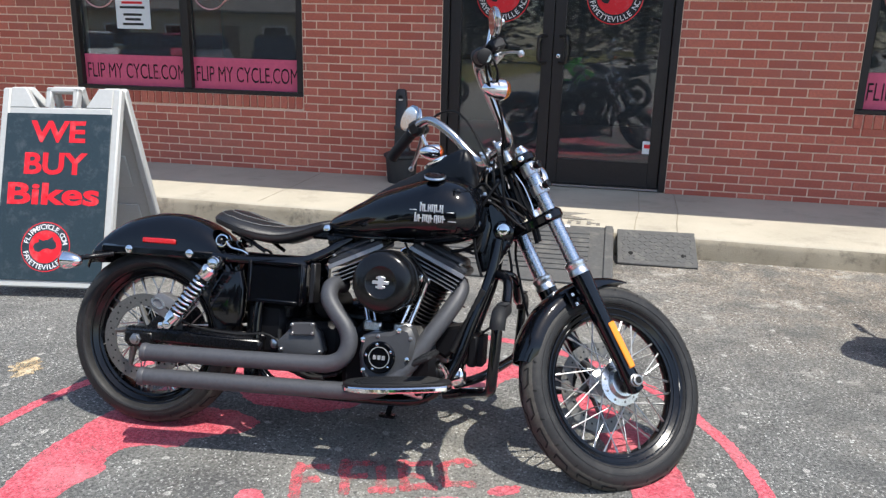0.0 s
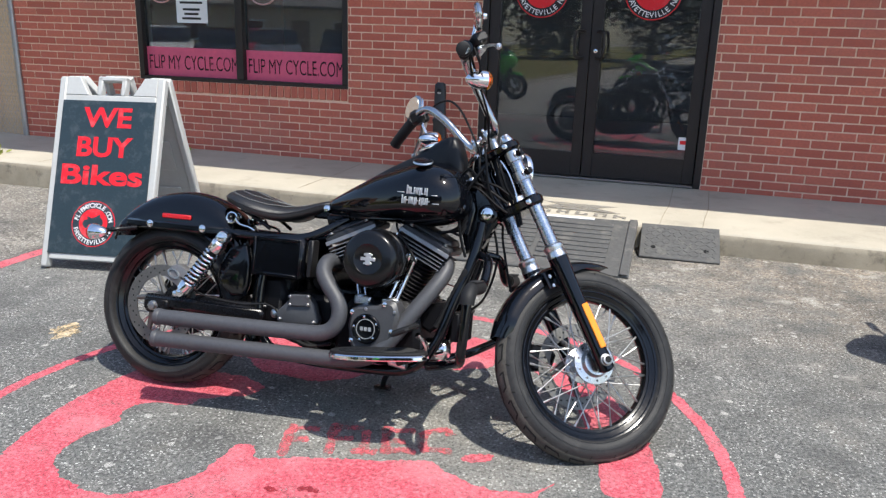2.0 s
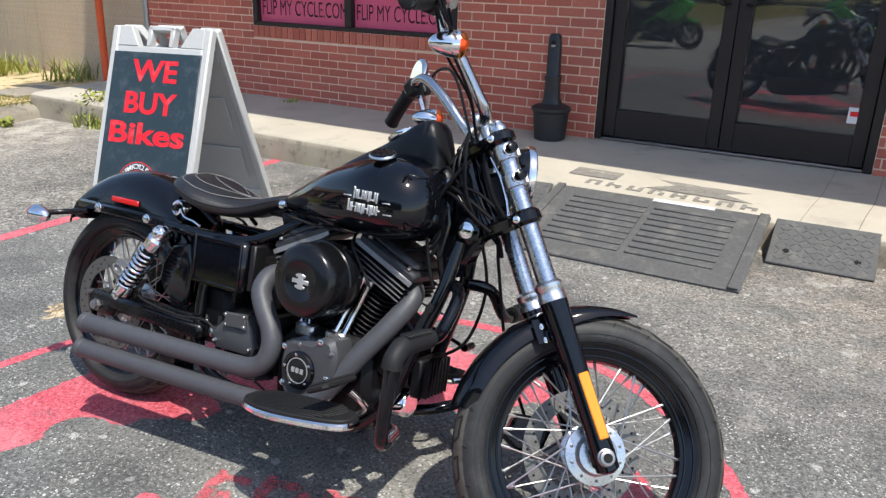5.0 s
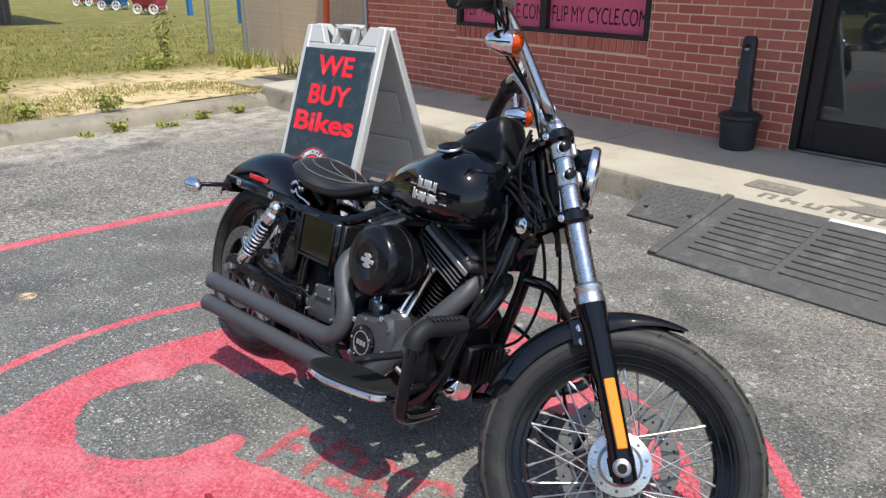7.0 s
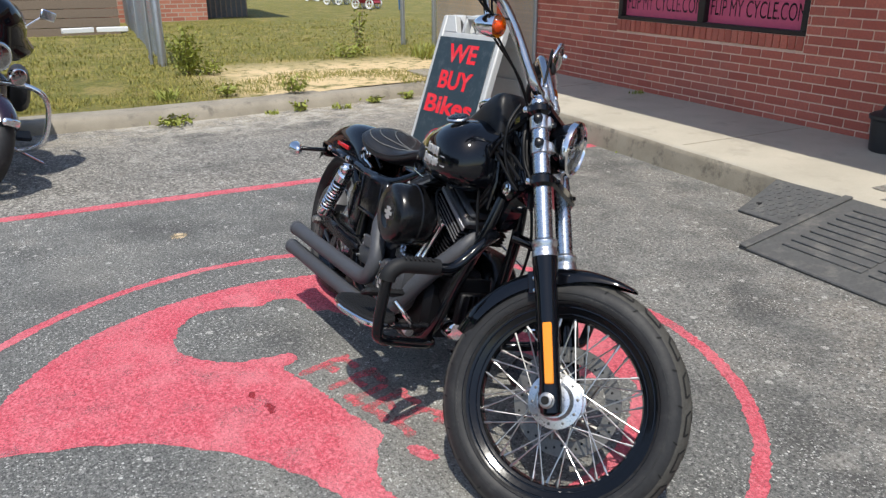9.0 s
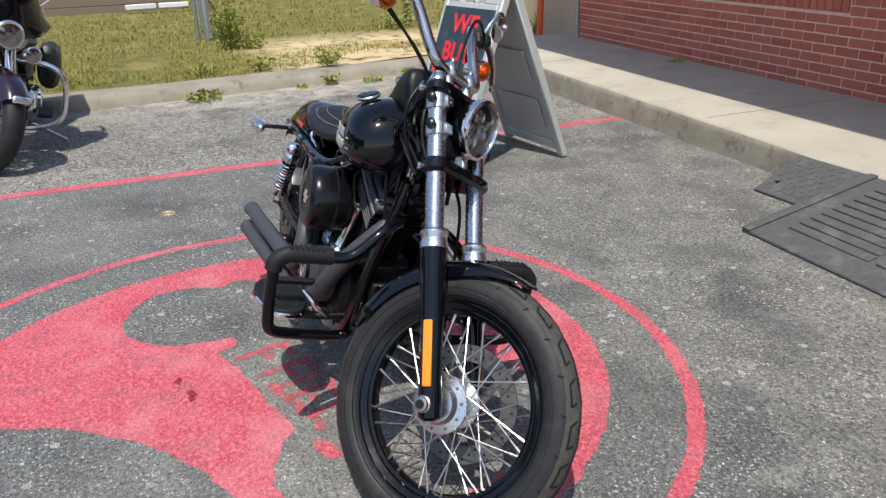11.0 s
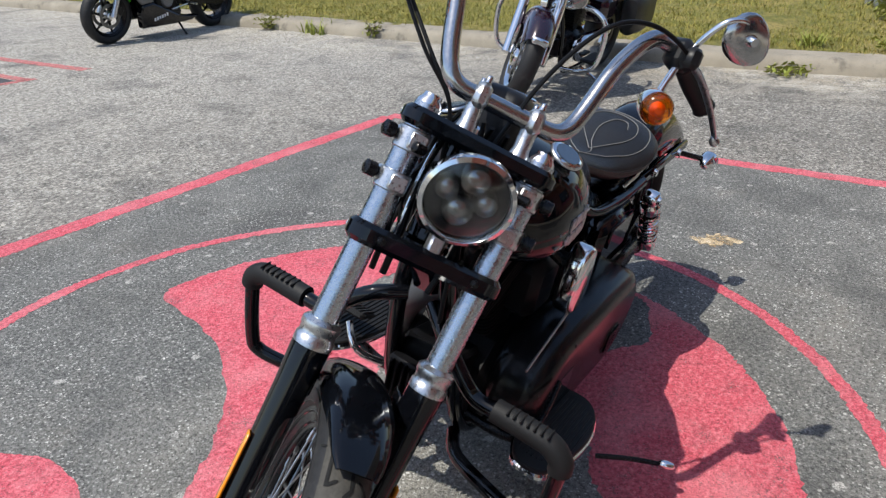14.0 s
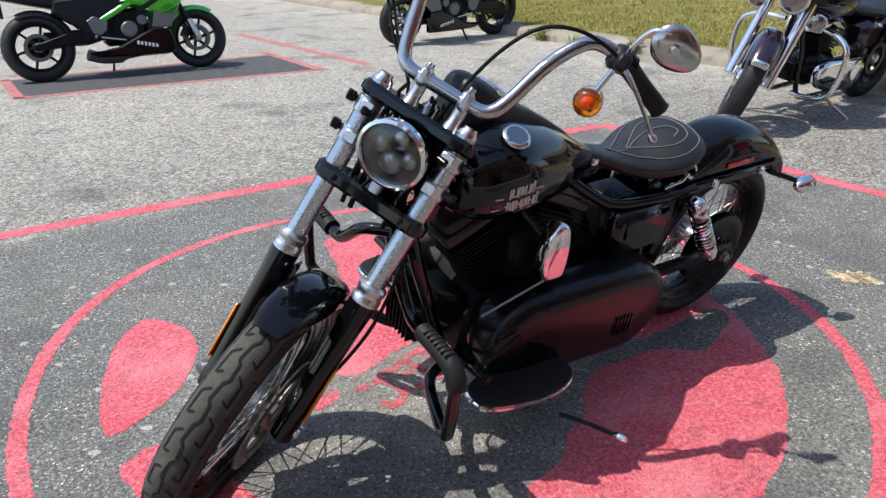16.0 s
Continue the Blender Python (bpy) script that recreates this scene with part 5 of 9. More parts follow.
def shrub(x, y, z, h, r, cnt, label):
    """Thin stems with many small leaves."""
    gg, st = Geo(), Geo()
    for k in range(7):
        a = k * 2.4
        top = Vector((math.cos(a) * r * 0.7, math.sin(a) * r * 0.7, h * rng.uniform(0.6, 1.0)))
        st.tube([(0, 0, 0), top * 0.5 + Vector((0, 0, h * 0.06)), top], [0.005, 0.004, 0.002], 5)
        for _ in range(cnt // 7):
            t_ = rng.uniform(0.15, 1.0)
            c_ = top * t_ + Vector((rng.gauss(0, r * 0.28), rng.gauss(0, r * 0.28), rng.gauss(0, h * 0.06)))
            c_.z = max(c_.z, 0.02)
            s_ = rng.uniform(0.018, 0.036)
            u_ = Vector((rng.gauss(0, 1), rng.gauss(0, 1), rng.gauss(0, 0.6))).normalized()
            v_ = u_.orthogonal().normalized()
            gg.add([c_ - u_ * s_, c_ + v_ * s_ * 0.45, c_ + u_ * s_, c_ - v_ * s_ * 0.5], [(0, 1, 2, 3)])
    t = thing("weed", label, "weed", Matrix.Translation((x, y, z)), "weeds along the kerb")
    tagged(part("stems", st, M["wood"], t), kind="stuff")
    tagged(part("leaves", gg, M["leaf"], t, smooth=0), kind="stuff")


shrub(-8.0, 3.12, 0.14, 0.56, 0.2, 760, "leafy green bush at the foot of the fence post")
shrub(-7.95, 3.35, 0.14, 0.2, 0.22, 200, "low leafy weed in the grass")
shrub(-9.4, 5.9, 0.16, 0.75, 0.15, 170, "tall thin leafy sapling in the lawn")
shrub(-8.9, 5.5, 0.15, 0.2, 0.35, 260, "low leafy weed in the grass")
shrub(-6.2, 3.87, 0.13, 0.17, 0.16, 160, "low leafy weed in the sandy verge")
shrub(-6.35, 3.2, 0.13, 0.12, 0.13, 120, "low leafy weed in the sandy verge")
shrub(-5.62, 2.54, 0.0, 0.1, 0.2, 170, "low leafy weed against the kerb")
for y_, h_, r_ in ((3.78, 0.13, 0.14), (4.64, 0.09, 0.14), (5.05, 0.1, 0.11)):
    shrub(kerb_line(y_) + 0.09, y_, 0.0, h_ * 0.8, r_ * 0.75, 84, "low leafy weed against the kerb")
shrub(-5.36, 5.6, 0.06, 0.27, 0.2, 230, "low leafy weed at the end of the pavement")
shrub(-5.9, -3.1, 0.0, 0.16, 0.2, 180, "low leafy weed against the kerb")
shrub(-5.85, -1.6, 0.0, 0.22, 0.12, 110, "low leafy weed against the kerb")
for x, y, z, h, r, c_ in ((-5.72, 4.2, 0, 0.06, 0.09, 40), (-5.3, 5.5, 0, 0.16, 0.14, 90), (-5.75, 3.5, 0, 0.05, 0.07, 24), (-6.35, 2.6, 0.13, 0.11, 0.1, 50),
                          (-5.9, -2.4, 0.0, 0.16, 0.16, 80), (-6.0, -5.0, 0, 0.1, 0.2, 60), (-8.3, 6.6, 0.15, 0.25, 0.3, 120), (-2.75, 5.36, 0.0, 0.03, 0.05, 14), (-3.8, 6.4, 0.235, 0.04, 0.06, 20), (-7.2, 6.7, 0.15, 0.3, 0.25, 90)):
    weed(x, y, z, h, r, c_)

# ---- the black cruiser; x ahead from the rear axle, y to its left, z up, before it leans on its stand ----
LEAN_M = Matrix.Translation((-1.3113, 2.4855, 0)) @ Matrix.Rotation(radians(-2.0), 4, "Z") @ Matrix.Rotation(radians(-14.5), 4, "X")
RAKE, STEER = radians(30.7), radians(37.3)
HEAD = Vector((1.145, 0, 0.944))
# fork frame: x ahead, y left, z up along the steering axis
FORK = Matrix.Translation(HEAD) @ Matrix.Rotation(-RAKE, 4, "Y") @ Matrix.Rotation(STEER, 4, "Z") @ Matrix.Translation((0, 0.01, 0)) @ Matrix.Rotation(radians(1.65), 4, "Y")
TO_SIDE = Matrix.Rotation(radians(90), 4, "X")      # lathe axis z -> -y
bike = thing("motorcycle", "gloss black cruiser motorcycle leaning on its stand, front wheel turned", "motorcycle", LEAN_M)


def bp(name, geo, mat, label="", parent=None, m=None, smooth=40):
    return part(name, geo, M[mat], parent or bike, label, m, smooth)


def fp(name, geo, mat, label="", smooth=40):
    """A part of the front end, which turns with the bars."""
    return part(name, geo, M[mat], bike, label, FORK, smooth)


def axis_m(p, d):
    """A frame at p whose z runs along d."""
    return Matrix.Translation(p) @ Vector(d).normalized().to_track_quat("Z", "Y").to_matrix().to_4x4()


def bolt(p, d, r=0.008, h=0.007, parent=None, name="bolt", mat="chrome", m=None):
    g_ = Geo().lathe([(r * 1.25, 0), (r * 1.25, h * 0.3), (r, h * 0.35), (r, h * 0.85), (r * 0.7, h)], axis_m(p, d), 10)
    return part(name, g_, M[mat], parent or bike, "", m)


def tyre_section(R, w, h, rim_r, n=22):
    """Closed profile of a tyre: crown of radius R, half width w, side walls down to the rim."""
    pts = []
    for i in range(n + 1):
        a = radians(-118 + 236 * i / n)
        rr = R - h + h * math.cos(a) if abs(a) < radians(90) else R - h + (R - h - rim_r) * math.cos(a) * 1.6
        pts.append((max(rr, rim_r - 0.004), w * math.sin(a)))
    pts += [(rim_r - 0.006, w * 0.55), (rim_r - 0.006, -w * 0.55)]
    return pts


def wheel_parts(name, R, w, h, rim_r, m, spokes=40, hub=(0.032, 0.05), disc_y=0.07, disc_r=0.146, grooves=True, label=""):
    """A wire wheel; its axle runs along local y."""
    ax = m @ Matrix.Rotation(radians(-90), 4, "X")       # lathe z -> wheel y
    wheel = part(name, Geo().torus(tyre_section(R, w, h, rim_r), Matrix.Rotation(radians(-90), 4, "X"), 72), M["tyre"], bike, label, m)
    wheel.data.materials.append(M["tread"])
    for poly in wheel.data.polygons:
        if math.hypot(poly.center.x, poly.center.z) > R - h * 0.42:
            poly.material_index = 1
    side = Matrix.Rotation(radians(-90), 4, "X")
    rw = w * 0.72
    part("rim", Geo().torus([(rim_r + 0.004, -rw), (rim_r + 0.01, -rw + 0.004), (rim_r - 0.004, -rw * 0.72), (rim_r - 0.018, -rw * 0.45), (rim_r - 0.022, 0), (rim_r - 0.018, rw * 0.45), (rim_r - 0.004, rw * 0.72), (rim_r + 0.01, rw - 0.004), (rim_r + 0.004, rw),
                             (rim_r - 0.012, rw * 0.82), (rim_r - 0.02, rw * 0.66), (rim_r - 0.036, rw * 0.5), (rim_r - 0.042, 0), (rim_r - 0.036, -rw * 0.5), (rim_r - 0.02, -rw * 0.66), (rim_r - 0.012, -rw * 0.82)], side, 72), M["rim_black"], wheel, "gloss black rim")
    hr, hw = hub
    part("hub", Geo().lathe([(0.014, -hw - 0.03), (0.03, -hw - 0.02), (0.03, -hw - 0.004), (hr + 0.018, -hw), (hr + 0.018, -hw + 0.006), (hr, -hw + 0.012), (hr, hw - 0.012), (hr + 0.018, hw - 0.006), (hr + 0.018, hw), (0.03, hw + 0.004), (0.03, hw + 0.02), (0.014, hw + 0.03)], side, 32), M["alloy"], wheel, "cast aluminium hub")
    # spokes: two flanges, each with leading and trailing ones
    q = spokes // 4
    made = {}
    for s in (-1, 1):
        for lead in (-1, 1):
            a0 = 0.0
            p0 = Vector(((hr + 0.012) * math.cos(a0), s * (hw - 0.003), (hr + 0.012) * math.sin(a0)))
            a1 = a0 + lead * radians(58)
            p1 = Vector(((rim_r - 0.037) * math.cos(a1), s * 0.008, (rim_r - 0.037) * math.sin(a1)))
            dd = (p1 - p0).normalized()
            g_ = Geo().tube([p0, p1], 0.0021, 6).tube([p1 - dd * 0.022, p1], 0.0038, 6)
            me = mesh_of("spoke", g_, M["spoke_steel"])
            for i in range(q):
                ang = 2 * math.pi * (i + (0.25 if s > 0 else 0) + (0.5 if lead > 0 else 0)) / q
                part("spoke", me, None, wheel, m=Matrix.Rotation(ang, 4, "Y"))
    # brake disc with drilled holes
    dg = Geo().torus([(disc_r, -0.0025), (disc_r, 0.0025), (disc_r - 0.042, 0.0025), (disc_r - 0.042, -0.0025)], Matrix.Translation((0, disc_y, 0)) @ side, 56)
    disc_ob = part("brake_disc", dg, M["disc_steel"], wheel, "drilled steel brake disc")
    sp = Geo()
    for i in range(5):
        a = 2 * math.pi * i / 5
        sp.tube([(0.045 * math.cos(a), disc_y, 0.045 * math.sin(a)), ((disc_r - 0.04) * math.cos(a + 0.5), disc_y, (disc_r - 0.04) * math.sin(a + 0.5))], [0.014, 0.008], 8, flat=1.0)
    part("disc_carrier", sp.lathe([(0.05, disc_y - 0.004), (0.05, disc_y + 0.004)], side, 24), M["disc_steel"], wheel)
    holes = Geo()
    for i in range(40):
        a = 2 * math.pi * i / 40
        rr = disc_r - (0.012, 0.022, 0.031)[i % 3]
        holes.lathe([(0.0036, -0.0031), (0.0036, 0.0031)], Matrix.Translation((rr * math.cos(a), disc_y, rr * math.sin(a))) @ side, 6)
    tagged(part("disc_holes", holes, M["groove"], wheel), kind="stuff")
    # tread grooves following the crown
    if grooves:
        def on(ang, phi):
            rr = R - h + h * math.cos(phi) + 0.0011
            return Vector((rr * math.cos(ang), (w + 0.0011) * math.sin(phi), rr * math.sin(ang)))

        def groove(path, wd):
            gg = Geo()
            path = [(p_[0] + (q_[0] - p_[0]) * k_ / 5, p_[1] + (q_[1] - p_[1]) * k_ / 5) for p_, q_ in zip(path, path[1:]) for k_ in range(5)] + [path[-1]]
            pts = [on(a, p_) for a, p_ in path]
            verts, faces = [], []
            for i, p_ in enumerate(pts):
                d = (pts[min(i + 1, len(pts) - 1)] - pts[max(i - 1, 0)]).normalized()
                nrm = Vector((p_.x, 0, p_.z)).normalized() * math.cos(path[i][1]) + Vector((0, math.sin(path[i][1]), 0))
                sd = d.cross(nrm).normalized() * wd * (0.5 if 0 < i < len(pts) - 1 else 0.2)
                verts += [p_ + sd, p_ - sd]
            faces = [(2 * i, 2 * i + 1, 2 * i + 3, 2 * i + 2) for i in range(len(pts) - 1)]
            return gg.add(verts, faces)
        nb = 22
        st = 2 * math.pi / nb
        for sgn in (-1, 1):
            g1 = groove([(0.1 * st, 0.34 * sgn), (0.0, 0.68 * sgn), (0.54 * st, 0.66 * sgn), (0.69 * st, 0.3 * sgn)], 0.0056)
            g2 = groove([(0.8 * st, 1.18 * sgn), (0.74 * st, 0.92 * sgn)], 0.004)
            kinds = [mesh_of("tread_groove", q_, M["groove"], 0) for q_ in (g1, g2)]
            for i in range(nb):
                for me in kinds:
                    part("tread_groove", me, None, wheel, m=Matrix.Rotation(-st * (i + (0.5 if sgn > 0 else 0)), 4, "Y"))
        zig = []
        for i in range(nb):
            zig += [((i + u) * st, v) for u, v in ((0.0, 0.11), (0.38, 0.05), (0.47, -0.11), (0.88, -0.05))]
        zig.append((nb * st, 0.09))
        part("tread_groove", groove(zig, 0.0056), M["groove"], wheel, smooth=0)
    for s in (-1, 1):
        for rr, yy in ((R - h * 1.02, w * 1.0), (rim_r + 0.016, w * 0.83)):
            part("sidewall_ridge", Geo().torus([(rr + 0.0016, s * (yy + 0.0016)), (rr - 0.0016, s * (yy + 0.0016)), (rr - 0.002, s * (yy - 0.003)), (rr + 0.002, s * (yy - 0.003))], side, 64), M["tyre"], wheel)
    for s in (-1, 1):
        part("rim_lip", Geo().torus([(rim_r + 0.009 + 0.0045 * math.cos(q * 0.785), s * (rw + 0.004) + 0.0045 * math.sin(q * 0.785)) for q in range(8)], side, 72), M["gloss_black"], wheel, "polished rolled rim edge")
    for s in (-1, 1):
        for dr, fy in ((-0.008, 0.86), (-0.026, 0.6)):
            part("rim_step", Geo().torus([(rim_r + dr + 0.0026 * math.cos(q * 1.0472), s * (rw * fy) + 0.0026 * math.sin(q * 1.0472)) for q in range(6)], side, 72), M["gloss_black"], wheel, "raised step round the rim")
    # raised bars where the maker's lettering runs round each side wall
    for s in (-1, 1):
        rl = (R - h + rim_r) / 2 + 0.012
        bars = Geo()
        for a0 in (0.3, 2.4, 4.5):
            for i in range(9):
                bars.box((0.0075, 0.0016, 0.014), (0, s * (w * 0.965), rl), 0, Matrix.Rotation(a0 + 0.052 * i, 4, "Y"))
        tagged(part("sidewall_lettering", bars, M["tread"], wheel, "raised rubber bars", smooth=0), kind="stuff")
    return wheel


# rear wheel
REAR = Matrix.Translation((0, 0, 0.306))
rear = wheel_parts("rear_wheel", 0.311, 0.071, 0.052, 0.243, REAR, disc_y=-0.09, disc_r=0.15, grooves=True, label="worn black rear tyre on a wire wheel")
# front wheel in the fork frame
FW = FORK @ Matrix.Translation((0.069, -0.004, -0.786))
front = wheel_parts("front_wheel", 0.326, 0.048, 0.047, 0.251, FW, hub=(0.042, 0.042), disc_y=0.068, disc_r=0.146, label="black front tyre on a wire wheel")
part("hub_plate", Geo().lathe([(0.064, 0.0), (0.071, 0.004), (0.071, 0.011), (0.05, 0.016), (0.043, 0.03), (0.022, 0.034)], Matrix.Translation((0, -0.04, 0)) @ TO_SIDE, 36), M["alloy"], front, "polished aluminium hub cover")
for i in range(10):
    a = 2 * math.pi * i / 10
    bolt((0.059 * math.cos(a), -0.051, 0.059 * math.sin(a)), (0, -1, 0), 0.004, 0.004, front, "hub_bolt", "disc_steel")

# fork
for s in (-1, 1):
    y = 0.105 * s
    leg = fp("fork_tube", Geo().lathe([(0.0235, 0), (0.0235, 0.41)], Matrix.Translation((0.072, y, -0.41)), 24), "fork_tube", "polished steel fork tube")
    sl = [(0.016, 0), (0.027, 0.008), (0.029, 0.05), (0.026, 0.09), (0.0275, 0.2), (0.03, 0.33), (0.033, 0.385), (0.033, 0.4)]
    part("slider", Geo().lathe(sl, Matrix.Translation((0.072, y, -0.825)), 24).box((0.05, 0.03, 0.06), (0.066, y, -0.785), 0.012), M["gloss_black"], leg, "gloss black fork slider")
    part("collar", Geo().lathe([(0.03, 0), (0.0335, 0.003), (0.0335, 0.016), (0.031, 0.019), (0.031, 0.03), (0.0335, 0.033), (0.0335, 0.043), (0.026, 0.05)], Matrix.Translation((0.072, y, -0.428)), 28), M["alloy"], leg, "satin aluminium collar")
    part("tube_cap", Geo().lathe([(0.022, 0), (0.022, 0.012), (0.016, 0.02), (0.015, 0.026)], Matrix.Translation((0.072, y, -0.008)), 20), M["chrome"], leg)
    part("reflector", Geo().box((0.024, 0.006, 0.152), (0.078, y + s * 0.0295, -0.672), 0.003), M["orange_reflector"], leg, "orange side reflector")
    part("clamp_bolt", Geo().lathe([(0.009, 0), (0.009, 0.02), (0.006, 0.022)], axis_m((0.1, y - s * 0.02, -0.068), (0.5, s, 0)), 12), M["black_metal"], leg)
    part("clamp_bolt", Geo().lathe([(0.009, 0), (0.009, 0.012), (0.0065, 0.014)], axis_m((0.046, y + s * 0.018, -0.224), (-0.6, s, 0)), 12), M["chrome"], leg, "chrome clamp bolt")
    part("clamp_bolt", Geo().lathe([(0.009, 0), (0.009, 0.012), (0.0065, 0.014)], axis_m((0.046, y + s * 0.018, -0.024), (-0.6, s, 0)), 12), M["chrome"], leg, "chrome clamp bolt")
    for zz in (-0.06, -0.128):
        part("bolt_washer", Geo().lathe([(0.0135, 0), (0.0135, 0.0075), (0.011, 0.009)], axis_m((0.072, y + s * 0.02, zz), (0.35, s, 0)), 16), M["alloy"], leg, "aluminium bolt boss")
        part("knurled_bolt", Geo().lathe([(0.008, 0), (0.008, 0.012), (0.0125, 0.014), (0.0125, 0.03), (0.009, 0.032)], axis_m((0.072, y + s * 0.02, zz), (0.35, s, 0)), 12), M["black_metal"], leg, "dark knurled clamp bolt")
    for z0, hh in ((-0.08, 0.038), (-0.148, 0.034)):
        part("lamp_clamp", Geo().lathe([(0.0245, 0), (0.0275, 0.002), (0.0275, hh - 0.002), (0.0245, hh)], Matrix.Translation((0.072, y, z0)), 24).box((0.012, 0.03, hh * 0.8), (0.1, y - s * 0.006, z0 + hh / 2), 0.003), M["alloy"], leg, "aluminium sleeve clamp")


def capsule(r, w, cut, n=12):
    o = [(0.072 + r * math.cos(a), w + r * math.sin(a)) for a in [math.pi * (i / n) for i in range(n + 1)]]
    o += [(cut, w * 0.45), (cut, -w * 0.45)]
    o += [(0.072 + r * math.cos(a), -w + r * math.sin(a)) for a in [math.pi * (1 + i / n) for i in range(n + 1)]]
    return o


for z, h, nm in ((-0.24, 0.036, "lower_clamp"), (-0.04, 0.032, "upper_clamp")):
    fp(nm, Geo().prism(capsule(0.035, 0.105, -0.025), h, Matrix.Translation((0, 0, z)), 0.008), "gloss_black", "thick gloss black triple clamp")
fp("steering_stem", Geo().lathe([(0.034, -0.2), (0.034, -0.16), (0.031, -0.15), (0.031, -0.08), (0.036, -0.07), (0.036, -0.035)], None, 22), "gloss_black", "black steering head between the clamps")
# guide and looms between the clamps
fp("cable_guide", Geo().tube(smooth_curve([(0.045, -0.06, -0.045), (0.052, -0.064, -0.1), (0.05, -0.062, -0.16), (0.042, -0.058, -0.205)], 5), 0.0035, 8), "chrome", "thin chrome cable guide")
fp("wiring_box", Geo().box((0.05, 0.075, 0.1), (0.045, 0.0, -0.13), 0.012), "plastic_black", "black wiring box behind the lamp")
for y_, w_ in ((-0.078, 0.0055), (-0.052, 0.0065), (0.055, 0.006)):
    fp("loom", Geo().tube(smooth_curve([(0.03, y_, -0.035), (0.02, y_ * 1.08, -0.09), (0.018, y_, -0.15), (0.03, y_ * 0.9, -0.21), (0.02, y_ * 0.8, -0.28)], 6), w_, 8), "cable")
fp("stem_nut", Geo().lathe([(0.017, -0.01), (0.017, 0.006), (0.01, 0.012)], None, 14), "chrome")
for s in (-1, 1):
    bolt((0.108, 0.105 * s * 0.8, -0.222), (1, 0, 0), 0.006, 0.008, mat="black_metal", m=FORK)

# axle nuts
fp("axle_nut", Geo().lathe([(0.02, 0.0), (0.02, 0.008), (0.0165, 0.01), (0.0165, 0.019), (0.0135, 0.02)], Matrix.Translation((0.069, -0.126, -0.787)) @ TO_SIDE, 20), "steel")
fp("axle_hole", Geo().lathe([(0.0105, 0.0), (0.0105, 0.0015)], Matrix.Translation((0.069, -0.1465, -0.787)) @ TO_SIDE, 14), "groove")
fp("axle_nut", Geo().lathe([(0.016, 0.0), (0.016, 0.01), (0.01, 0.014)], Matrix.Translation((0.069, 0.13, -0.787)) @ Matrix.Rotation(radians(-90), 4, "X"), 16), "chrome")
# front brake caliper on the left leg
fp("front_caliper", Geo().prism([(-0.06, -0.03), (-0.045, 0.035), (0.02, 0.045), (0.05, 0.02), (0.04, -0.035), (-0.02, -0.05)], 0.05, Matrix.Translation((-0.04, 0.112, -0.71)) @ Matrix.Rotation(radians(35), 4, "Y") @ TO_SIDE, 0.008), "black_metal", "black brake caliper")
fp("brake_hose", Geo().tube(smooth_curve([(-0.03, 0.12, -0.67), (-0.02, 0.14, -0.5), (0.02, 0.12, -0.3), (0.03, 0.06, -0.2), (0.02, 0.0, 0.02)], 8), 0.0045, 8), "cable")


def fender_rings(angles, R, w, depth, cx, cz, n=14, taper=None, th=0.004):
    """A mudguard that follows a wheel: rings across it, with a real thickness."""
    rings = []
    for k, a in enumerate(angles):
        ww = w * (taper[k] if taper else 1.0)
        rr = R[k] if isinstance(R, (list, tuple)) else R
        dd = depth[k] if isinstance(depth, (list, tuple)) else depth
        outer_, inner_ = [], []
        for i in range(n + 1):
            t = -1 + 2 * i / n
            ph = t * math.pi / 2
            yy = ww * math.copysign(abs(math.sin(ph)) ** 0.75, ph)
            dz = dd * (1 - abs(math.cos(ph)) ** 0.75)
            for lst, off in ((outer_, 0.0), (inner_, th)):
                r2 = rr - dz - off * abs(math.cos(ph))
                yo = yy * (1 - (off / ww if abs(t) > 0.3 else 0))
                lst.append((cx + r2 * math.cos(a), yo, cz + r2 * math.sin(a)))
        rings.append(outer_ + inner_[::-1])
    return rings


# front mudguard
fa = [radians(52 + 92 * i / 26) for i in range(27)]
tap = [min(1.0, 0.54 + 0.48 * (i / 7) ** 0.6) if i < 7 else 1.0 if i < 24 else 1.0 - 0.12 * (i - 23) for i in range(27)]
fp("front_mudguard", Geo().rings(fender_rings(fa, 0.347, 0.06, [0.008 + 0.042 * min(1.0, i / 9) for i in range(27)], 0.069, -0.786, taper=tap)), "gloss_black", "short gloss black front mudguard")
for s in (-1, 1):
    br = fp("mudguard_bracket", Geo().box((0.05, 0.006, 0.06), (0.04, s * 0.073, -0.482), 0.002).box((0.03, 0.02, 0.03), (0.05, s * 0.08, -0.5), 0.004), "gloss_black")
    for dz in (-0.02, 0.012):
        bolt((0.036, s * 0.076, -0.485 + dz), (0, s, 0), 0.006, 0.008, br)

# headlamp
hx = Matrix.Translation((0.104, 0.003, -0.094)) @ Matrix.Rotation(RAKE * 0.72, 4, "Y") @ Matrix.Rotation(radians(90), 4, "Y")   # z looks ahead
hx = hx @ Matrix.Scale(0.87, 4)
lamp = part("headlamp", Geo().lathe([(0.02, -0.045), (0.048, -0.036), (0.068, -0.015), (0.079, 0.012), (0.083, 0.035)], None, 36, caps=False), M["gloss_black"], bike, "round headlamp with a chrome rim", FORK @ hx)
part("lamp_rim", Geo().torus([(0.076, 0.03), (0.088, 0.028), (0.0905, 0.036), (0.088, 0.048), (0.08, 0.052), (0.076, 0.046)], None, 44), M["chrome"], lamp, "chrome rim")
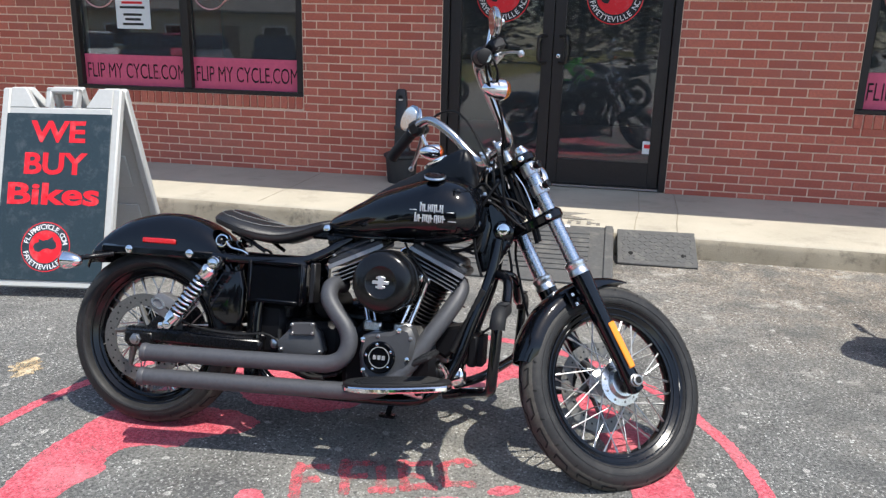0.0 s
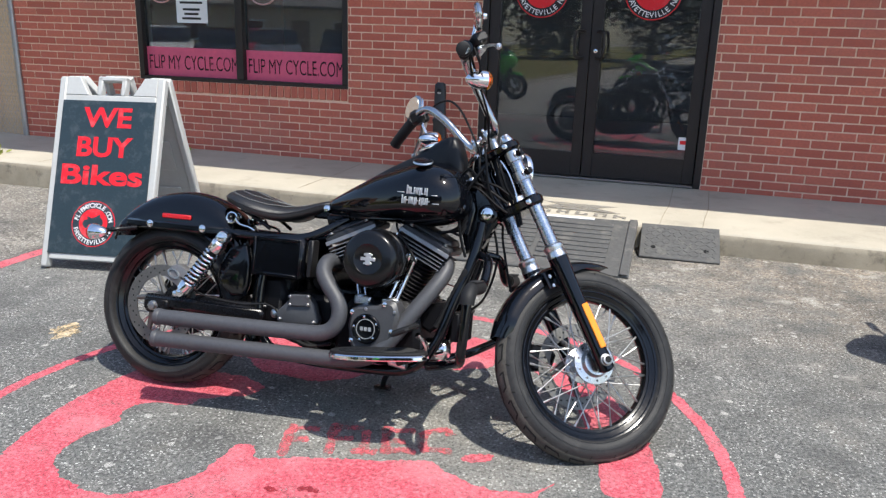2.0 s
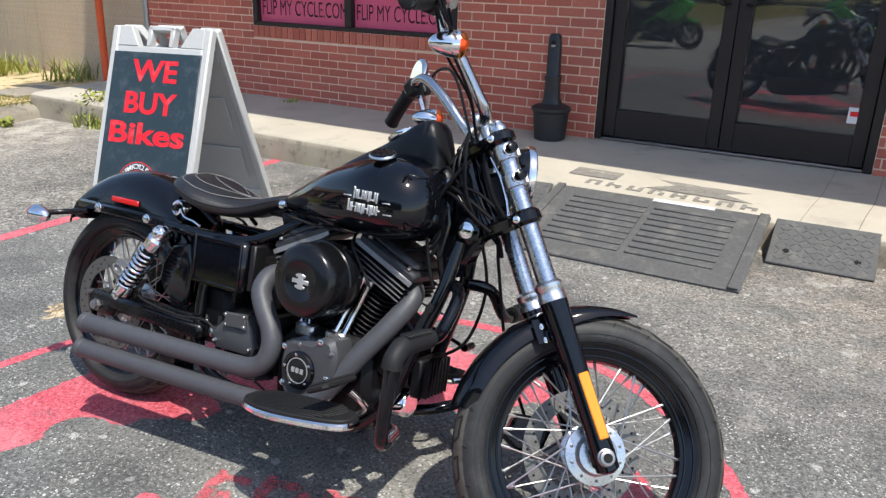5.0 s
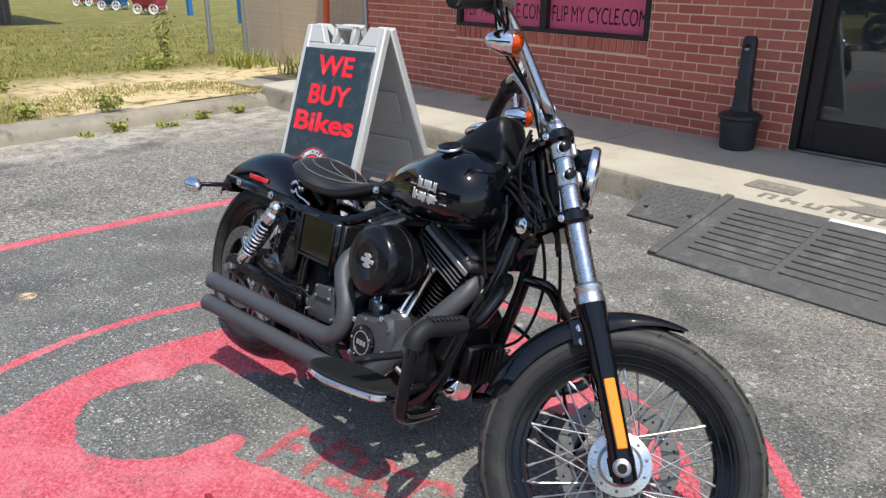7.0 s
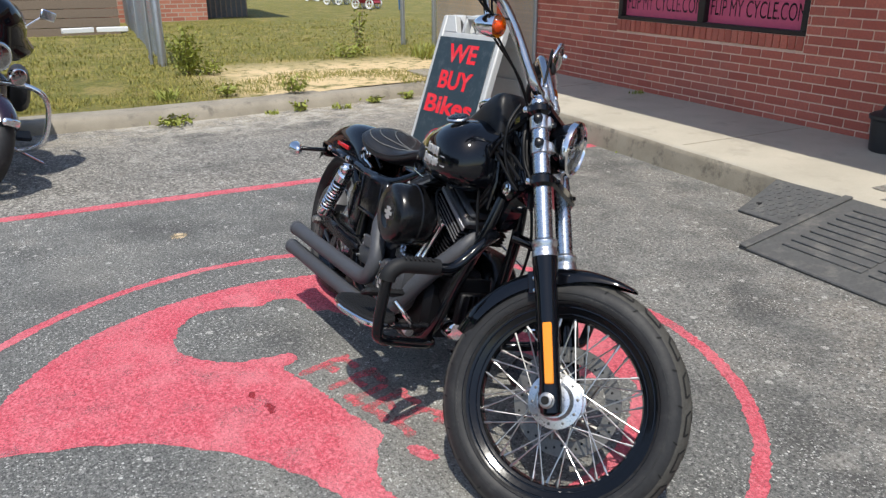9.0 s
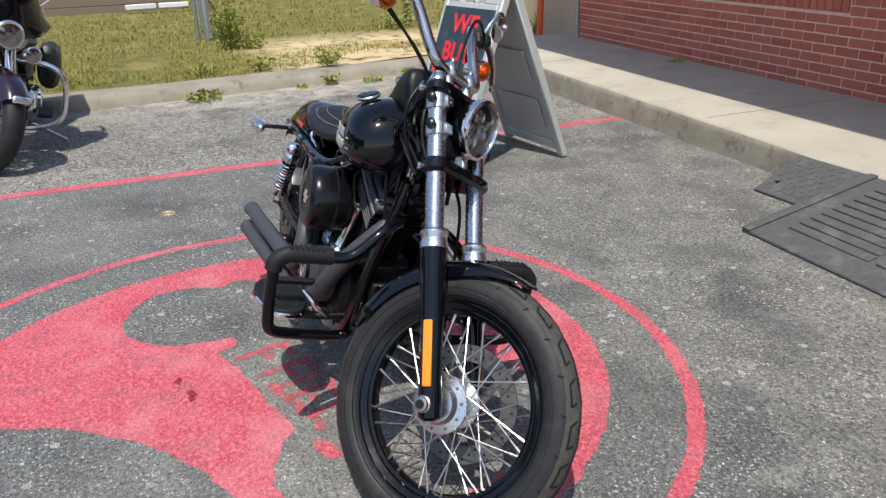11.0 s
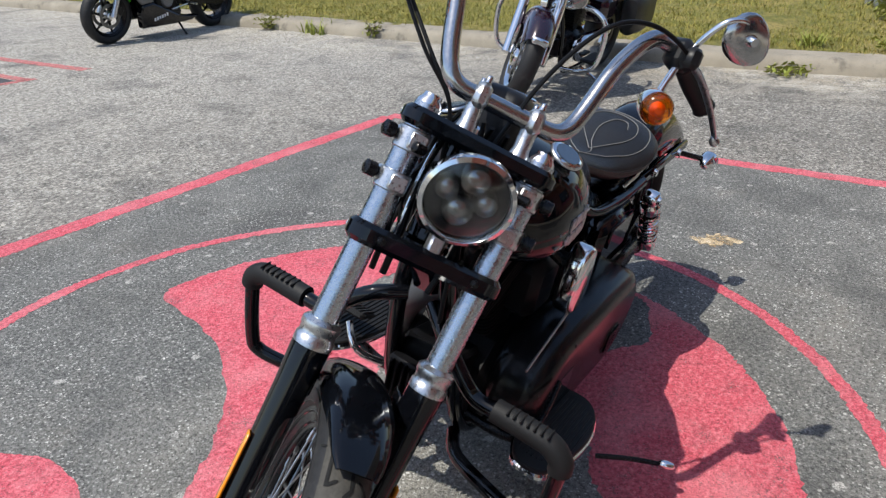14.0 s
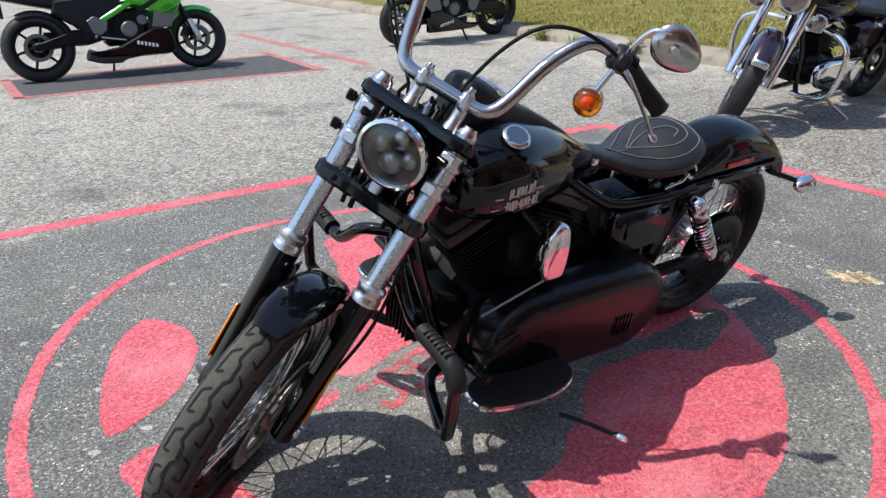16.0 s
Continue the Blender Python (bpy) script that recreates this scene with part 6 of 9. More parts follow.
part("reflector_bowl", Geo().lathe([(0.02, -0.02), (0.05, -0.005), (0.077, 0.03)], None, 32, caps=False), M["plastic_black"], lamp)
for dx_, dy_, r_ in ((0.034, 0.0, 0.03), (-0.036, 0.0, 0.028), (0.0, 0.04, 0.024), (0.0, -0.04, 0.024)):
    part("projector", Geo().lathe([(r_, 0.0), (r_, 0.022), (r_ * 0.86, 0.027), (r_ * 0.72, 0.02), (r_ * 0.3, 0.028)], Matrix.Translation((dx_, dy_, 0.0)), 22), M["smoked"], lamp, "smoked lamp projector cell")
part("lamp_glass", Geo().lathe([(0.079, 0.04), (0.077, 0.044), (0.055, 0.053), (0.03, 0.058), (0.005, 0.06), (0.004, 0.057), (0.03, 0.055), (0.055, 0.05), (0.076, 0.04)], None, 36, caps=False), M["lens"], lamp, "clear lens").visible_shadow = False
fp("lamp_mount", Geo().box((0.03, 0.024, 0.06), (0.085, 0, -0.2), 0.005), "alloy")

# bars
bar_pts = [(-0.078, 0.4, 0.26), (-0.052, 0.35, 0.276), (-0.018, 0.292, 0.297), (0.01, 0.234, 0.305), (0.028, 0.192, 0.285), (0.044, 0.152, 0.212), (0.057, 0.125, 0.115), (0.064, 0.109, 0.077), (0.066, 0.087, 0.062), (0.066, 0.05, 0.06)]
full = bar_pts + [(0.066, 0, 0.06)] + [(x, -y, z) for x, y, z in bar_pts[::-1]]
bars = fp("handlebar", Geo().tube(smooth_curve(full, 6), 0.0152, 16), "bar_chrome", "tall dull chrome handlebar")
bars.matrix_basis = FORK @ Matrix.Translation((0, 0.016, -0.014)) @ Matrix.Rotation(radians(1.5), 4, "X") @ Matrix.Rotation(radians(-4.5), 4, "Y")
for s in (-1, 1):
    part("riser", Geo().lathe([(0.019, -0.022), (0.017, -0.008), (0.0145, 0.0), (0.0145, 0.045), (0.017, 0.05)], Matrix.Translation((0.064, 0.05 * s, 0.014)), 18).box((0.046, 0.026, 0.044), (0.066, 0.05 * s, 0.062), 0.008), M["alloy"], bars, "aluminium riser clamp")
    for dx_ in (-0.017, 0.017):
        bolt((0.066 + dx_, 0.05 * s, 0.082), (0, 0, 1), 0.005, 0.012, bars)
    gp = smooth_curve([(-0.014, 0.29 * s, 0.297), (-0.045, 0.335 * s, 0.282), (-0.068, 0.376 * s, 0.27), (-0.08, 0.4 * s, 0.262)], 6)
    nn_ = len(gp)
    part("grip", Geo().tube(gp, [0.0205 if 1 < i < nn_ - 2 else (0.019, 0.0225)[i % 2] for i in range(nn_)], 16), M["rubber"], bars, "black rubber grip")
    # switch housing and perch
    sw = part("switch_housing", Geo().box((0.05, 0.05, 0.055), (0, 0, 0), 0.012, Matrix.Translation((0.0, 0.27 * s, 0.3)) @ Matrix.Rotation(radians(-55 * s), 4, "Z")).box((0.04, 0.03, 0.04), (0.028, 0.278 * s, 0.292), 0.008), M["plastic_black"], bars, "black switch housing")
    part("perch", Geo().lathe([(0.023, -0.012), (0.023, 0.012)], axis_m((-0.004, 0.285 * s, 0.302), (-0.5, s, -0.15)), 16), M["gloss_black"], sw)
    lx, lz = (0.0, 0.0) if s > 0 else (0.042, 0.03)
    lev = smooth_curve([(0.022, 0.275 * s, 0.288), (0.03 + 0.2 * lx, 0.305 * s, 0.274 + 0.2 * lz), (0.012 + 0.6 * lx, 0.36 * s, 0.238 + 0.7 * lz), (-0.016 + lx, 0.408 * s, 0.204 + lz)], 6)
    part("lever", Geo().tube(lev, [0.016 - 0.0085 * i_ / (len(lev) - 1) for i_ in range(len(lev))], 12, flat=0.42), M["alloy"], bars, "polished lever")
    part("lever_tip", Geo().lathe([(0.004, -0.008), (0.0095, 0.0), (0.0095, 0.008), (0.004, 0.013)], axis_m((-0.019 + lx, 0.411 * s, 0.2 + lz), (-0.4 + 8 * lx, s, -0.45 + 6 * lz)), 12), M["alloy"], bars)
    if s < 0:
        part("brake_reservoir", Geo().box((0.052, 0.075, 0.036), (0.042, -0.29, 0.308), 0.008), M["plastic_black"], bars, "black brake fluid reservoir")
        part("lever_body", Geo().box((0.03, 0.05, 0.022), (0.034, -0.292, 0.277), 0.006), M["alloy"], bars, "aluminium lever bracket")
        for k in range(3):
            part("cable", Geo().tube(smooth_curve([(0.004 + 0.012 * k, -0.318 + 0.018 * k, 0.285), (0.0 + 0.01 * k, -0.316 + 0.018 * k, 0.245 - 0.006 * k), (0.016, -0.275 + 0.012 * k, 0.222), (0.03, -0.225, 0.228), (0.036, -0.19, 0.24)], 6), 0.0034, 7), M["cable"], bars)
    # mirror
    st = smooth_curve([(0.02, 0.276 * s, 0.305), (0.045, 0.28 * s, 0.335), (0.066, 0.296 * s, 0.366), (0.072, 0.325 * s, 0.378), (0.06, 0.346 * s, 0.368)], 6)
    mir = part("mirror", Geo().tube(st, 0.0055, 10), M["chrome"], bars, "chrome mirror on a bent stem")
    rg = []
    for x_, sc in ((0.0, 0.82), (0.004, 0.97), (0.01, 1.0), (0.017, 0.93), (0.023, 0.7), (0.026, 0.35)):
        ring_ = []
        for k in range(28):
            a = 2 * math.pi * k / 28
            yy, zz = 0.058 * math.cos(a) * s, 0.043 * math.sin(a)
            zz *= 1.0 - 0.16 * math.cos(a)
            ring_.append((x_, yy * sc, zz * sc))
        rg.append(ring_)
    mm = Matrix.Translation((0.037, 0.352 * s, 0.366)) @ Matrix.Rotation(radians(18), 4, "Y") @ Matrix.Rotation(radians(-14 * s), 4, "X") @ Matrix.Rotation(radians(20 * s), 4, "Z")
    part("mirror_shell", Geo().rings(rg, m=mm), M["bar_chrome"], mir, "dull chrome rounded shell")
    face_ = [(0.055 * 0.86 * math.cos(a) * s, 0.0425 * 0.86 * math.sin(a) * (1.0 - 0.16 * math.cos(a))) for a in [2 * math.pi * k / 28 for k in range(28)]]
    part("mirror_glass", Geo().rings([[(-0.0012, y_, z_) for y_, z_ in face_], [(-0.0002, y_, z_) for y_, z_ in face_]], m=mm), M["chrome"], mir, "mirror glass", smooth=0)
    part("stem_socket", Geo().lathe([(0.009, 0.0), (0.011, 0.006), (0.008, 0.016)], mm @ Matrix.Translation((0.022, -0.012 * s, 0)) @ Matrix.Rotation(radians(90), 4, "Y"), 14), M["chrome"], mir)
    # turn signal
    ts = Matrix.Translation((0.006, 0.26 * s, 0.197)) @ Matrix.Rotation(RAKE * 0.8, 4, "Y") @ Matrix.Rotation(radians(90), 4, "Y")
    sig = part("turn_signal", Geo().lathe([(0.004, -0.05), (0.013, -0.044), (0.022, -0.03), (0.029, -0.008), (0.031, 0.01), (0.031, 0.018)], ts, 24).tube([(0.008, 0.27 * s, 0.285), (0.0, 0.262 * s, 0.225)], 0.007, 10), M["chrome"], bars, "chrome bullet turn signal")
    part("signal_lens", Geo().lathe([(0.03, 0.016), (0.0295, 0.024), (0.025, 0.032), (0.015, 0.038), (0.003, 0.04)], ts, 24), M["amber"], sig, "amber lens")
    part("signal_bulb", Geo().lathe([(0.012, 0.0), (0.012, 0.02), (0.006, 0.027)], ts, 12), M["orange_reflector"], sig)
    # cables down the bar
    for k, off in enumerate((0.0, 0.012) if s < 0 else ()):
        cb = smooth_curve([(0.0, (0.29 - off) * s, 0.275), (0.006 - off, (0.245 - off) * s, 0.2), (0.03, (0.16 - off) * s, 0.1), (0.03, 0.08 * s, 0.03), (0.02, 0.05 * s, -0.08)], 8)
        part("cable", Geo().tube(cb, 0.0036, 7), M["cable"], bars)
part("cable", Geo().tube(smooth_curve([(0.026, 0.29, 0.288), (0.046, 0.237, 0.3), (0.066, 0.174, 0.297), (0.078, 0.113, 0.268), (0.074, 0.07, 0.21), (0.055, 0.036, 0.12), (0.03, 0.012, 0.0)], 10), 0.0042, 8), M["cable"], bars, "clutch cable in a high loop")
for k in range(5):
    y0 = -0.07 + 0.03 * k
    fp("loom", Geo().tube(smooth_curve([(0.01, y0, 0.02), (-0.02 - 0.01 * k, y0 * 1.3, -0.04), (-0.04, y0, -0.12), (-0.03, y0 * 0.6, -0.2)], 7), 0.0045, 7), "cable")

# neck and frame
neck_c = bp("neck_casting", Geo().prism([(1.1, 0.8), (1.16, 0.845), (1.23, 0.785), (1.24, 0.735), (1.215, 0.68), (1.19, 0.63), (1.14, 0.61), (1.115, 0.69)], 0.06, Matrix.Translation((0, 0.03, 0)) @ TO_SIDE, 0.01), "gloss_black", "gloss black steering neck")
for s in (-1, 1):
    part("boss", Geo().lathe([(0.034, 0.0), (0.033, 0.01), (0.024, 0.015)], axis_m((1.205, 0.026 * s, 0.75), (0, s, 0)), 24), M["gloss_black"], neck_c)
    part("gusset", Geo().prism([(1.1, 0.79), (1.15, 0.82), (1.165, 0.76), (1.15, 0.67), (1.125, 0.68), (1.105, 0.74)], 0.012, Matrix.Translation((0, 0.048 * s + 0.006, 0)) @ TO_SIDE, 0.004), M["gloss_black"], neck_c)
    for x_, z_ in ((1.139, 0.862), (1.125, 0.825)):
        part("bracket", Geo().box((0.018, 0.03, 0.014), (x_, 0.025 * s, z_), 0.003), M["black_metal"], neck_c)
        part("bracket_nut", Geo().lathe([(0.0075, 0), (0.0075, 0.006), (0.005, 0.008)], axis_m((x_, 0.039 * s, z_), (0, s, 0.1)), 6), M["alloy"], neck_c)
bp("ignition_coil", Geo().box((0.045, 0.09, 0.1), (1.118, 0.0, 0.84), 0.014), "plastic_black", "black box at the front of the tank")
for k in range(3):
    z_ = 0.895 - 0.03 * k
    bp("loom", Geo().tube(smooth_curve([(1.095, -0.03 - 0.008 * k, z_ - 0.03), (1.135, -0.055 - 0.004 * k, z_ - 0.012 * (k % 2)), (1.18, -0.062 - 0.005 * k, z_ - 0.035 + 0.014 * k), (1.235, -0.06, z_ - 0.05), (1.275, -0.052, z_ - 0.075)], 6), 0.0042 + 0.0008 * (k % 2), 8), "cable")
bp("brake_line", Geo().tube(smooth_curve([(1.2, -0.06, 0.92), (1.165, -0.075, 0.87), (1.13, -0.078, 0.8), (1.118, -0.075, 0.73), (1.13, -0.07, 0.66), (1.15, -0.066, 0.6)], 6), 0.0048, 8), "cable", "black brake line looping past the neck")
bolt((1.205, -0.038, 0.752), (0, -1, 0), 0.0165, 0.012, name="neck_bolt")
bolt((1.205, 0.038, 0.752), (0, 1, 0), 0.0165, 0.012, name="neck_bolt")
bp("backbone", Geo().tube([(1.15, 0, 0.79), (0.62, 0, 0.68)], 0.034, 14), "black_metal")
for s in (-1, 1):
    bp("downtube", Geo().tube(smooth_curve([(1.19, 0.035 * s, 0.72), (1.175, 0.055 * s, 0.6), (1.13, 0.075 * s, 0.45), (1.08, 0.085 * s, 0.3), (1.0, 0.09 * s, 0.205), (0.85, 0.1 * s, 0.185), (0.55, 0.11 * s, 0.19), (0.44, 0.11 * s, 0.25), (0.42, 0.11 * s, 0.4), (0.44, 0.1 * s, 0.56)], 5), 0.0175, 14), "gloss_black", "black frame tube")
    bp("seat_rail", Geo().tube(smooth_curve([(0.7, 0.03 * s, 0.69), (0.62, 0.07 * s, 0.635), (0.55, 0.095 * s, 0.607), (0.4, 0.108 * s, 0.6), (0.25, 0.11 * s, 0.602)], 6), 0.016, 12), "gloss_black")
    # rail along the mudguard, with bolts
    rail = bp("fender_strut", Geo().box((0.44, 0.016, 0.032), (0.05, 0.108 * s, 0.603), 0.007), "gloss_black", "gloss black mudguard strut")
    for x_ in (-0.06, 0.165):
        bolt((x_, 0.116 * s, 0.606), (0, s, 0), 0.011, 0.01, rail)
    # swing arm
    bp("swing_arm", Geo().box((0.5, 0.032, 0.05), (0.2, 0.12 * s, 0.322), 0.012).box((0.125, 0.038, 0.066), (0.008, 0.12 * s, 0.31), 0.022), "black_metal", "black swing arm")
    bp("axle_nut", Geo().lathe([(0.02, 0.0), (0.02, 0.005), (0.0155, 0.006), (0.0155, 0.016), (0.009, 0.018)], axis_m((0, 0.138 * s, 0.306), (0, s, 0)), 6), "steel")
    # shock absorber
    top, bot = Vector((0.284, 0.158 * s, 0.583)), Vector((0.136, 0.165 * s, 0.372))
    dd = (bot - top)
    L_ = dd.length
    dn = dd.normalized()
    sh = bp("shock_absorber", Geo().lathe([(0.02, -0.02), (0.024, -0.014), (0.024, 0.014), (0.02, 0.02)], axis_m(top, (0, s, 0)), 20).lathe([(0.019, 0.015), (0.0285, 0.025), (0.0285, 0.056), (0.026, 0.06)], axis_m(top, dn), 24)
            .lathe([(0.0265, L_ - 0.045), (0.028, L_ - 0.04), (0.028, L_ - 0.012), (0.018, L_ - 0.006)], axis_m(top, dn), 24).lathe([(0.008, 0.06), (0.008, L_ - 0.03)], axis_m(top, dn), 12).lathe([(0.016, -0.016), (0.016, 0.016)], axis_m(bot, (0, s, 0)), 16), "chrome", "chrome coil shock absorber")
    am = axis_m(top, dn)
    coil = [am @ Vector((0.0245 * math.cos(t), 0.0245 * math.sin(t), 0.066 + (L_ - 0.11) * t / (2 * math.pi * 9))) for t in [2 * math.pi * 9 * i / 160 for i in range(161)]]
    part("spring_core", Geo().lathe([(0.0165, 0.05), (0.0165, L_ - 0.03)], am, 16), M["groove"], sh, "black damper body")
    part("spring", Geo().tube(coil, 0.005, 8), M["chrome"], sh, "coil spring")
    bolt(top + Vector((0, 0.02 * s, 0)), (0, s, 0), 0.012, 0.008, sh)
    bolt(bot + Vector((0, 0.016 * s, 0)), (0, s, 0), 0.01, 0.008, sh)
    # rear turn signal
    bp("signal_stalk", Geo().tube(smooth_curve([(-0.12, 0.112 * s, 0.585), (-0.175, 0.155 * s, 0.572), (-0.2, (0.2 if s < 0 else 0.175) * s, 0.565)], 5), 0.009, 10), "black_metal")
    tr = Matrix.Translation((-0.218, (0.212 if s < 0 else 0.187) * s, 0.558)) @ Matrix.Rotation(radians(-90), 4, "Y")
    sg = bp("rear_turn_signal", Geo().lathe([(0.004, -0.05), (0.013, -0.044), (0.022, -0.028), (0.028, -0.008), (0.03, 0.012)], tr, 24), "chrome", "chrome bullet turn signal")
    part("signal_lens", Geo().lathe([(0.029, 0.011), (0.028, 0.02), (0.02, 0.028), (0.003, 0.033)], tr, 20), M["red_reflector"], sg, "red lens")

# rear mudguard
top_curve = smooth_curve([(-0.245, 0, 0.55), (-0.225, 0, 0.6), (-0.175, 0, 0.665), (-0.095, 0, 0.712), (0.0, 0, 0.736), (0.1, 0, 0.735), (0.19, 0, 0.708), (0.26, 0, 0.66), (0.31, 0, 0.59), (0.335, 0, 0.5), (0.34, 0, 0.42)], 4)
ang_ = [math.atan2(p.z - 0.306, p.x) for p in top_curve]
rad_ = [math.hypot(p.z - 0.306, p.x) for p in top_curve]
dep_ = [max(0.03, min(0.125, (p.z - 0.58) * 0.85)) if p.x < 0.28 else 0.05 for p in top_curve]
bp("rear_mudguard", Geo().rings(fender_rings(ang_, rad_, 0.098, dep_, 0.0, 0.306, 16)), "gloss_black", "long gloss black rear mudguard")
for s in (-1, 1):
    bp("side_reflector", Geo().box((0.125, 0.008, 0.018), (0.04, 0.1 * s, 0.64), 0.003), "red_reflector", "red side reflector")
bp("tail_bracket", Geo().box((0.05, 0.2, 0.05), (-0.19, 0, 0.575), 0.01), "black_metal")

# seat
sx = [(0.215, 0.742, 0.03, 0.02), (0.235, 0.755, 0.085, 0.028), (0.265, 0.762, 0.115, 0.034), (0.31, 0.758, 0.132, 0.038), (0.36, 0.745, 0.132, 0.042), (0.41, 0.728, 0.115, 0.042), (0.46, 0.716, 0.09, 0.038), (0.51, 0.72, 0.068, 0.034), (0.56, 0.734, 0.052, 0.03), (0.6, 0.745, 0.043, 0.026), (0.625, 0.748, 0.03, 0.018)]
rings = []
for x_, z_, w_, t_ in sx:
    ring_ = []
    for k in range(28):
        a = 2 * math.pi * k / 28
        yy = w_ * math.copysign(abs(math.cos(a)) ** 0.7, math.cos(a))
        zz = t_ * math.copysign(abs(math.sin(a)) ** 0.8, math.sin(a)) * (0.55 if math.sin(a) > 0 else 1.0)
        rise = 0.028 * (abs(yy) / 0.13) ** 2 * (-1)
        ring_.append((x_, yy, z_ - t_ * 0.5 + zz + rise))
    rings.append(ring_)
rings = [[tuple(p) for p in r] for r in zip(*[smooth_curve([rings[i][k] for i in range(len(rings))], 3) for k in range(28)])]
seat = bp("seat", Geo().rings(rings), "leather", "black leather solo seat with pale swirl stitching")


def seat_top(x_, y_):
    for i in range(len(sx) - 1):
        if sx[i][0] <= x_ <= sx[i + 1][0]:
            u = (x_ - sx[i][0]) / (sx[i + 1][0] - sx[i][0])
            z_, w_, t_ = [sx[i][k] * (1 - u) + sx[i + 1][k] * u for k in (1, 2, 3)]
            c_ = min(abs(y_) / w_, 0.999) ** (1 / 0.7)
            return z_ - t_ * 0.5 + 0.55 * t_ * math.sqrt(1 - c_ * c_) ** 0.8 - 0.028 * (abs(y_) / 0.13) ** 2 + 0.0015
    return 0.75


def drop_shape(k_):
    """A teardrop that follows the seat's outline, its point to the front."""
    c0 = 0.33
    pts_ = [(0.53, 0.0), (0.45, 0.055), (0.4, 0.088), (0.35, 0.105), (0.3, 0.102), (0.26, 0.08), (0.243, 0.04), (0.24, 0.0)]
    pts_ += [(x_, -y_) for x_, y_ in pts_[::-1][1:]]
    return [(c0 + (x_ - c0) * k_, y_ * k_) for x_, y_ in pts_]


for path in (drop_shape(1.0), drop_shape(0.66), [(0.55, 0.0), (0.48, 0.012), (0.42, -0.012), (0.36, -0.02), (0.31, 0.0), (0.3, 0.03), (0.33, 0.045)]):
    cc = smooth_curve([(x_, y_, 0) for x_, y_ in path], 6)
    part("stitching", Geo().tube([(p.x, p.y, seat_top(p.x, p.y)) for p in cc], 0.0014, 5), M["stitch"], seat, "pale stitching")
for s in (-1, 1):
    edge_ = smooth_curve([(x_, w_ * 0.985 * s, z_ - t_ * 0.5 - 0.028 * (w_ / 0.13) ** 2 + 0.003) for x_, z_, w_, t_ in sx[1:-1]], 4)
    part("piping", Geo().tube(edge_, 0.0032, 6), M["leather"], seat, "black leather piping")
bp("seat_bracket", Geo().box((0.07, 0.05, 0.035), (0.59, 0, 0.7), 0.008), "black_metal")
for s in (-1, 1):
    bolt((0.613, 0.033 * s, 0.722), (0, s, 0.1), 0.01, 0.008, name="seat_bolt")
    coil_ = [(0.272 + 0.019 * math.cos(t), (0.072 + 0.0105 * t / 6.283) * s, 0.656 + 0.019 * math.sin(t)) for t in [6.283 * 3 * i / 60 for i in range(61)]]
    spr = bp("seat_spring", Geo().tube(coil_, 0.0052, 8), "chrome", "chrome coiled seat spring")
    part("spring_leg", Geo().tube(smooth_curve([coil_[-1], (0.31, 0.104 * s, 0.636), (0.345, 0.1 * s, 0.628), (0.365, 0.095 * s, 0.618)], 5), 0.005, 8), M["chrome"], spr)
    part("spring_pin", Geo().lathe([(0.009, -0.02), (0.009, 0.024), (0.006, 0.027)], axis_m((0.272, 0.09 * s, 0.656), (0, s, 0)), 12), M["black_metal"], spr)
    bp("spring_arm", Geo().tube(smooth_curve([(0.3, 0.085 * s, 0.69), (0.36, 0.085 * s, 0.665), (0.42, 0.08 * s, 0.63)], 5), 0.007, 8), "black_metal")

# tank
tx = [(0.615, 0.742, 0.722, 0.02), (0.63, 0.757, 0.708, 0.042), (0.67, 0.782, 0.697, 0.066), (0.73, 0.816, 0.692, 0.099), (0.8, 0.852, 0.69, 0.132), (0.88, 0.882, 0.69, 0.161), (0.96, 0.908, 0.69, 0.183), (1.03, 0.914, 0.694, 0.188), (1.085, 0.9, 0.702, 0.178), (1.125, 0.87, 0.718, 0.148), (1.144, 0.832, 0.742, 0.1), (1.15, 0.795, 0.77, 0.035)]


def tank_ring(x_, zt, zb, w_, n=36):
    h_, out = zt - zb, []
    zc = zb + h_ * 0.46
    for k in range(n):
        a = 2 * math.pi * k / n
        c_, s_ = math.cos(a), math.sin(a)
        yy = w_ * math.copysign(abs(c_) ** 0.78, c_)
        zz = zc + (zt - zc) * abs(s_) ** 0.9 if s_ >= 0 else zc - (zc - zb) * abs(s_) ** 0.62
        out.append((x_, yy, zz))
    return out


rings = [tank_ring(*t) for t in tx]
rings = [list(r) for r in zip(*[smooth_curve([rings[i][k] for i in range(len(rings))], 4) for k in range(36)])]
tank = bp("fuel_tank", Geo().rings(rings), "gloss_black", "gloss black teardrop fuel tank with silver badge")
# console with the speedometer
cx_ = [(0.7, 0.8, 0.012), (0.76, 0.84, 0.028), (0.85, 0.893, 0.036), (0.92, 0.928, 0.044), (0.98, 0.966, 0.054), (1.03, 0.998, 0.057), (1.07, 1.003, 0.055), (1.094, 0.96, 0.05), (1.112, 0.89, 0.042), (1.12, 0.84, 0.034)]
rings = []
for x_, zt, w_ in cx_:
    rings.append([(x_, w_ * math.copysign(abs(math.cos(a)) ** 0.45, math.cos(a)), zt - 0.09 + (0.09 if math.sin(a) > 0 else 0.02) * math.copysign(abs(math.sin(a)) ** 0.5, math.sin(a))) for a in [2 * math.pi * k / 24 for k in range(24)]])
rings = [list(r) for r in zip(*[smooth_curve([rings[i][k] for i in range(len(rings))], 3) for k in range(24)])]
console = bp("console", Geo().rings(rings), "plastic_black", "satin black tank console")
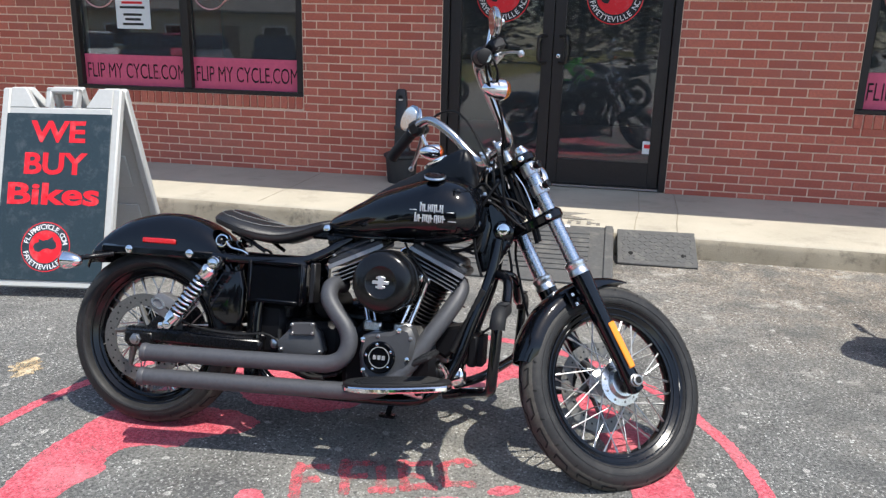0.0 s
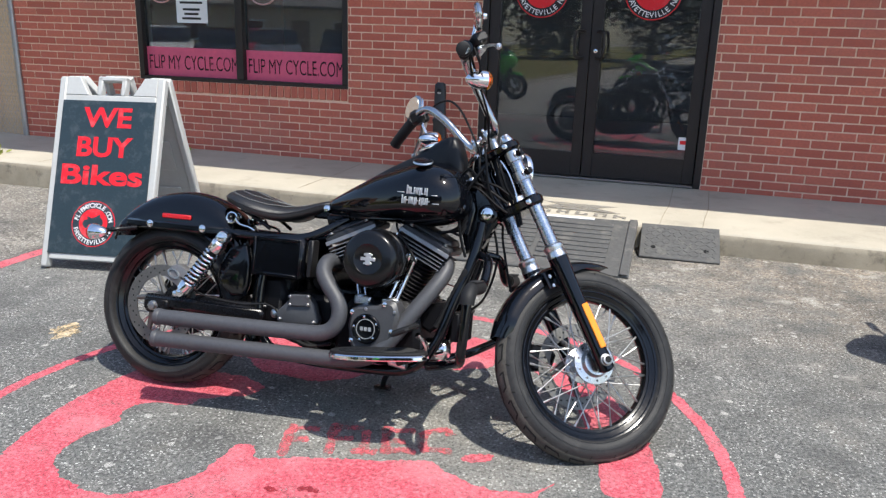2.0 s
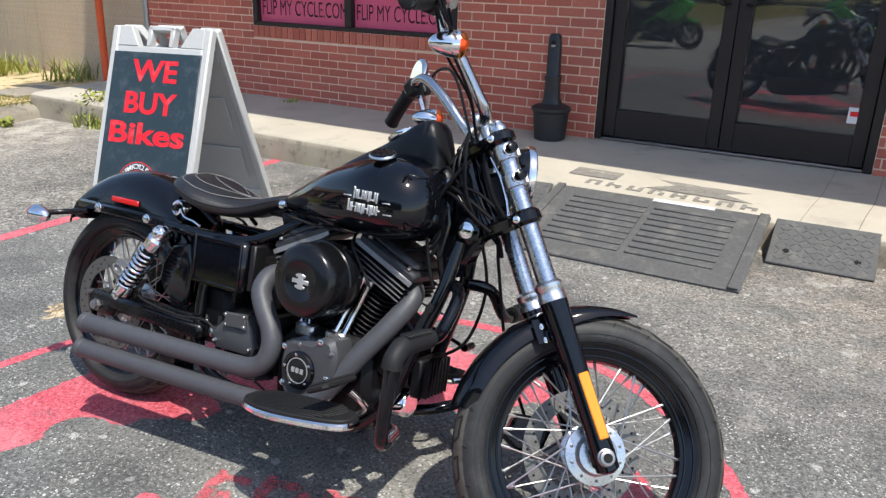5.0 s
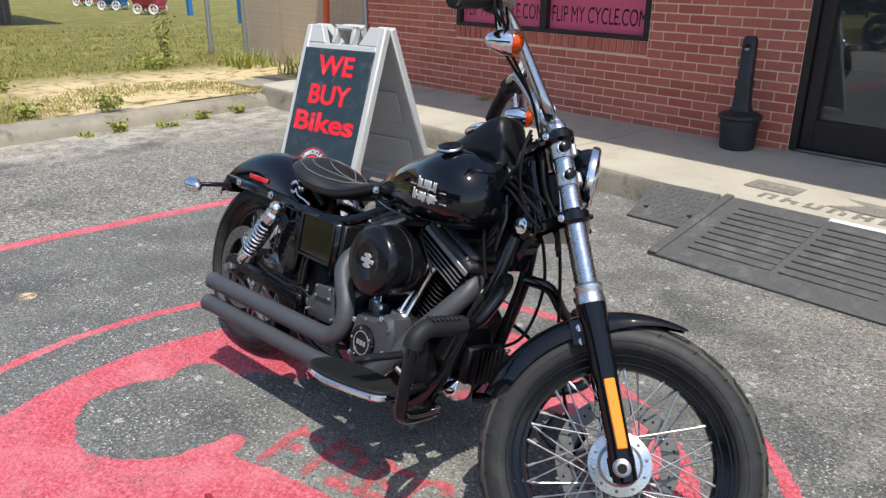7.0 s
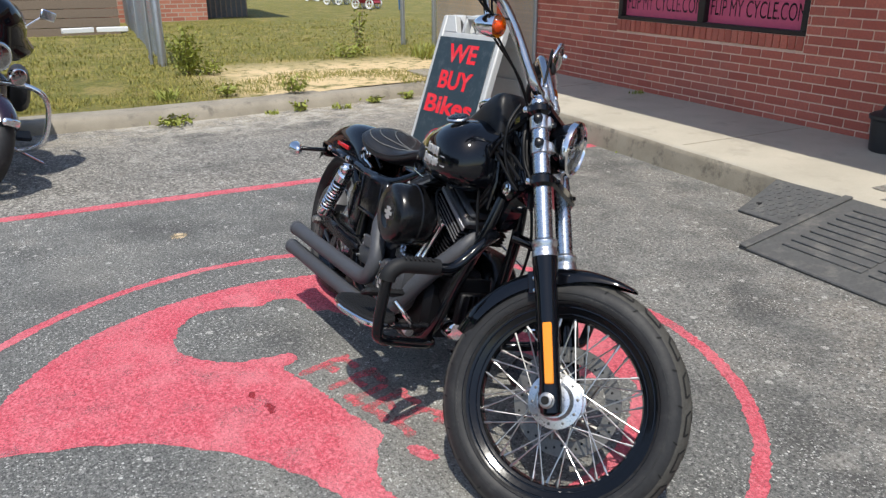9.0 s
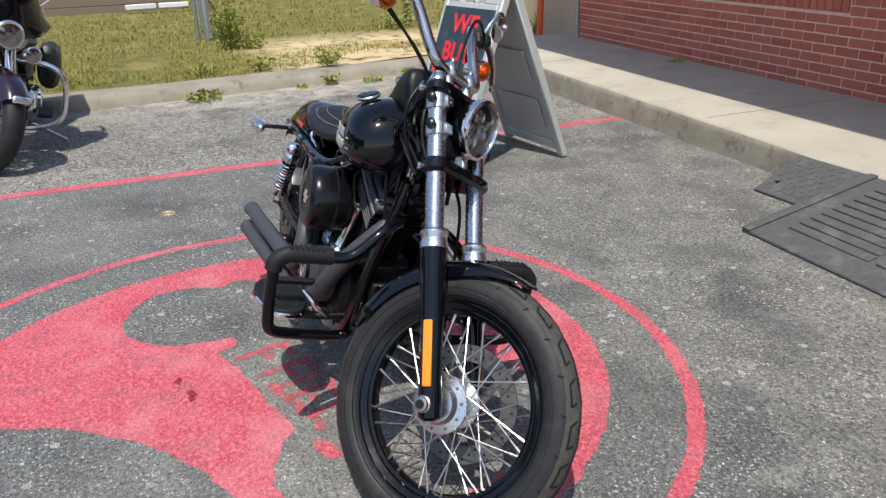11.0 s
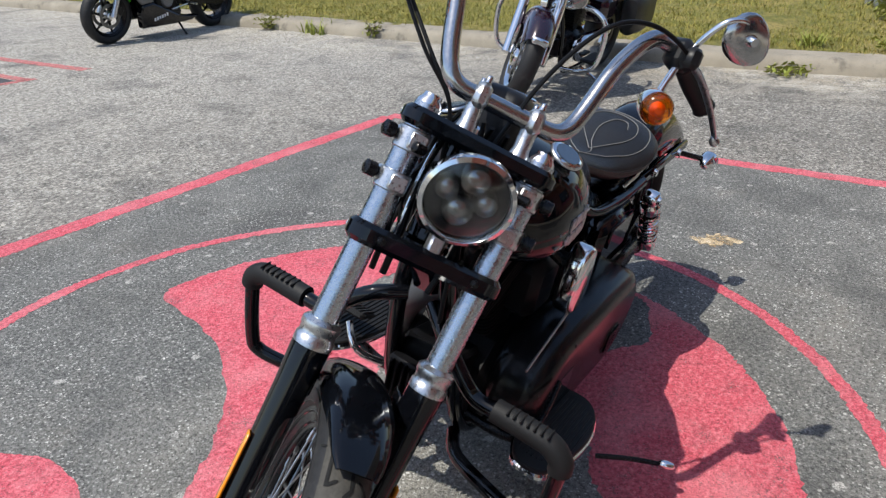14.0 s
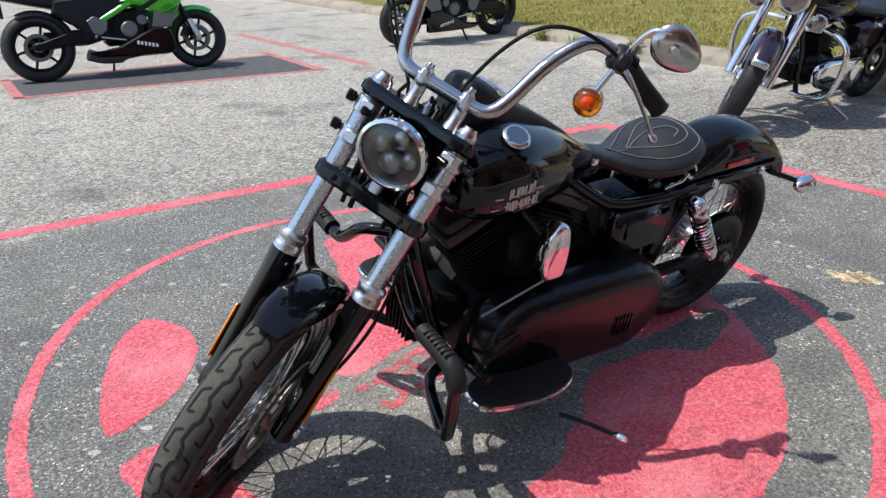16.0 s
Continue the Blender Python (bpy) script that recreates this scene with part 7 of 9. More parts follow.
dial = axis_m((0.972, 0, 0.953), (-0.5, 0, 0.87))
part("speedometer", Geo().lathe([(0.044, 0.0), (0.047, 0.004), (0.047, 0.012), (0.042, 0.015), (0.04, 0.012)], dial, 32, caps=False), M["chrome"], console, "chrome speedometer bezel")
part("dial_face", Geo().lathe([(0.041, 0.008), (0.041, 0.0105)], dial, 28), M["smoked"], console, "smoked round dial")
for s in (-1, 1):
    cap = bp("fuel_cap", Geo().lathe([(0.031, 0.0), (0.033, 0.003), (0.033, 0.008), (0.03, 0.011), (0.02, 0.012)], axis_m((0.99, 0.122 * s, 0.898), (0.05, 0.42 * s, 1)), 28), "chrome" if s > 0 else "black_metal", "chrome fuel gauge" if s > 0 else "flat dark fuel cap with a bright rim")
    part("cap_rim", Geo().lathe([(0.0335, 0.004), (0.0345, 0.006), (0.0335, 0.009), (0.0315, 0.0105)], axis_m((0.99, 0.122 * s, 0.898), (0.05, 0.42 * s, 1)), 28, caps=False), M["alloy"], cap, "bright rim")
    if s > 0:
        part("gauge_face", Geo().lathe([(0.025, 0.0108), (0.025, 0.0128)], axis_m((0.99, 0.122, 0.898), (0.05, 0.42, 1)), 24), M["smoked"], cap, "round smoked fuel gauge face")
    # badge: two rows of plain silver strokes laid on the tank's side
    def side_(x_):
        i_ = max(k for k in range(len(tx) - 1) if tx[k][0] <= x_)
        return s * (tx[i_][3] + (tx[i_ + 1][3] - tx[i_][3]) * (x_ - tx[i_][0]) / (tx[i_ + 1][0] - tx[i_][0]) + 0.001)

    for z_, x0_, cnt in ((0.803, 0.968, 6), (0.771, 0.952, 8)):
        for k in range(cnt):
            x_, tall = x0_ + 0.0125 * k, 0.006 if k == 0 else 0.0
            gl = Geo().box((0.0042, 0.004, 0.023 + tall), (x_ - 0.0034, side_(x_), z_ + tall / 2), 0.0008)
            if k % 3 != 1:
                gl.box((0.0042, 0.004, 0.021 + (k % 2) * 0.005), (x_ + 0.0034, side_(x_), z_ - (k % 2) * 0.002), 0.0008)
            gl.box((0.0095, 0.004, 0.004), (x_, side_(x_), z_ + (0.009, 0.0, -0.009)[(k * 2 + cnt) % 3]), 0.0008)
            part("badge_stroke", gl, M["silver_print"], tank, "silver badge stroke")
    part("badge_stroke", Geo().box((0.03, 0.004, 0.003), (1.055, side_(1.055), 0.792), 0.0008), M["silver_print"], tank, "silver badge stroke")
    part("badge_stroke", Geo().box((0.026, 0.004, 0.003), (0.942, side_(0.942), 0.796), 0.0008), M["silver_print"], tank, "silver badge stroke")
    part("badge_stroke", Geo().box((0.024, 0.004, 0.003), (1.064, side_(1.064), 0.765), 0.0008), M["silver_print"], tank, "silver badge stroke")
bp("tank_seam", Geo().tube([(0.64, -0.06, 0.7), (0.8, -0.134, 0.7), (0.95, -0.175, 0.706)], 0.003, 6), "gloss_black")

# engine
CR = Vector((0.87, 0, 0.345))
bp("crankcase", Geo().prism([(0.72, 0.21), (0.98, 0.2), (1.03, 0.26), (1.02, 0.38), (0.97, 0.43), (0.78, 0.43), (0.71, 0.36)], 0.22, Matrix.Translation((0, 0.11, 0)) @ TO_SIDE, 0.02), "engine_black", "black crankcase")
cam_cover = bp("cam_cover", Geo().prism([(0.806, 0.288), (0.822, 0.255), (0.85, 0.24), (0.9, 0.244), (0.945, 0.28), (0.968, 0.33), (0.975, 0.395), (0.96, 0.43), (0.93, 0.436), (0.895, 0.414), (0.835, 0.41), (0.806, 0.396), (0.798, 0.34)], 0.085, Matrix.Translation((0, -0.105, 0)) @ TO_SIDE, 0.012), "cam_grey", "textured dark grey cam cover")
ring_ = part("points_cover", Geo().lathe([(0.05, 0), (0.05, 0.008), (0.046, 0.012), (0.038, 0.012), (0.036, 0.009)], Matrix.Translation((0.868, -0.188, 0.335)) @ TO_SIDE, 36), M["gloss_black"], cam_cover, "round black points cover")
part("points_ring", Geo().torus([(0.031, 0.0095), (0.0335, 0.0095), (0.0335, 0.0115), (0.031, 0.0115)], Matrix.Translation((0.868, -0.188, 0.335)) @ TO_SIDE, 32), M["silver_print"], cam_cover)
for dx_ in (-0.014, 0, 0.014):
    part("badge_bar", Geo().box((0.01, 0.002, 0.013), (0.868 + dx_, -0.1985, 0.335)), M["silver_print"], cam_cover)
for k in range(5):
    a = 2 * math.pi * k / 5 + 0.5
    bolt((0.868 + 0.041 * math.cos(a), -0.2, 0.335 + 0.041 * math.sin(a)), (0, -1, 0), 0.0035, 0.003, cam_cover)
for x_, z_ in ((0.812, 0.385), (0.925, 0.422), (0.955, 0.335), (0.9, 0.256), (0.818, 0.29)):
    bolt((x_, -0.19, z_), (0, -1, 0), 0.0065, 0.005, cam_cover)
for k, sgn in (("front", 1), ("rear", -1)):
    d = Vector((0.42 * sgn, 0, 0.907)).normalized()
    cyl_m = axis_m(CR, d)
    cyl_m = Matrix.Translation(CR) @ Matrix.Rotation(math.atan2(d.x, d.z), 4, "Y")
    barrel = bp("cylinder", Geo().lathe([(0.056, 0.06), (0.056, 0.27)], cyl_m, 24), "engine_black", "black finned cylinder")
    fin = mesh_of("fin", Geo().prism([(0.064 * c, 0.072 * s) for c, s in [(math.copysign(abs(math.cos(a)) ** 0.5, math.cos(a)), math.copysign(abs(math.sin(a)) ** 0.5, math.sin(a))) for a in [2 * math.pi * i / 24 for i in range(24)]]], 0.0045, None, 0.0012), M["engine_black"])
    for i in range(12):
        part("fin", fin, None, barrel, m=cyl_m @ Matrix.Translation((0, 0, 0.09 + 0.0138 * i)))
    head = bp("cylinder_head", Geo().box((0.16, 0.15, 0.05), (0, 0, 0.281), 0.012, cyl_m), "engine_black")
    hf = mesh_of("head_fin", Geo().box((0.19, 0.17, 0.005), (0, 0, 0), 0.0018), M["engine_black"])
    hedge = mesh_of("fin_edge", Geo().box((0.186, 0.004, 0.0026), (0, -0.085, 0), 0.0), M["fin_metal"])
    for i in range(4):
        part("head_fin", hf, None, head, m=cyl_m @ Matrix.Translation((0, 0, 0.264 + 0.0125 * i)))
        part("fin_edge", hedge, None, head, "machined bright fin edge", m=cyl_m @ Matrix.Translation((0, 0, 0.2645 + 0.0125 * i)))
    part("gasket_band", Geo().box((0.198, 0.006, 0.014), (0, -0.0815, 0.3205), 0.001, cyl_m), M["fin_metal"], head, "machined bright band")
    rk = bp("rocker_cover", Geo().box((0.195, 0.16, 0.03), (0, 0, 0.333), 0.008, cyl_m).box((0.165, 0.135, 0.028), (0, 0, 0.354), 0.012, cyl_m), "rocker_grey", "dark grey rocker cover")
    for sx_ in (-0.07, 0.07):
        bolt(cyl_m @ Vector((sx_, -0.074, 0.347)), d, 0.006, 0.008, rk, mat="steel")
    for off in (0.0, 0.028):
        b0 = Vector((0.87 + sgn * (0.035 + off), -0.118, 0.42))
        b1 = cyl_m @ Vector((-0.02 * sgn + off * sgn * 0.8, -0.088, 0.262))
        bp("pushrod_tube", Geo().lathe([(0.011, 0), (0.011, 0.02), (0.0085, 0.024), (0.0085, (b1 - b0).length - 0.02), (0.011, (b1 - b0).length - 0.016), (0.011, (b1 - b0).length)], axis_m(b0, b1 - b0), 14), "chrome", "chrome pushrod tube")
    bp("lifter_block", Geo().box((0.06, 0.04, 0.035), (0.87 + sgn * 0.05, -0.115, 0.422), 0.006), "alloy", "aluminium lifter block")
# air cleaner
ac = bp("air_cleaner", Geo().lathe([(0.085, -0.03), (0.096, -0.026), (0.1, -0.018), (0.1, 0.022), (0.097, 0.025), (0.0965, 0.07), (0.092, 0.088), (0.082, 0.097), (0.05, 0.0985), (0.047, 0.096), (0.004, 0.0955)], Matrix.Translation((0.865, -0.128, 0.567)) @ TO_SIDE, 48), "air_black", "round satin black air cleaner cover")
part("badge", Geo().box((0.052, 0.003, 0.011), (0.865, -0.225, 0.567), 0.001).box((0.018, 0.003, 0.04), (0.865, -0.2252, 0.567), 0.004).box((0.03, 0.003, 0.007), (0.865, -0.2254, 0.581), 0.001).box((0.03, 0.003, 0.007), (0.865, -0.2254, 0.553), 0.001), M["silver_print"], ac, "small silver badge shape")
bp("air_cleaner_back", Geo().lathe([(0.06, 0), (0.085, 0.03)], Matrix.Translation((0.865, -0.1, 0.567)) @ TO_SIDE, 32), "engine_black")
# gearbox
gb = bp("gearbox", Geo().box((0.2, 0.2, 0.17), (0.61, 0, 0.33), 0.02), "engine_black", "black gearbox")
side_cover = part("side_cover", Geo().prism([(0.505, 0.345), (0.52, 0.3), (0.66, 0.305), (0.672, 0.33), (0.652, 0.385), (0.625, 0.412), (0.56, 0.405), (0.535, 0.375)], 0.04, Matrix.Translation((0, -0.105, 0)) @ TO_SIDE, 0.01, 2), M["cam_grey"], gb, "dark gearbox side cover")
part("cover_plate", Geo().prism([(0.553, 0.37), (0.638, 0.376), (0.632, 0.418), (0.56, 0.412)], 0.012, Matrix.Translation((0, -0.142, 0)) @ TO_SIDE, 0.004), M["cam_grey"], gb, "small plate on the cover")
for x_, z_ in ((0.56, 0.405), (0.628, 0.411), (0.562, 0.377), (0.63, 0.383), (0.525, 0.322), (0.655, 0.325)):
    bolt((x_, -0.144, z_), (0, -1, 0), 0.0055, 0.012, gb, mat="steel")
bp("speed_sensor", Geo().lathe([(0.014, 0), (0.016, 0.01), (0.016, 0.03), (0.01, 0.034)], axis_m((0.5, -0.1, 0.335), (-0.4, -1, 0)), 14), "alloy", "small alloy sensor")
bp("starter", Geo().lathe([(0.04, -0.09), (0.045, -0.08), (0.045, 0.06), (0.03, 0.07)], Matrix.Translation((0.64, 0, 0.47)) @ TO_SIDE, 20), "engine_black")
# exhaust
up = smooth_curve([(0.682, -0.03, 0.535), (0.675, -0.075, 0.54), (0.671, -0.12, 0.53), (0.682, -0.155, 0.496), (0.716, -0.172, 0.455), (0.752, -0.182, 0.415), (0.766, -0.188, 0.37), (0.752, -0.193, 0.325), (0.71, -0.197, 0.301), (0.64, -0.202, 0.295), (0.5, -0.214, 0.292), (0.115, -0.25, 0.287)], 6)
lo = smooth_curve([(1.045, 0.0, 0.585), (1.078, -0.03, 0.566), (1.078, -0.06, 0.53), (1.05, -0.095, 0.473), (1.005, -0.13, 0.4), (0.955, -0.158, 0.318), (0.91, -0.175, 0.262), (0.85, -0.187, 0.231), (0.76, -0.195, 0.221), (0.64, -0.205, 0.218), (0.5, -0.218, 0.216), (0.115, -0.256, 0.211)], 6)
for path in (up, lo):
    ex = bp("exhaust_pipe", Geo().tube(path, 0.0272, 20, caps=False), "exhaust", "matte black exhaust pipe")
    e_, d_ = path[-1], (path[-1] - path[-2]).normalized()
    part("tip", Geo().lathe([(0.0272, -0.004), (0.0295, 0.0), (0.0295, 0.014), (0.023, 0.015), (0.02, -0.03)], axis_m(e_, d_), 22, caps=False), M["exhaust"], ex)
    part("bore", Geo().lathe([(0.0205, -0.032), (0.0205, -0.03)], axis_m(e_, d_), 16), M["groove"], ex)
bp("exhaust_bracket", Geo().box((0.04, 0.05, 0.1), (0.44, -0.17, 0.25), 0.008), "black_metal")
# battery box, left box, inner guard
bx = bp("battery_box", Geo().box((0.205, 0.05, 0.15), (0.482, -0.105, 0.534), 0.014), "gloss_black", "gloss black side cover")
part("inset_panel", Geo().box((0.165, 0.008, 0.012), (0.482, -0.132, 0.597), 0.003).box((0.165, 0.008, 0.012), (0.482, -0.132, 0.471), 0.003).box((0.012, 0.008, 0.138), (0.394, -0.132, 0.534), 0.003).box((0.012, 0.008, 0.138), (0.57, -0.132, 0.534), 0.003), M["gloss_black"], bx, "raised rim of the cover")
bp("side_guard", Geo().prism([(0.33, 0.56), (0.352, 0.565), (0.37, 0.5), (0.368, 0.42), (0.355, 0.378), (0.305, 0.373), (0.262, 0.4), (0.238, 0.44), (0.246, 0.49), (0.283, 0.55)], 0.03, Matrix.Translation((0, -0.085, 0)) @ TO_SIDE, 0.012, 3), "gloss_black", "glossy teardrop side guard")
bp("side_strap", Geo().box((0.02, 0.05, 0.13), (0.608, -0.1, 0.54), 0.004), "plastic_black")
lb = bp("electrics_box", Geo().box((0.22, 0.06, 0.14), (0.47, 0.115, 0.525), 0.018), "gloss_black", "gloss black electrics cover")
part("inset_panel", Geo().box((0.15, 0.008, 0.06), (0.47, 0.147, 0.55), 0.004), M["gloss_black"], lb)
ga = [radians(12 + 58 * i / 12) for i in range(13)]
bp("inner_guard", Geo().rings(fender_rings(ga, 0.345, 0.092, 0.03, 0.0, 0.306, 10)), "gloss_black", "glossy inner mudguard")
bp("oil_tank", Geo().box((0.16, 0.16, 0.2), (0.47, 0, 0.49), 0.03), "black_metal")
bp("belt_guard", Geo().box((0.3, 0.02, 0.02), (0.3, -0.1, 0.35), 0.006), "black_metal")
# rear caliper
CAL = Matrix.Translation((0.08, -0.07, 0.42)) @ Matrix.Rotation(radians(25), 4, "Y") @ TO_SIDE
rc = bp("rear_caliper", Geo().prism([(-0.05, -0.026), (-0.048, 0.02), (-0.025, 0.04), (0.03, 0.042), (0.06, 0.02), (0.056, -0.02), (0.02, -0.036)], 0.05, CAL, 0.009, 2), "cam_silver", "grey cast rear brake caliper")
part("caliper_face", Geo().torus([(0.013, 0.05), (0.018, 0.05), (0.018, 0.054), (0.013, 0.054)], CAL @ Matrix.Translation((-0.02, 0.002, 0)) @ Matrix.Diagonal((1.5, 0.9, 1, 1)), 24), M["alloy"], rc, "bright oval piston ring")
part("caliper_pad", Geo().box((0.05, 0.012, 0.022), (0.012, 0.03, 0.03), 0.004, CAL), M["black_metal"], rc)
bp("caliper_arm", Geo().prism([(0.01, 0.335), (0.055, 0.385), (0.105, 0.4), (0.125, 0.365), (0.11, 0.335)], 0.014, Matrix.Translation((0, -0.104, 0)) @ TO_SIDE, 0.004), "black_metal", "black caliper carrier")
bp("rear_mount", Geo().box((0.15, 0.19, 0.19), (0.44, 0.0, 0.375), 0.025).box((0.07, 0.24, 0.09), (0.41, 0.0, 0.33), 0.02), "engine_black", "black casting behind the gearbox")
bolt((0.09, -0.14, 0.36), (0, -1, 0), 0.009, 0.008)
# belt drive on the left
pulley = bp("rear_pulley", Geo().lathe([(0.028, -0.014), (0.1, -0.008), (0.122, -0.016), (0.13, -0.014), (0.13, 0.014), (0.122, 0.016), (0.1, 0.008), (0.028, 0.014)], Matrix.Translation((0, 0.085, 0.306)) @ TO_SIDE, 48), "black_metal", "black belt pulley")
for k in range(5):
    a = 2 * math.pi * k / 5 + 0.3
    bolt((0.045 * math.cos(a), 0.098, 0.306 + 0.045 * math.sin(a)), (0, 1, 0), 0.006, 0.006, pulley)
# primary cover
pr = [(0.86 + 0.145 * math.cos(a), 0.345 + 0.138 * math.sin(a)) for a in [radians(-80 + 160 * i / 12) for i in range(13)]] + [(0.5 + 0.14 * math.cos(a), 0.325 + 0.148 * math.sin(a)) for a in [radians(95 + 175 * i / 12) for i in range(13)]]
prim = bp("primary_cover", Geo().prism(pr, 0.14, Matrix.Translation((0, 0.24, 0)) @ TO_SIDE, 0.045, 5), "satin_black", "large satin black primary cover", m=Matrix.Translation((0.028, 0, 0)))
part("inspection_cover", Geo().prism([(0.82, 0.29), (0.9, 0.29), (0.915, 0.34), (0.9, 0.385), (0.82, 0.385), (0.805, 0.34)], 0.008, Matrix.Translation((0, 0.241, 0)) @ TO_SIDE, 0.003), M["gloss_black"], prim)
louvre = part("louvre_cover", Geo().box((0.075, 0.01, 0.07), (0.535, 0.237, 0.3), 0.003), M["black_metal"], prim, "small ribbed cover")
for k in range(5):
    part("rib", Geo().box((0.006, 0.006, 0.062), (0.507 + 0.014 * k, 0.244, 0.3), 0.001), M["gloss_black"], louvre)
for k in range(14):
    a0 = pr[(k * 2) % len(pr)]
    c0 = Vector((0.68, 0.33))
    q0 = c0 + (Vector(a0) - c0) * 0.8
    bolt((q0.x, 0.232, q0.y), (0, 1, 0), 0.006, 0.006, prim, mat="black_metal")
bp("shift_rod", Geo().tube([(1.06, 0.2, 0.475), (0.83, 0.19, 0.525)], 0.003, 8), "steel", "thin steel shift rod")
# horn
hn = bp("horn_cover", Geo().prism([(p.x, p.y) for p in smooth_curve([(0.812, 0.512, 0), (0.866, 0.51, 0), (0.884, 0.55, 0), (0.884, 0.615, 0), (0.868, 0.662, 0), (0.845, 0.675, 0), (0.82, 0.662, 0), (0.806, 0.615, 0), (0.802, 0.55, 0)], 4, True)], 0.05, Matrix.Translation((0, 0.2, 0)) @ TO_SIDE, 0.014, 4), "chrome", "chrome horn cover")
bp("horn_bracket", Geo().tube([(0.845, 0.17, 0.6), (0.88, 0.08, 0.66)], 0.012, 8), "black_metal")
bp("left_airbox", Geo().box((0.12, 0.08, 0.14), (0.87, 0.09, 0.55), 0.02), "engine_black")

# foot boards, pedals, highway bars, stand
for s in (-1, 1):
    edge_ = [(0.785, 0.265), (0.8, 0.215), (0.87, 0.195), (1.0, 0.2), (1.085, 0.225), (1.118, 0.25), (1.122, 0.295), (1.1, 0.322), (1.03, 0.34), (0.93, 0.349), (0.85, 0.335), (0.8, 0.305)]
    o = [(p.x, p.y * s) for p in smooth_curve([(x_, y_, 0) for x_, y_ in edge_], 3, True)]
    bm_ = Matrix.Translation((0, 0, 0.16)) @ Matrix.Rotation(radians(-6), 4, "Y")
    fb = bp("footboard", Geo().prism(o, 0.016, bm_, 0.004), "chrome", "rounded footboard with a chrome edge")
    oi = [(0.955 + (x_ - 0.955) * 0.972, 0.272 * s + (y_ - 0.272 * s) * 0.945) for x_, y_ in o]
    part("rubber_pad", Geo().prism(oi, 0.012, bm_ @ Matrix.Translation((0, 0, 0.013)), 0.003), M["rubber"], fb, "ribbed black rubber pad")
    ribs = Geo()
    for k in range(11):
        y_ = 0.214 + 0.0115 * k
        cut = 0.13 * math.sqrt(max(0.05, 1 - ((y_ - 0.272) / 0.08) ** 2))
        ribs.box((2 * cut, 0.0045, 0.004), (0.955, y_ * s, 0.026), 0.001, bm_)
    tagged(part("pad_ribs", ribs, M["rubber"], fb), kind="stuff")
    bp("board_bracket", Geo().tube(smooth_curve([(1.03, 0.09 * s, 0.26), (1.02, 0.16 * s, 0.25), (1.0, 0.22 * s, 0.245)], 5), 0.012, 10), "black_metal")
    bp("board_bracket", Geo().tube([(0.85, 0.1 * s, 0.22), (0.86, 0.2 * s, 0.235)], 0.012, 10), "black_metal")
    hb = smooth_curve([(1.19, 0.03 * s, 0.61), (1.235, 0.09 * s, 0.595), (1.245, 0.17 * s, 0.522), (1.245, 0.24 * s, 0.515), (1.245, 0.325 * s, 0.515), (1.245, 0.36 * s, 0.495), (1.245, 0.365 * s, 0.44), (1.24, 0.36 * s, 0.335), (1.235, 0.345 * s, 0.3), (1.21, 0.28 * s, 0.28), (1.14, 0.14 * s, 0.245), (1.06, 0.085 * s, 0.22)], 6)
    cbar = bp("highway_bar", Geo().tube(hb, 0.0155, 14), "gloss_black", "black tubular highway bar")
    sl_ = smooth_curve([(1.246, 0.222 * s, 0.517), (1.246, 0.29 * s, 0.517), (1.246, 0.335 * s, 0.514), (1.246, 0.361 * s, 0.494), (1.246, 0.366 * s, 0.472)], 6)
    slv = part("peg_sleeve", Geo().tube(sl_, 0.0225, 16), M["rubber"], cbar, "ribbed rubber peg sleeve")
    for k in range(7):
        part("sleeve_rib", Geo().box((0.03, 0.004, 0.006), (1.25, (0.25 + 0.0135 * k) * s, 0.5385), 0.0015, None), M["rubber"], slv)
pedal_m = Matrix.Translation((1.03, -0.262, 0.35)) @ Matrix.Rotation(radians(-26), 4, "Y")
pedal = bp("brake_pedal", Geo().prism([(-0.028, -0.062), (0.024, -0.066), (0.034, -0.055), (0.034, 0.052), (0.024, 0.06), (-0.028, 0.056)], 0.016, pedal_m, 0.005), "rubber", "rubber brake pedal pad")
for k in range(10):
    part("pad_rib", Geo().box((0.05, 0.0045, 0.004), (0.003, -0.054 + 0.0118 * k, 0.0175), 0.001, pedal_m), M["rubber"], pedal)
bp("pedal_arm", Geo().tube(smooth_curve([(1.06, -0.235, 0.345), (1.08, -0.19, 0.3), (1.02, -0.14, 0.25)], 5), 0.009, 10), "chrome")
bp("shift_lever", Geo().tube(smooth_curve([(0.97, 0.25, 0.42), (1.04, 0.262, 0.4), (1.1, 0.265, 0.38)], 5), 0.006, 10).lathe([(0.011, -0.025), (0.011, 0.025)], axis_m((1.1, 0.285, 0.38), (0, 1, 0)), 14), "black_metal", "black shift lever with rubber peg")
bp("voltage_regulator", Geo().box((0.03, 0.13, 0.1), (1.135, 0.0, 0.36), 0.006), "engine_black", "finned regulator between the frame tubes")
for k in range(7):
    bp("regulator_fin", Geo().box((0.02, 0.004, 0.095), (1.158, -0.05 + 0.0165 * k, 0.36), 0.001), "engine_black")
bp("oil_filter", Geo().lathe([(0.035, 0), (0.038, 0.006), (0.038, 0.07), (0.03, 0.08)], axis_m((1.03, -0.02, 0.27), (1, 0, 0.1)), 22), "chrome", "chrome oil filter")
inv = LEAN_M.inverted()
foot = inv @ Vector((-0.5, 2.66, 0.012))
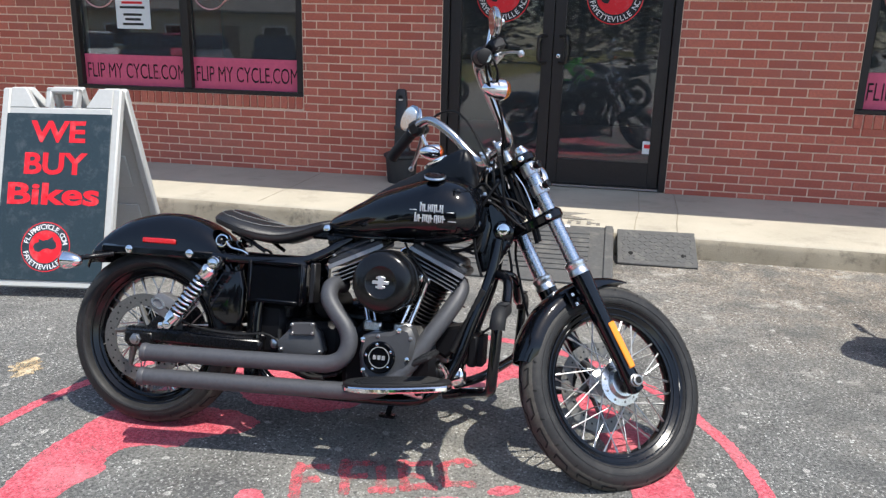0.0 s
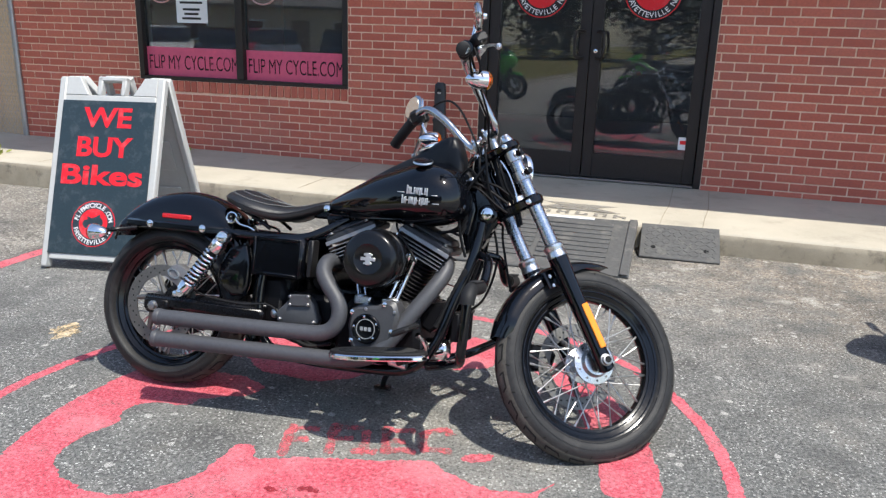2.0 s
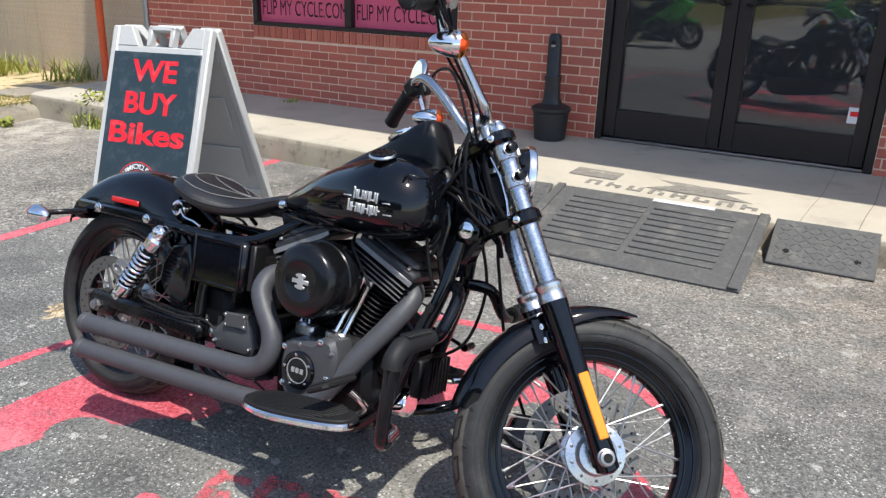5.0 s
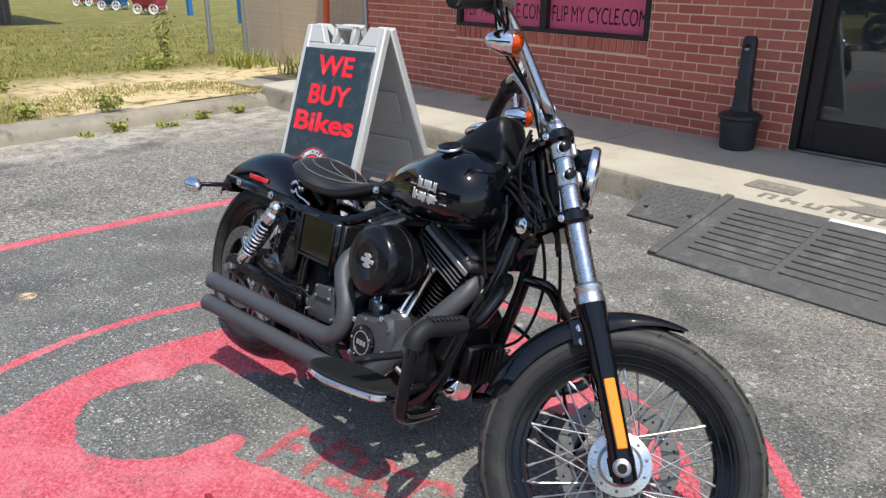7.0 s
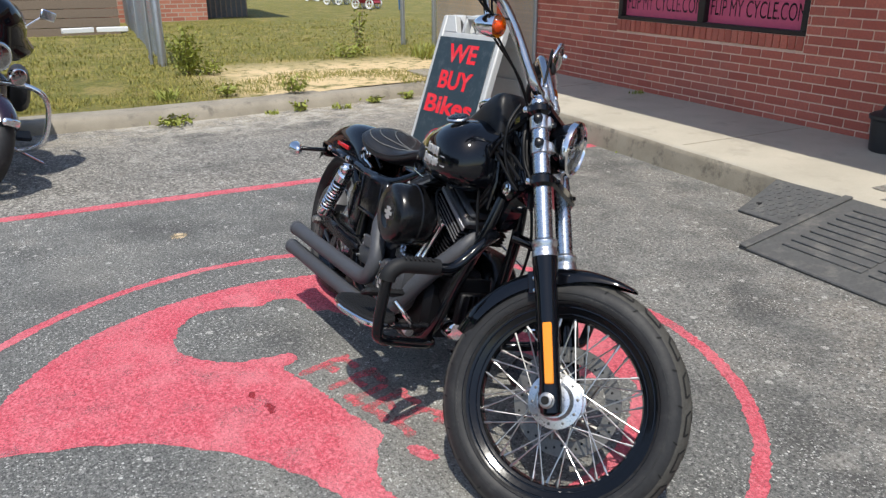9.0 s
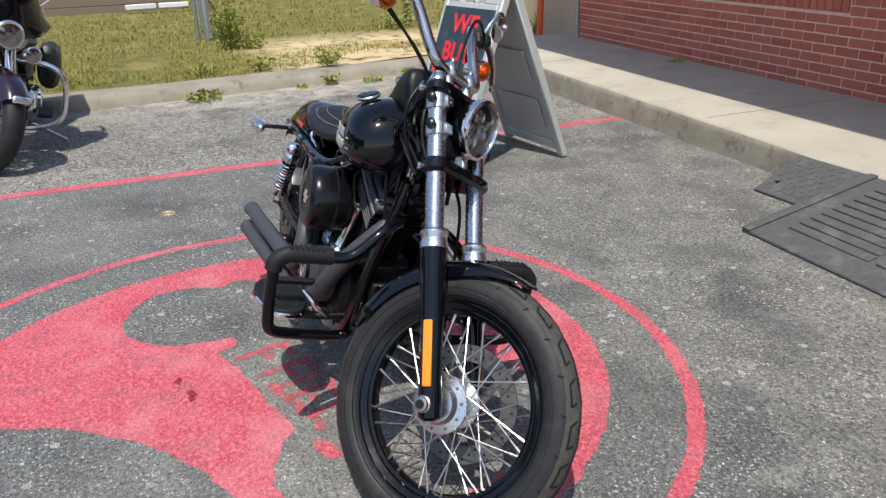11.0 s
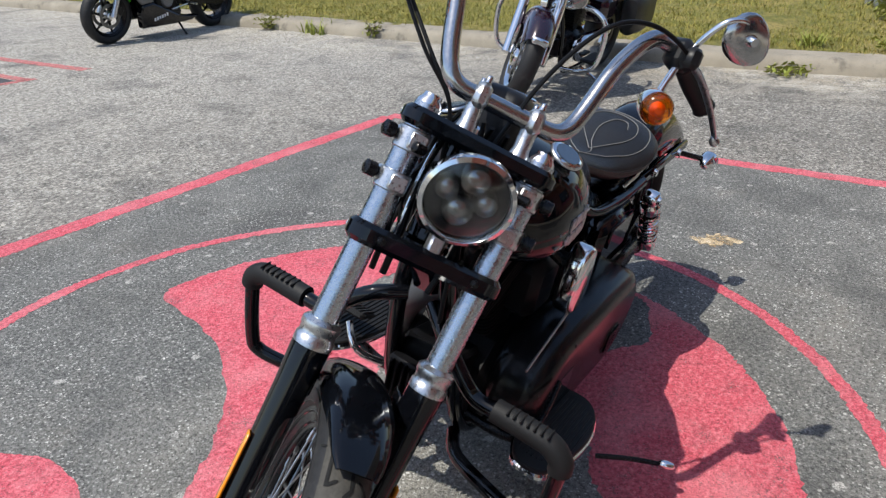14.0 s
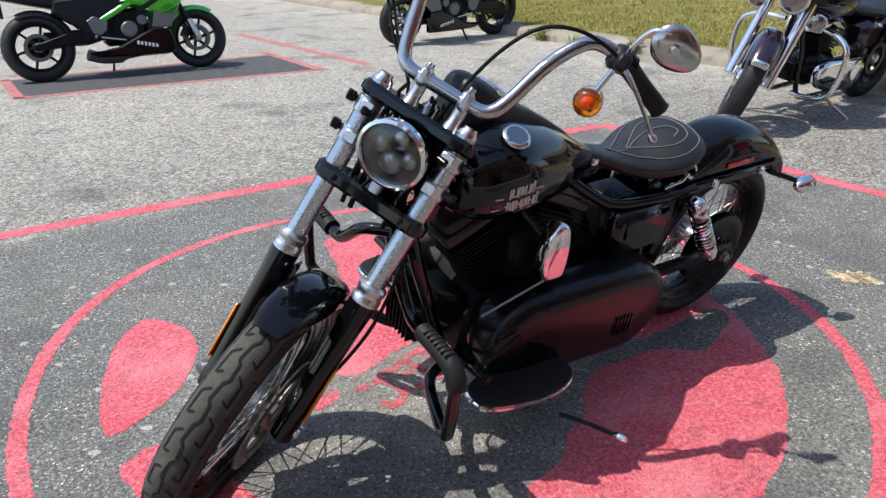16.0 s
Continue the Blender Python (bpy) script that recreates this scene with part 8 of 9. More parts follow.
stand = bp("kickstand", Geo().tube(smooth_curve([(0.92, 0.12, 0.2), (0.93, 0.19, 0.2), inv @ Vector((-0.47, 2.65, 0.08)), foot], 6), 0.0105, 12), "gloss_black", "extended side stand")
part("stand_foot", Geo().box((0.06, 0.04, 0.012), foot, 0.004, None), M["black_metal"], stand)
part("stand_tab", Geo().tube(smooth_curve([inv @ Vector((-0.42, 2.86, 0.11)), inv @ Vector((-0.445, 2.93, 0.112)), inv @ Vector((-0.475, 2.99, 0.1))], 5), 0.006, 8), M["black_metal"], stand)
part("tab_tip", Geo().lathe([(0.003, -0.02), (0.009, -0.012), (0.011, 0.0), (0.008, 0.016), (0.003, 0.02)], axis_m(inv @ Vector((-0.485, 3.005, 0.095)), inv.to_3x3() @ Vector((-0.3, 1, -0.2))), 14), M["chrome"], stand, "chrome tip")
for k in range(3):
    bp("loom", Geo().tube(smooth_curve([(1.15, -0.05 + 0.02 * k, 0.8), (1.13, -0.06, 0.72 - 0.02 * k), (1.08, -0.05, 0.68), (0.98, -0.04, 0.66)], 6), 0.005, 8), "cable")
bp("front_cable", Geo().tube(smooth_curve([(1.2, 0.05, 0.74), (1.23, 0.07, 0.6), (1.19, 0.08, 0.45), (1.1, 0.07, 0.38)], 8), 0.0045, 8), "cable")

# plug leads, oil lines and brake pipe
for sgn in (-1, 1):
    bp("plug_lead", Geo().tube(smooth_curve([(0.87 + 0.02 * sgn, -0.05, 0.69), (0.87 + 0.05 * sgn, -0.1, 0.66), (0.87 + 0.1 * sgn, -0.105, 0.6), (0.87 + 0.115 * sgn, -0.095, 0.565)], 7), 0.0042, 8), "rubber")
for k in range(2):
    bp("oil_line", Geo().tube(smooth_curve([(0.7, -0.09 - 0.012 * k, 0.25), (0.62, -0.115 - 0.01 * k, 0.24), (0.52, -0.12, 0.27 + 0.02 * k), (0.5, -0.11, 0.38)], 7), 0.0065, 8), "rubber", "black oil hose")
bp("brake_pipe", Geo().tube(smooth_curve([(0.1, -0.13, 0.42), (0.2, -0.14, 0.37), (0.36, -0.14, 0.355), (0.48, -0.135, 0.36), (0.56, -0.12, 0.28), (0.7, -0.12, 0.22)], 7), 0.0035, 7), "rubber")
bp("ribbed_hose", Geo().tube([(1.16 - 0.005 * k, -0.075, 0.56 - 0.012 * k) for k in range(18)], [0.012 if k % 2 else 0.0095 for k in range(18)], 12), "rubber", "black ribbed hose by the frame tube")
for x_, z_ in ((0.962, 0.4), (0.86, 0.4), (0.845, 0.252)):
    bolt((x_, -0.189, z_), (0, -1, 0), 0.005, 0.005, cam_cover, mat="steel")
bp("front_mount", Geo().prism([(1.0, 0.42), (1.09, 0.44), (1.11, 0.38), (1.05, 0.33), (0.99, 0.36)], 0.14, Matrix.Translation((0, 0.07, 0)) @ TO_SIDE, 0.01), "engine_black", "black engine mount")
bp("master_cylinder", Geo().lathe([(0.014, 0), (0.016, 0.01), (0.016, 0.06), (0.01, 0.065)], axis_m((1.0, -0.13, 0.22), (-1, 0, 0.15)), 16), "alloy", "small brake master cylinder")

# ---- the other parked motorcycles ----


def plain_wheel(owner, x, z, R, w, rim_r, spokes, mat_rim, cast=True, yaw=0.0):
    m = Matrix.Translation((x, 0, z)) @ Matrix.Rotation(yaw, 4, "Z")
    side = Matrix.Rotation(radians(-90), 4, "X")
    wh = part("wheel", Geo().torus(tyre_section(R, w, w * 0.85, rim_r, 16), side, 44), M["tyre"], owner, "black tyre", m)
    part("rim", Geo().torus([(rim_r + 0.006, -w * 0.7), (rim_r - 0.02, -w * 0.4), (rim_r - 0.02, w * 0.4), (rim_r + 0.006, w * 0.7), (rim_r - 0.006, w * 0.75), (rim_r - 0.034, w * 0.4), (rim_r - 0.034, -w * 0.4), (rim_r - 0.006, -w * 0.75)], side, 40), M[mat_rim], wh)
    part("hub", Geo().lathe([(0.03, -0.07), (0.045, -0.05), (0.045, 0.05), (0.03, 0.07)], side, 18), M["alloy"], wh)
    for i in range(spokes):
        a = 2 * math.pi * i / spokes
        r0 = 0.035
        a1 = a + (0.25 if cast else (0.9 if i % 2 else -0.9))
        p0 = (r0 * math.cos(a), 0.0 if cast else 0.03 * (1 if i % 4 < 2 else -1), r0 * math.sin(a))
        p1 = ((rim_r - 0.025) * math.cos(a1), 0, (rim_r - 0.025) * math.sin(a1))
        part("spoke", Geo().tube([p0, p1], [0.018, 0.011] if cast else 0.0028, 6), M[mat_rim if cast else "chrome"], wh)
    part("brake_disc", Geo().torus([(0.128, 0.055), (0.128, 0.061), (0.095, 0.061), (0.095, 0.055)], side, 32), M["disc_steel"], wh)
    part("brake_disc", Geo().torus([(0.128, -0.061), (0.128, -0.055), (0.095, -0.055), (0.095, -0.061)], side, 32), M["disc_steel"], wh)
    return wh


def panel(outline, y0, depth, bevel=0.02):
    """A bodywork panel: a side outline (x, z) pushed across from y0 by depth."""
    return Geo().prism(outline, depth, Matrix.Translation((0, y0 + depth, 0)) @ TO_SIDE, bevel)


def sport_bike(m, accent, label):
    b = thing("sport_bike", label, "motorcycle", m, "parked sport bikes")
    plain_wheel(b, -0.05, 0.315, 0.32, 0.085, 0.228, 6, "black_metal")
    plain_wheel(b, 1.43, 0.3, 0.3, 0.06, 0.22, 6, "black_metal")
    for s in (-1, 1):
        part("swing_arm", panel([(-0.1, 0.29), (-0.1, 0.34), (0.02, 0.365), (0.2, 0.42), (0.36, 0.44), (0.5, 0.4), (0.52, 0.34), (0.4, 0.31), (0.2, 0.31), (0.0, 0.28)], 0.125 * s - 0.02, 0.04, 0.01), M["black_metal"], b, "black curved swing arm")
    for s in (-1, 1):
        part("fork_leg", Geo().tube([(1.42, 0.1 * s, 0.3), (1.2, 0.1 * s, 0.85)], 0.026, 12), M["black_metal"], b)
        part("side_fairing", panel([(0.72, 0.68), (0.95, 0.8), (1.2, 0.95), (1.38, 0.9), (1.42, 0.78), (1.3, 0.66), (1.2, 0.5), (1.04, 0.56), (0.88, 0.64)], 0.17 * s - 0.04, 0.08, 0.02), M[accent], b, "glossy side fairing")
        part("belly_fairing", panel([(0.36, 0.225), (0.44, 0.18), (0.7, 0.165), (1.15, 0.165), (1.17, 0.3), (1.14, 0.4), (1.0, 0.42), (0.86, 0.36), (0.66, 0.265), (0.5, 0.235)], 0.18 * s - 0.045, 0.09, 0.015), M["gloss_black"], b, "black belly panel")
        for k in range(6):
            part("fairing_decal", Geo().box((0.022, 0.004, 0.03 if k % 2 else 0.036), (0.82 + 0.034 * k, 0.2265 * s, 0.285 - 0.008 * k), 0.001), M["vinyl_white"], b, "pale bar on the belly panel")
        part("mid_panel", panel([(0.12, 0.62), (0.3, 0.5), (0.42, 0.36), (0.6, 0.34), (0.66, 0.5), (0.84, 0.68), (0.72, 0.78), (0.4, 0.74), (0.15, 0.72)], 0.12 * s - 0.03, 0.06, 0.015), M["plastic_black"], b, "black mid panel")
        part("air_scoop", panel([(0.98, 0.425), (1.13, 0.41), (1.22, 0.5), (1.27, 0.6), (1.16, 0.66), (1.02, 0.56)], 0.19 * s - 0.02, 0.04, 0.01), M["scoop_grey"], b, "grey air scoop")
        part("scoop_trim", panel([(1.06, 0.54), (1.24, 0.6), (1.26, 0.615), (1.08, 0.565)], 0.213 * s - 0.004, 0.008, 0.002), M[accent], b, "thin lime green trim")
        part("heel_plate", panel([(0.36, 0.33), (0.48, 0.34), (0.56, 0.46), (0.5, 0.5), (0.38, 0.42)], 0.185 * s - 0.006, 0.012, 0.003), M["black_metal"], b)
        part("foot_peg", Geo().tube([(0.45, 0.19 * s, 0.36), (0.45, 0.29 * s, 0.37)], 0.011, 8), M["alloy"], b)
        part("fairing_decal", panel([(0.85, 0.6), (1.12, 0.73), (1.12, 0.69), (0.9, 0.57)], 0.214 * s - 0.002, 0.004, 0.0), M["plastic_black"], b)
        part("handlebar", Geo().tube([(1.2, 0.1 * s, 0.93), (1.15, 0.32 * s, 0.95)], 0.015, 10), M["rubber"], b)
        part("mirror", Geo().tube([(1.22, 0.15 * s, 1.0), (1.2, 0.26 * s, 1.12)], 0.008, 8).box((0.02, 0.12, 0.07), (1.2, 0.31 * s, 1.14), 0.01), M["plastic_black"], b)
    part("engine", Geo().box((0.42, 0.3, 0.34), (0.75, 0, 0.45), 0.04), M["engine_black"], b, "dark engine block")
    for s in (-1, 1):
        part("frame_spar", Geo().tube([(0.5, 0.13 * s, 0.5), (0.8, 0.17 * s, 0.66), (1.12, 0.14 * s, 0.82)], 0.03, 10), M[accent], b, "lime green frame spar")
        part("foot_peg_plate", Geo().prism([(0.42, 0.34), (0.54, 0.36), (0.56, 0.5), (0.46, 0.52)], 0.02, Matrix.Translation((0, 0.17 * s, 0)) @ TO_SIDE, 0.004), M["black_metal"], b, "grey foot peg plate")
        part("engine_cover", Geo().lathe([(0.085, 0), (0.08, 0.03), (0.065, 0.045), (0.06, 0.04), (0.03, 0.046)], axis_m((0.77, 0.15 * s, 0.42), (0, s, 0)), 24), M["cam_silver"], b, "round grey engine cover")
        part("clutch_case", panel([(0.6, 0.32), (0.72, 0.29), (0.9, 0.33), (0.93, 0.46), (0.84, 0.52), (0.66, 0.5)], 0.15 * s - 0.02, 0.04, 0.015), M["engine_black"], b, "dark engine side case")
        part("peg_hanger", panel([(0.4, 0.52), (0.46, 0.56), (0.58, 0.5), (0.56, 0.42), (0.5, 0.38), (0.44, 0.4)], 0.19 * s - 0.008, 0.016, 0.004), M["cam_silver"], b, "silver foot peg hanger")
        part("shift_link", Geo().tube([(0.5, 0.2 * s, 0.36), (0.72, 0.19 * s, 0.32)], 0.008, 8), M["alloy"], b, "bright linkage rod")
        part("coolant_hose", Geo().tube(smooth_curve([(0.92, 0.15 * s, 0.36), (0.98, 0.18 * s, 0.44), (0.96, 0.17 * s, 0.54), (0.86, 0.15 * s, 0.58)], 5), 0.016, 10), M["rubber"], b)
        part("upper_case", Geo().lathe([(0.05, 0), (0.045, 0.02), (0.02, 0.024)], axis_m((0.9, 0.155 * s, 0.5), (0, s, 0)), 18), M["cam_silver"], b)
        part("fork_slider", Geo().tube([(1.43, 0.11 * s, 0.3), (1.36, 0.1 * s, 0.48)], 0.03, 12), M["alloy"], b, "bare fork slider")
        part("front_caliper", panel([(1.33, 0.3), (1.37, 0.4), (1.33, 0.42), (1.28, 0.34)], 0.085 * s - 0.015, 0.03, 0.006), M["black_metal"], b, "black brake caliper")
    part("fuel_tank", Geo().rings([[(x_, w_ * math.cos(a), z_ + h_ * math.sin(a)) for a in [2 * math.pi * k / 20 for k in range(20)]] for x_, z_, w_, h_ in ((0.5, 0.74, 0.07, 0.04), (0.58, 0.78, 0.12, 0.09), (0.72, 0.82, 0.16, 0.13), (0.88, 0.83, 0.16, 0.13), (0.98, 0.82, 0.1, 0.08))]), M["gloss_black"], b, "glossy black fuel tank")
    part("seat", Geo().rings([[(x_, w_ * math.cos(a), z_ + h_ * math.sin(a)) for a in [2 * math.pi * k / 16 for k in range(16)]] for x_, z_, w_, h_ in ((-0.2, 0.94, 0.06, 0.03), (0.0, 0.9, 0.11, 0.04), (0.2, 0.82, 0.13, 0.04), (0.4, 0.76, 0.12, 0.04), (0.55, 0.76, 0.08, 0.04))]), M["leather"], b, "black seat")
    part("tail", panel([(-0.3, 0.95), (-0.05, 0.9), (0.3, 0.72), (0.5, 0.68), (0.3, 0.66), (-0.05, 0.8), (-0.28, 0.9)], -0.09, 0.18, 0.02), M["plastic_black"], b, "black tail unit")
    part("under_tail", panel([(-0.28, 0.76), (-0.05, 0.7), (0.2, 0.64), (0.3, 0.76), (0.1, 0.86), (-0.24, 0.9)], -0.09, 0.18, 0.03), M["plastic_black"], b, "black under-seat tray")
    part("hugger", Geo().rings(fender_rings([radians(20 + 95 * i / 12) for i in range(13)], 0.345, 0.1, 0.06, -0.05, 0.315, 8)), M["plastic_black"], b, "black rear mudguard")
    part("chain_guard", Geo().box((0.4, 0.02, 0.09), (0.22, 0.14, 0.42), 0.008, None), M["plastic_black"], b)
    part("sprocket", Geo().lathe([(0.11, 0), (0.11, 0.008), (0.06, 0.01)], axis_m((-0.05, 0.075, 0.315), (0, 1, 0)), 28), M["black_metal"], b, "dark rear sprocket")
    part("rear_shock", Geo().tube([(0.34, 0, 0.36), (0.42, 0, 0.66)], 0.035, 12), M["black_metal"], b)
    part("plate_holder", Geo().box((0.03, 0.06, 0.25), (-0.3, 0, 0.72), 0.01, None), M["plastic_black"], b)
    part("front_mudguard", Geo().rings(fender_rings([radians(55 + 100 * i / 14) for i in range(15)], 0.325, 0.07, 0.05, 1.43, 0.3, 8)), M[accent], b, "short mudguard")
    part("nose", Geo().rings([[(x_, w_ * math.cos(a), z_ + h_ * math.sin(a)) for a in [2 * math.pi * k / 20 for k in range(20)]] for x_, z_, w_, h_ in ((1.15, 0.95, 0.2, 0.14), (1.3, 0.93, 0.19, 0.14), (1.42, 0.9, 0.14, 0.1), (1.5, 0.87, 0.05, 0.04))]), M[accent], b, "pointed nose fairing")
    part("windscreen", Geo().rings([[(x_ + 0.1 * (1 - abs(math.sin(a))) * 0, w_ * math.sin(a), z_) for a in [math.pi * (-0.5 + k / 10) for k in range(11)]] + [(x_ - 0.005, w_ * 0.97 * math.sin(a), z_ - 0.004) for a in [math.pi * (0.5 - k / 10) for k in range(11)]] for x_, z_, w_ in ((1.36, 1.0, 0.16), (1.25, 1.1, 0.14), (1.14, 1.19, 0.08))]), M["plastic_black"], b, "dark windscreen")
    part("exhaust", Geo().tube(smooth_curve([(0.9, -0.05, 0.2), (0.7, -0.08, 0.17), (0.5, -0.1, 0.17), (0.36, -0.13, 0.21)], 5), [0.03] * 6 + [0.055] * 10, 14), M["exhaust"], b, "short silencer")
    part("side_stand", Geo().tube([(0.62, 0.12, 0.22), (0.6, 0.28, 0.035)], 0.012, 8), M["black_metal"], b)
    return b


def at_ground(x, y, yaw, lean):
    return Matrix.Translation((x, y, 0)) @ Matrix.Rotation(radians(yaw), 4, "Z") @ Matrix.Rotation(radians(-lean), 4, "X")


sport_bike(at_ground(-0.49, -4.2, 173.5, 9), "green_paint", "lime green and black sport motorcycle on its side stand")
# this second bike is an unseen stand-in, added only for its shadow on the lot
sport_bike(at_ground(3.21, 3.62, 180, 9), "plastic_black", "black sport motorcycle out of view, added to cast a shadow")
sport_bike(at_ground(-5.81, -4.03, 0.5, 9), "green_paint", "black and green sport motorcycle parked by the kerb")


def touring_bike(m):
    b = thing("touring_motorcycle", "dark purple touring motorcycle with chrome bars and black bags", "motorcycle", m)
    turn_w = radians(33)
    plain_wheel(b, 0, 0.31, 0.32, 0.075, 0.2, 10, "black_metal")
    wh = plain_wheel(b, 1.61, 0.32, 0.325, 0.065, 0.225, 40, "chrome", False)
    head = Matrix.Translation((1.3, 0, 0.95)) @ Matrix.Rotation(turn_w, 4, Vector((-0.44, 0, 0.9))) @ Matrix.Translation((-1.3, 0, -0.95))
    T = head @ Matrix.Translation((1.61, 0, 0))
    wh.matrix_basis = T @ Matrix.Translation((0, 0, 0.32))
    part("wheel_cover", Geo().lathe([(0.075, 0), (0.07, 0.02), (0.03, 0.03)], Matrix.Translation((0, -0.055, 0.32)) @ TO_SIDE, 24), M["chrome"], b, "chrome hub cover", m=T)
    part("front_mudguard", Geo().rings(fender_rings([radians(38 + 145 * i / 24) for i in range(25)], 0.362, 0.095, 0.15, 0, 0.32, 14)), M["purple_paint"], b, "deep dark purple mudguard", m=T)
    part("mudguard_tip", Geo().box((0.03, 0.11, 0.05), (0.283, 0, 0.535), 0.012, Matrix.Identity(4)), M["chrome"], b, m=T)
    for s in (-1, 1):
        part("fork_leg", Geo().tube([(0.0, 0.125 * s, 0.32), (-0.22, 0.125 * s, 0.72), (-0.32, 0.125 * s, 0.95)], [0.036, 0.034, 0.03], 16), M["chrome"], b, "chrome fork cover", m=T)
        part("crash_bar", Geo().tube(smooth_curve([(1.22, 0.08 * s, 0.68), (1.24, 0.3 * s, 0.66), (1.24, 0.4 * s, 0.58), (1.24, 0.41 * s, 0.42), (1.23, 0.37 * s, 0.28), (1.2, 0.24 * s, 0.22), (1.15, 0.08 * s, 0.2)], 6), 0.018, 12), M["chrome"], b, "chrome crash bar")
        part("saddlebag", Geo().rings([[(x_, (0.25 + w_ * math.cos(a)) * s, 0.5 + h_ * math.copysign(abs(math.sin(a)) ** 0.6, math.sin(a))) for a in [2 * math.pi * k / 20 for k in range(20)]] for x_, w_, h_ in ((-0.3, 0.05, 0.1), (-0.27, 0.08, 0.165), (-0.08, 0.085, 0.18), (0.16, 0.085, 0.17), (0.2, 0.06, 0.12))]), M["leather"], b, "black saddlebag")
        if s < 0:
            part("exhaust", Geo().tube([(0.7, -0.18, 0.2), (-0.35, -0.22, 0.23)], 0.04, 14), M["chrome"], b, "chrome silencer")
        part("passing_lamp", Geo().lathe([(0.02, -0.06), (0.05, -0.04), (0.058, 0.0), (0.052, 0.008)], axis_m((-0.1, 0.2 * s, 0.79), (1, 0, 0)), 22), M["chrome"], b, "chrome passing lamp", m=T)
        part("lamp_lens", Geo().lathe([(0.05, 0.008), (0.03, 0.016), (0.004, 0.02)], axis_m((-0.1, 0.2 * s, 0.79), (1, 0, 0)), 20), M["smoked"], b, m=T)
        part("handlebar", Geo().tube(smooth_curve([(-0.32, 0.1 * s, 1.05), (-0.35, 0.25 * s, 1.12), (-0.48, 0.38 * s, 1.08), (-0.58, 0.42 * s, 1.05)], 5), 0.015, 10), M["chrome"], b, m=T)
        part("mirror", Geo().tube([(-0.42, 0.33 * s, 1.1), (-0.36, 0.4 * s, 1.22)], 0.006, 8).box((0.015, 0.11, 0.065), (-0.36, 0.44 * s, 1.24), 0.007), M["chrome"], b, m=T)
        part("footboard", Geo().box((0.3, 0.1, 0.025), (0.95, 0.27 * s, 0.28), 0.01), M["rubber"], b)
    fr = []
    for x_, sc, zc in ((-0.4, 0.75, 1.02), (-0.31, 0.98, 1.01), (-0.18, 1.0, 1.0), (-0.1, 0.8, 0.99), (-0.06, 0.45, 0.98)):
        fr.append([(x_ - 0.1 * abs(math.cos(a)) ** 2, 0.36 * sc * math.cos(a) * (1.0 if math.sin(a) < 0.2 else 0.82), zc + sc * (0.24 if math.sin(a) > 0 else 0.15) * math.sin(a)) for a in [2 * math.pi * k / 28 for k in range(28)]])
    part("fairing", Geo().rings(fr), M["gloss_black"], b, "black batwing fairing", m=T)
    part("headlamp", Geo().lathe([(0.08, -0.06), (0.092, 0.0), (0.094, 0.02), (0.086, 0.03)], axis_m((-0.06, 0, 0.88), (1, 0, 0)), 28), M["chrome"], b, "round chrome headlamp", m=T)
    part("lamp_lens", Geo().lathe([(0.084, 0.026), (0.05, 0.04), (0.005, 0.046)], axis_m((-0.06, 0, 0.88), (1, 0, 0)), 28), M["smoked"], b, m=T)
    part("fuel_tank", Geo().rings([[(x_, w_ * math.copysign(abs(math.cos(a)) ** 0.8, math.cos(a)), z_ + h_ * math.sin(a)) for a in [2 * math.pi * k / 24 for k in range(24)]] for x_, z_, w_, h_ in ((0.55, 0.72, 0.05, 0.03), (0.68, 0.76, 0.13, 0.09), (0.85, 0.79, 0.17, 0.12), (1.05, 0.81, 0.17, 0.12), (1.15, 0.82, 0.1, 0.07))]), M["purple_paint"], b, "dark purple fuel tank")
    part("seat", Geo().rings([[(x_, w_ * math.cos(a), z_ + h_ * math.sin(a)) for a in [2 * math.pi * k / 16 for k in range(16)]] for x_, z_, w_, h_ in ((-0.22, 0.78, 0.08, 0.03), (-0.1, 0.8, 0.14, 0.05), (0.15, 0.76, 0.17, 0.05), (0.35, 0.7, 0.19, 0.05), (0.55, 0.72, 0.12, 0.05), (0.65, 0.74, 0.06, 0.03))]), M["leather"], b, "black seat")
    part("rear_mudguard", Geo().rings(fender_rings([radians(15 + 165 * i / 20) for i in range(21)], 0.37, 0.11, 0.12, 0, 0.31, 12)), M["purple_paint"], b, "dark purple rear mudguard")
    part("engine", Geo().box((0.34, 0.22, 0.24), (0.86, 0, 0.34), 0.06), M["black_metal"], b, "dark engine cases")
    po = [(0.95 + 0.11 * math.cos(a), 0.33 + 0.1 * math.sin(a)) for a in [radians(-85 + 170 * i / 10) for i in range(11)]] + [(0.56 + 0.1 * math.cos(a), 0.32 + 0.1 * math.sin(a)) for a in [radians(95 + 170 * i / 10) for i in range(11)]]
    pc = part("primary_cover", Geo().prism(po, 0.09, Matrix.Translation((0, 0.21, 0)) @ TO_SIDE, 0.035, 4), M["chrome"], b, "chrome primary cover")
    part("derby_cover", Geo().lathe([(0.075, 0), (0.075, 0.012), (0.06, 0.018), (0.01, 0.02)], axis_m((0.6, 0.208, 0.33), (0, 1, 0)), 24), M["chrome"], pc)
    part("cam_cover", Geo().lathe([(0.11, 0), (0.11, 0.04), (0.07, 0.06), (0.02, 0.065)], axis_m((0.9, -0.1, 0.34), (0, -1, 0)), 24), M["chrome"], b, "chrome cam cover")
